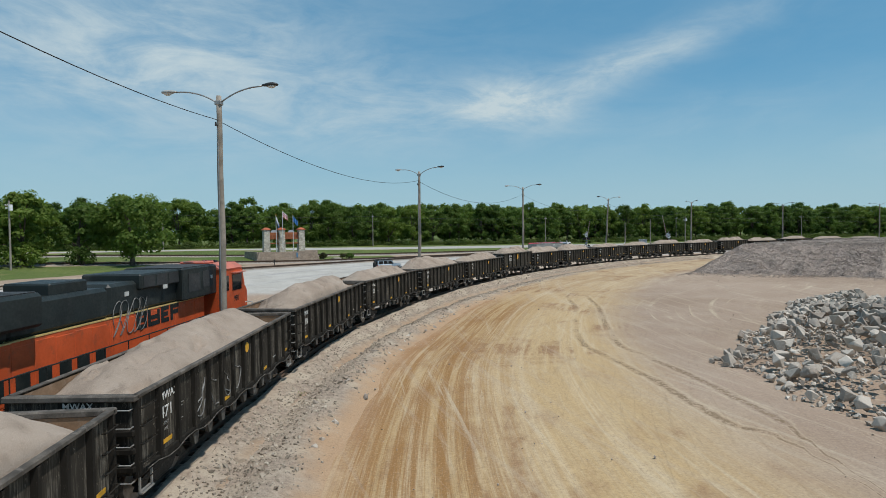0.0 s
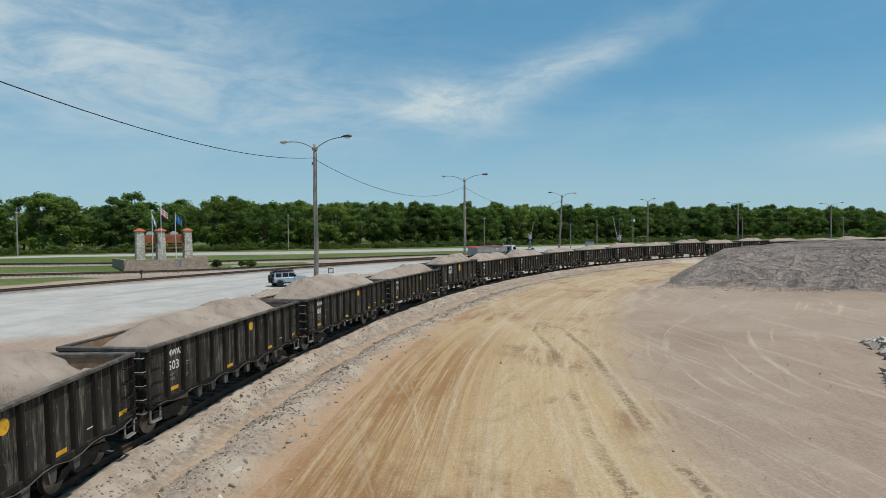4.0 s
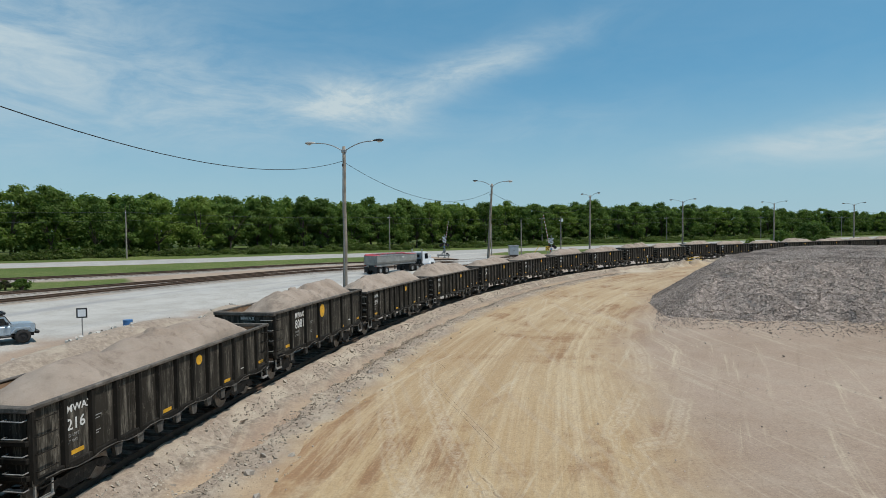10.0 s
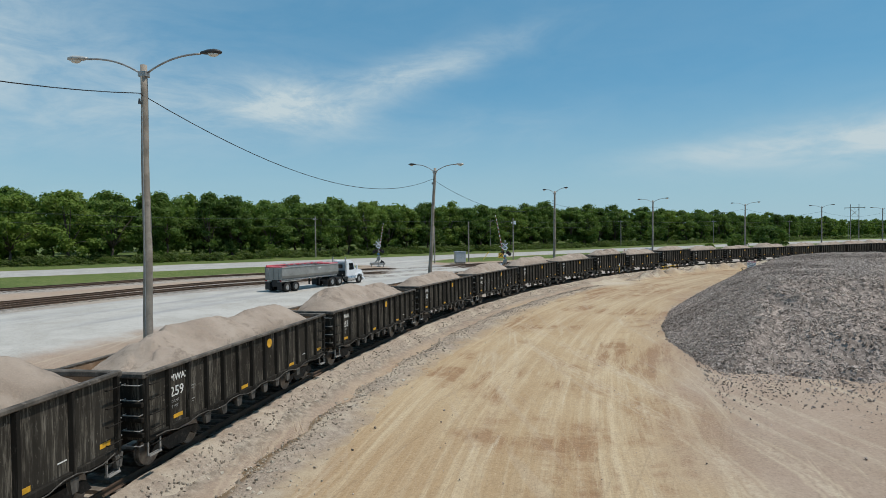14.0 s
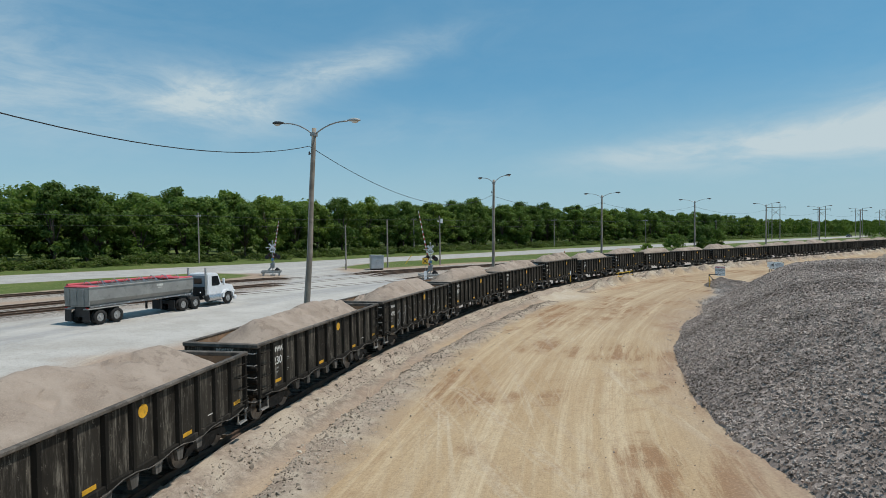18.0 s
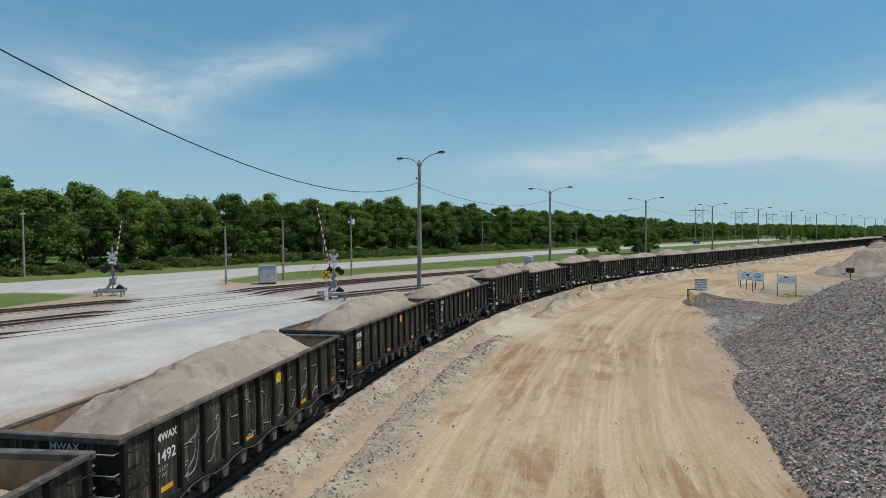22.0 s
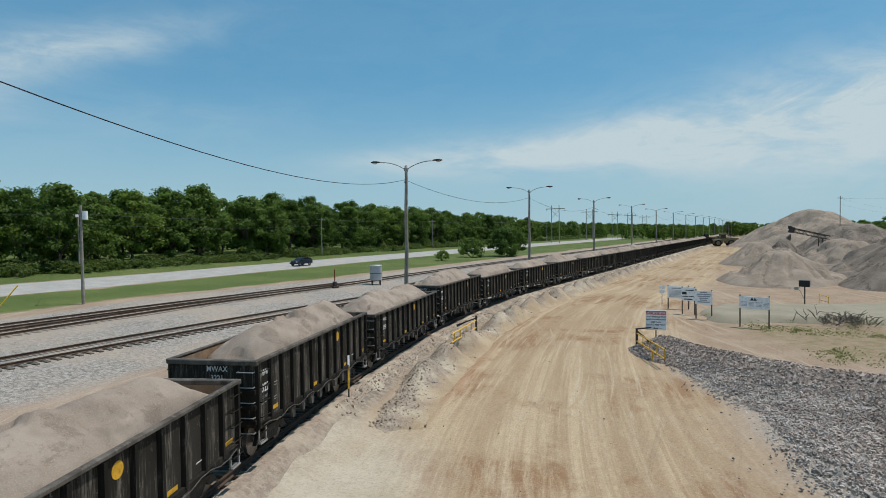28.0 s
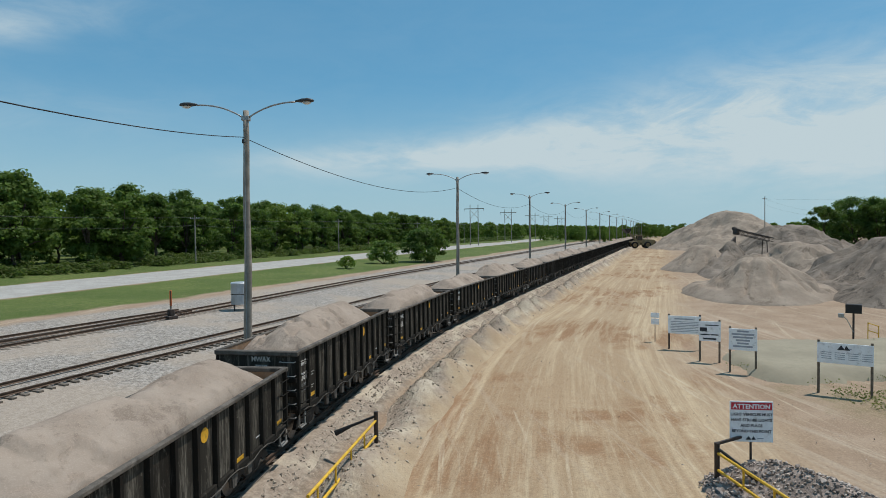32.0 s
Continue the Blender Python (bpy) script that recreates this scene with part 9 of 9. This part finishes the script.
# ---- conveyor over the mounds ----
def conveyor():
    a, b = Vector((199.5, 147.2, 6.95)), Vector((206.5, 141.6, 5.2))
    d = (b - a)
    L = d.length
    q = d.to_track_quat("X", "Z").to_matrix().to_4x4()
    t = thing("conveyor", "dark steel truss conveyor with a discharge chute over the mounds", "conveyor", Matrix.Translation(a) @ q)
    part("belt", bx((0, -0.45, 0.42), (L, 0.45, 0.50), 0.02), M_BLACK, t)
    for sy in (-0.5, 0.5):
        for zz in (-0.35, 0.35):
            part("chord", bx((0, sy - 0.05, zz - 0.05), (L, sy + 0.05, zz + 0.05)), M_STEELPOST, t)
        n = 10
        for k in range(n):
            x0, x1 = L * k / n, L * (k + 1) / n
            part("lattice", cy((x0, sy, -0.35 if k % 2 else 0.35), (x1, sy, 0.35 if k % 2 else -0.35), 0.035, n=6), M_STEELPOST, t)
    part("pulley", cy((0, -0.5, 0.35), (0, 0.5, 0.35), 0.28, n=14), M_STEELPOST, t)
    part("motor", bx((-0.3, 0.5, 0.3), (0.5, 1.0, 0.9), 0.05), M_STEELPOST, t)
    part("head_box", bx((-0.5, -0.45, -0.55), (0.3, 0.45, 0.6), 0.04), M_STEELPOST, t)
    for k in (0.8,):
        w = Matrix.Translation(a) @ q
        foot = w.inverted() @ Vector(((a.lerp(b, k)).x, (a.lerp(b, k)).y, -0.3))
        for sy in (-0.5, 0.5):
            part("leg", cy((L * k, sy, -0.3), (foot.x, foot.y + sy * 1.6, foot.z), 0.09, n=8), M_STEELPOST, t)
    # added dark slab on braces: stands in for the ramp's shaded side
    c = thing("feed_chute", "dark slanting slab standing for the shaded side of the earth ramp", "chute", Matrix.Translation((195.0, 147.9, 0)) @ Matrix.Rotation(math.atan2(-1.2, 7.1), 4, "Z"))
    bm = bmesh.new()
    prism_bm(bm, [(-2.6, 4.1), (3.4, 6.1), (3.4, 4.9), (-2.6, 3.2)], -0.15, 0.15)
    part("wall", bm, M_STEELPOST, c)
    for k in (-3, 0, 3):
        part("brace", cy((k * 0.7, 0.1, -0.3), (k * 0.7, 0.1, 4.6 + k * 0.25), 0.1, n=8), M_STEELPOST, c)


conveyor()
# small yellow railing by the control box
t = thing("railing", "yellow steel handrail beside the settling pond", "railing", face_pose(121.2, 131.0, 0, EYE_END))
for k in range(2):
    part("post", cy((-0.3 + k * 0.6, 0.9 * k, -0.1), (-0.3 + k * 0.6, 0.9 * k, 1.15 - 0.3 * k), 0.03, n=8), M_BARRIER, t)
for zz in (0.6, 1.1):
    part("rail", cy((-0.3, 0, zz), (0.3, 0.9, zz - 0.3), 0.03, n=8), M_BARRIER, t)

# ---- wheel loader filling the last wagons ----
M_LOADER = simple("loader_faded_yellow", (0.27, 0.20, 0.10), 0.55, 0, 0.2, 1.2, 0.05, (0.24, 0.19, 0.13))


def build_loader():
    """Origin on the ground between the axles, x forward."""
    t = thing("wheel_loader", "large dusty yellow wheel loader lifting its bucket over the train", "loader")
    for xx in (1.9, -1.9):
        for sy in (-1, 1):
            wheel(t, xx, sy * 1.35, 1.0, 0.75, M_LOADER)
    part("rear_frame", bx((-4.2, -1.2, 0.9), (-0.3, 1.2, 1.6), 0.08), M_LOADER, t)
    bm = bmesh.new()
    prism_bm(bm, [(-4.3, 1.5), (-0.6, 1.5), (-0.6, 2.75), (-3.9, 2.55), (-4.3, 2.2)], -1.1, 1.1)
    part("engine_hood", bm, M_LOADER, t)
    part("counterweight", bx((-4.6, -1.4, 0.9), (-4.2, 1.4, 2.0), 0.1), M_BLACK, t)
    cab = part("cab", bx((-0.6, -0.85, 1.6), (1.1, 0.85, 3.9), 0.08), M_LOADER, t)
    part("window", bx((-0.45, -0.87, 2.4), (1.0, 0.87, 3.65), 0.01), M_GLASS, cab)
    part("windscreen", bx((1.1, -0.7, 2.3), (1.13, 0.7, 3.7), 0.01), M_GLASS, cab)
    part("roof", bx((-0.75, -0.95, 3.9), (1.25, 0.95, 4.05), 0.04), M_LOADER, cab)
    part("front_frame", bx((0.2, -0.7, 0.8), (3.0, 0.7, 1.9), 0.1), M_LOADER, t)
    part("exhaust_stack", cy((-2.0, 0.5, 2.6), (-2.0, 0.5, 3.8), 0.1, n=10), M_STEELPOST, t)
    for sy in (-1, 1):
        part("fender", bx((0.9, min(sy * 0.9, sy * 1.75), 2.05), (2.9, max(sy * 0.9, sy * 1.75), 2.15), 0.04), M_LOADER, t)
    arm = part("lift_arm", bx((-0.1, -0.75, -0.1), (0.1, 0.75, 0.1)), M_LOADER, t, m=Matrix.Translation((1.2, 0, 2.3)))
    for sy in (-1, 1):
        bm = bmesh.new()
        prism_bm(bm, [(0, -0.25), (1.6, -0.05), (3.6, -0.3), (3.7, 0.0), (1.6, 0.45), (0, 0.25)], sy * 0.6 - 0.09, sy * 0.6 + 0.09)
        part("arm_beam", bm, M_LOADER, arm)
    bm = bmesh.new()
    prism_bm(bm, [(3.5, -0.7), (5.1, -0.8), (5.2, -0.65), (4.0, -0.5), (3.8, 0.3), (4.2, 0.9), (4.05, 1.0), (3.55, 0.35)], -1.75, 1.75)
    bk = part("bucket", bm, M_STEELPOST, arm)
    for sy in (-1.75, 1.65):
        bm = bmesh.new()
        prism_bm(bm, [(3.55, -0.7), (5.1, -0.75), (4.2, 0.9), (3.55, 0.35)], sy, sy + 0.1)
        part("bucket_side", bm, M_STEELPOST, bk)
    return t, arm


LOADER, LOADER_ARM = build_loader()
for o in LOADER.children_recursive:
    o.data.transform(Matrix.Diagonal((1.35, 1.35, 1.35, 1)))
LOADER_ARM.matrix_basis = Matrix.Translation((1.62, 0, 3.1))


# ---- what moves ----
def along_highway(q):
    """Place and heading q metres along the highway from the point at x = 104, towards lower x."""
    x = 104.0 - q * 0.962
    hx, hy = [p[0] for p in HIGHWAY], [p[1] for p in HIGHWAY]
    y = float(np.interp(x, hx, hy))
    y0 = float(np.interp(x + 6, hx, hy))
    y1 = float(np.interp(x - 6, hx, hy))
    return x, y, math.atan2(y1 - y0, -12.0)


def motions():
    rows = []
    for k in range(0, 65):
        t = k * 0.5
        x, y, h = along_highway((t - 28.62) * 26.5)
        # keeps to its own side of the centre line
        x, y = x - 1.9 * math.sin(h), y + 1.9 * math.cos(h)
        rows.append((t, Matrix.Translation((x, y, gz(x, y) + 0.02)) @ Matrix.Rotation(h, 4, "Z")))
    walk(HIGHWAY_CAR, rows)
    rows = []
    for t, s, u in LOADER_ROWS:
        x, y, h = line_at(s, u)
        rows.append((t, Matrix.Translation((x, y, gz(x, y))) @ Matrix.Rotation(h + math.radians(108), 4, "Z")))
    walk(LOADER, rows)
    walk(LOADER_ARM, [(t, Matrix.Translation((1.62, 0, 3.1)) @ Matrix.Rotation(-math.radians(a), 4, "Y")) for t, a in ((0, -20), (26, -20), (28, 10), (30, 38), (31, 48), (32, 50))])


LOADER_ROWS = [(0, 352, 8.6), (27, 352, 7.6), (30, 352, 6.4), (31, 352, 5.9), (32, 352, 5.8)]
motions()
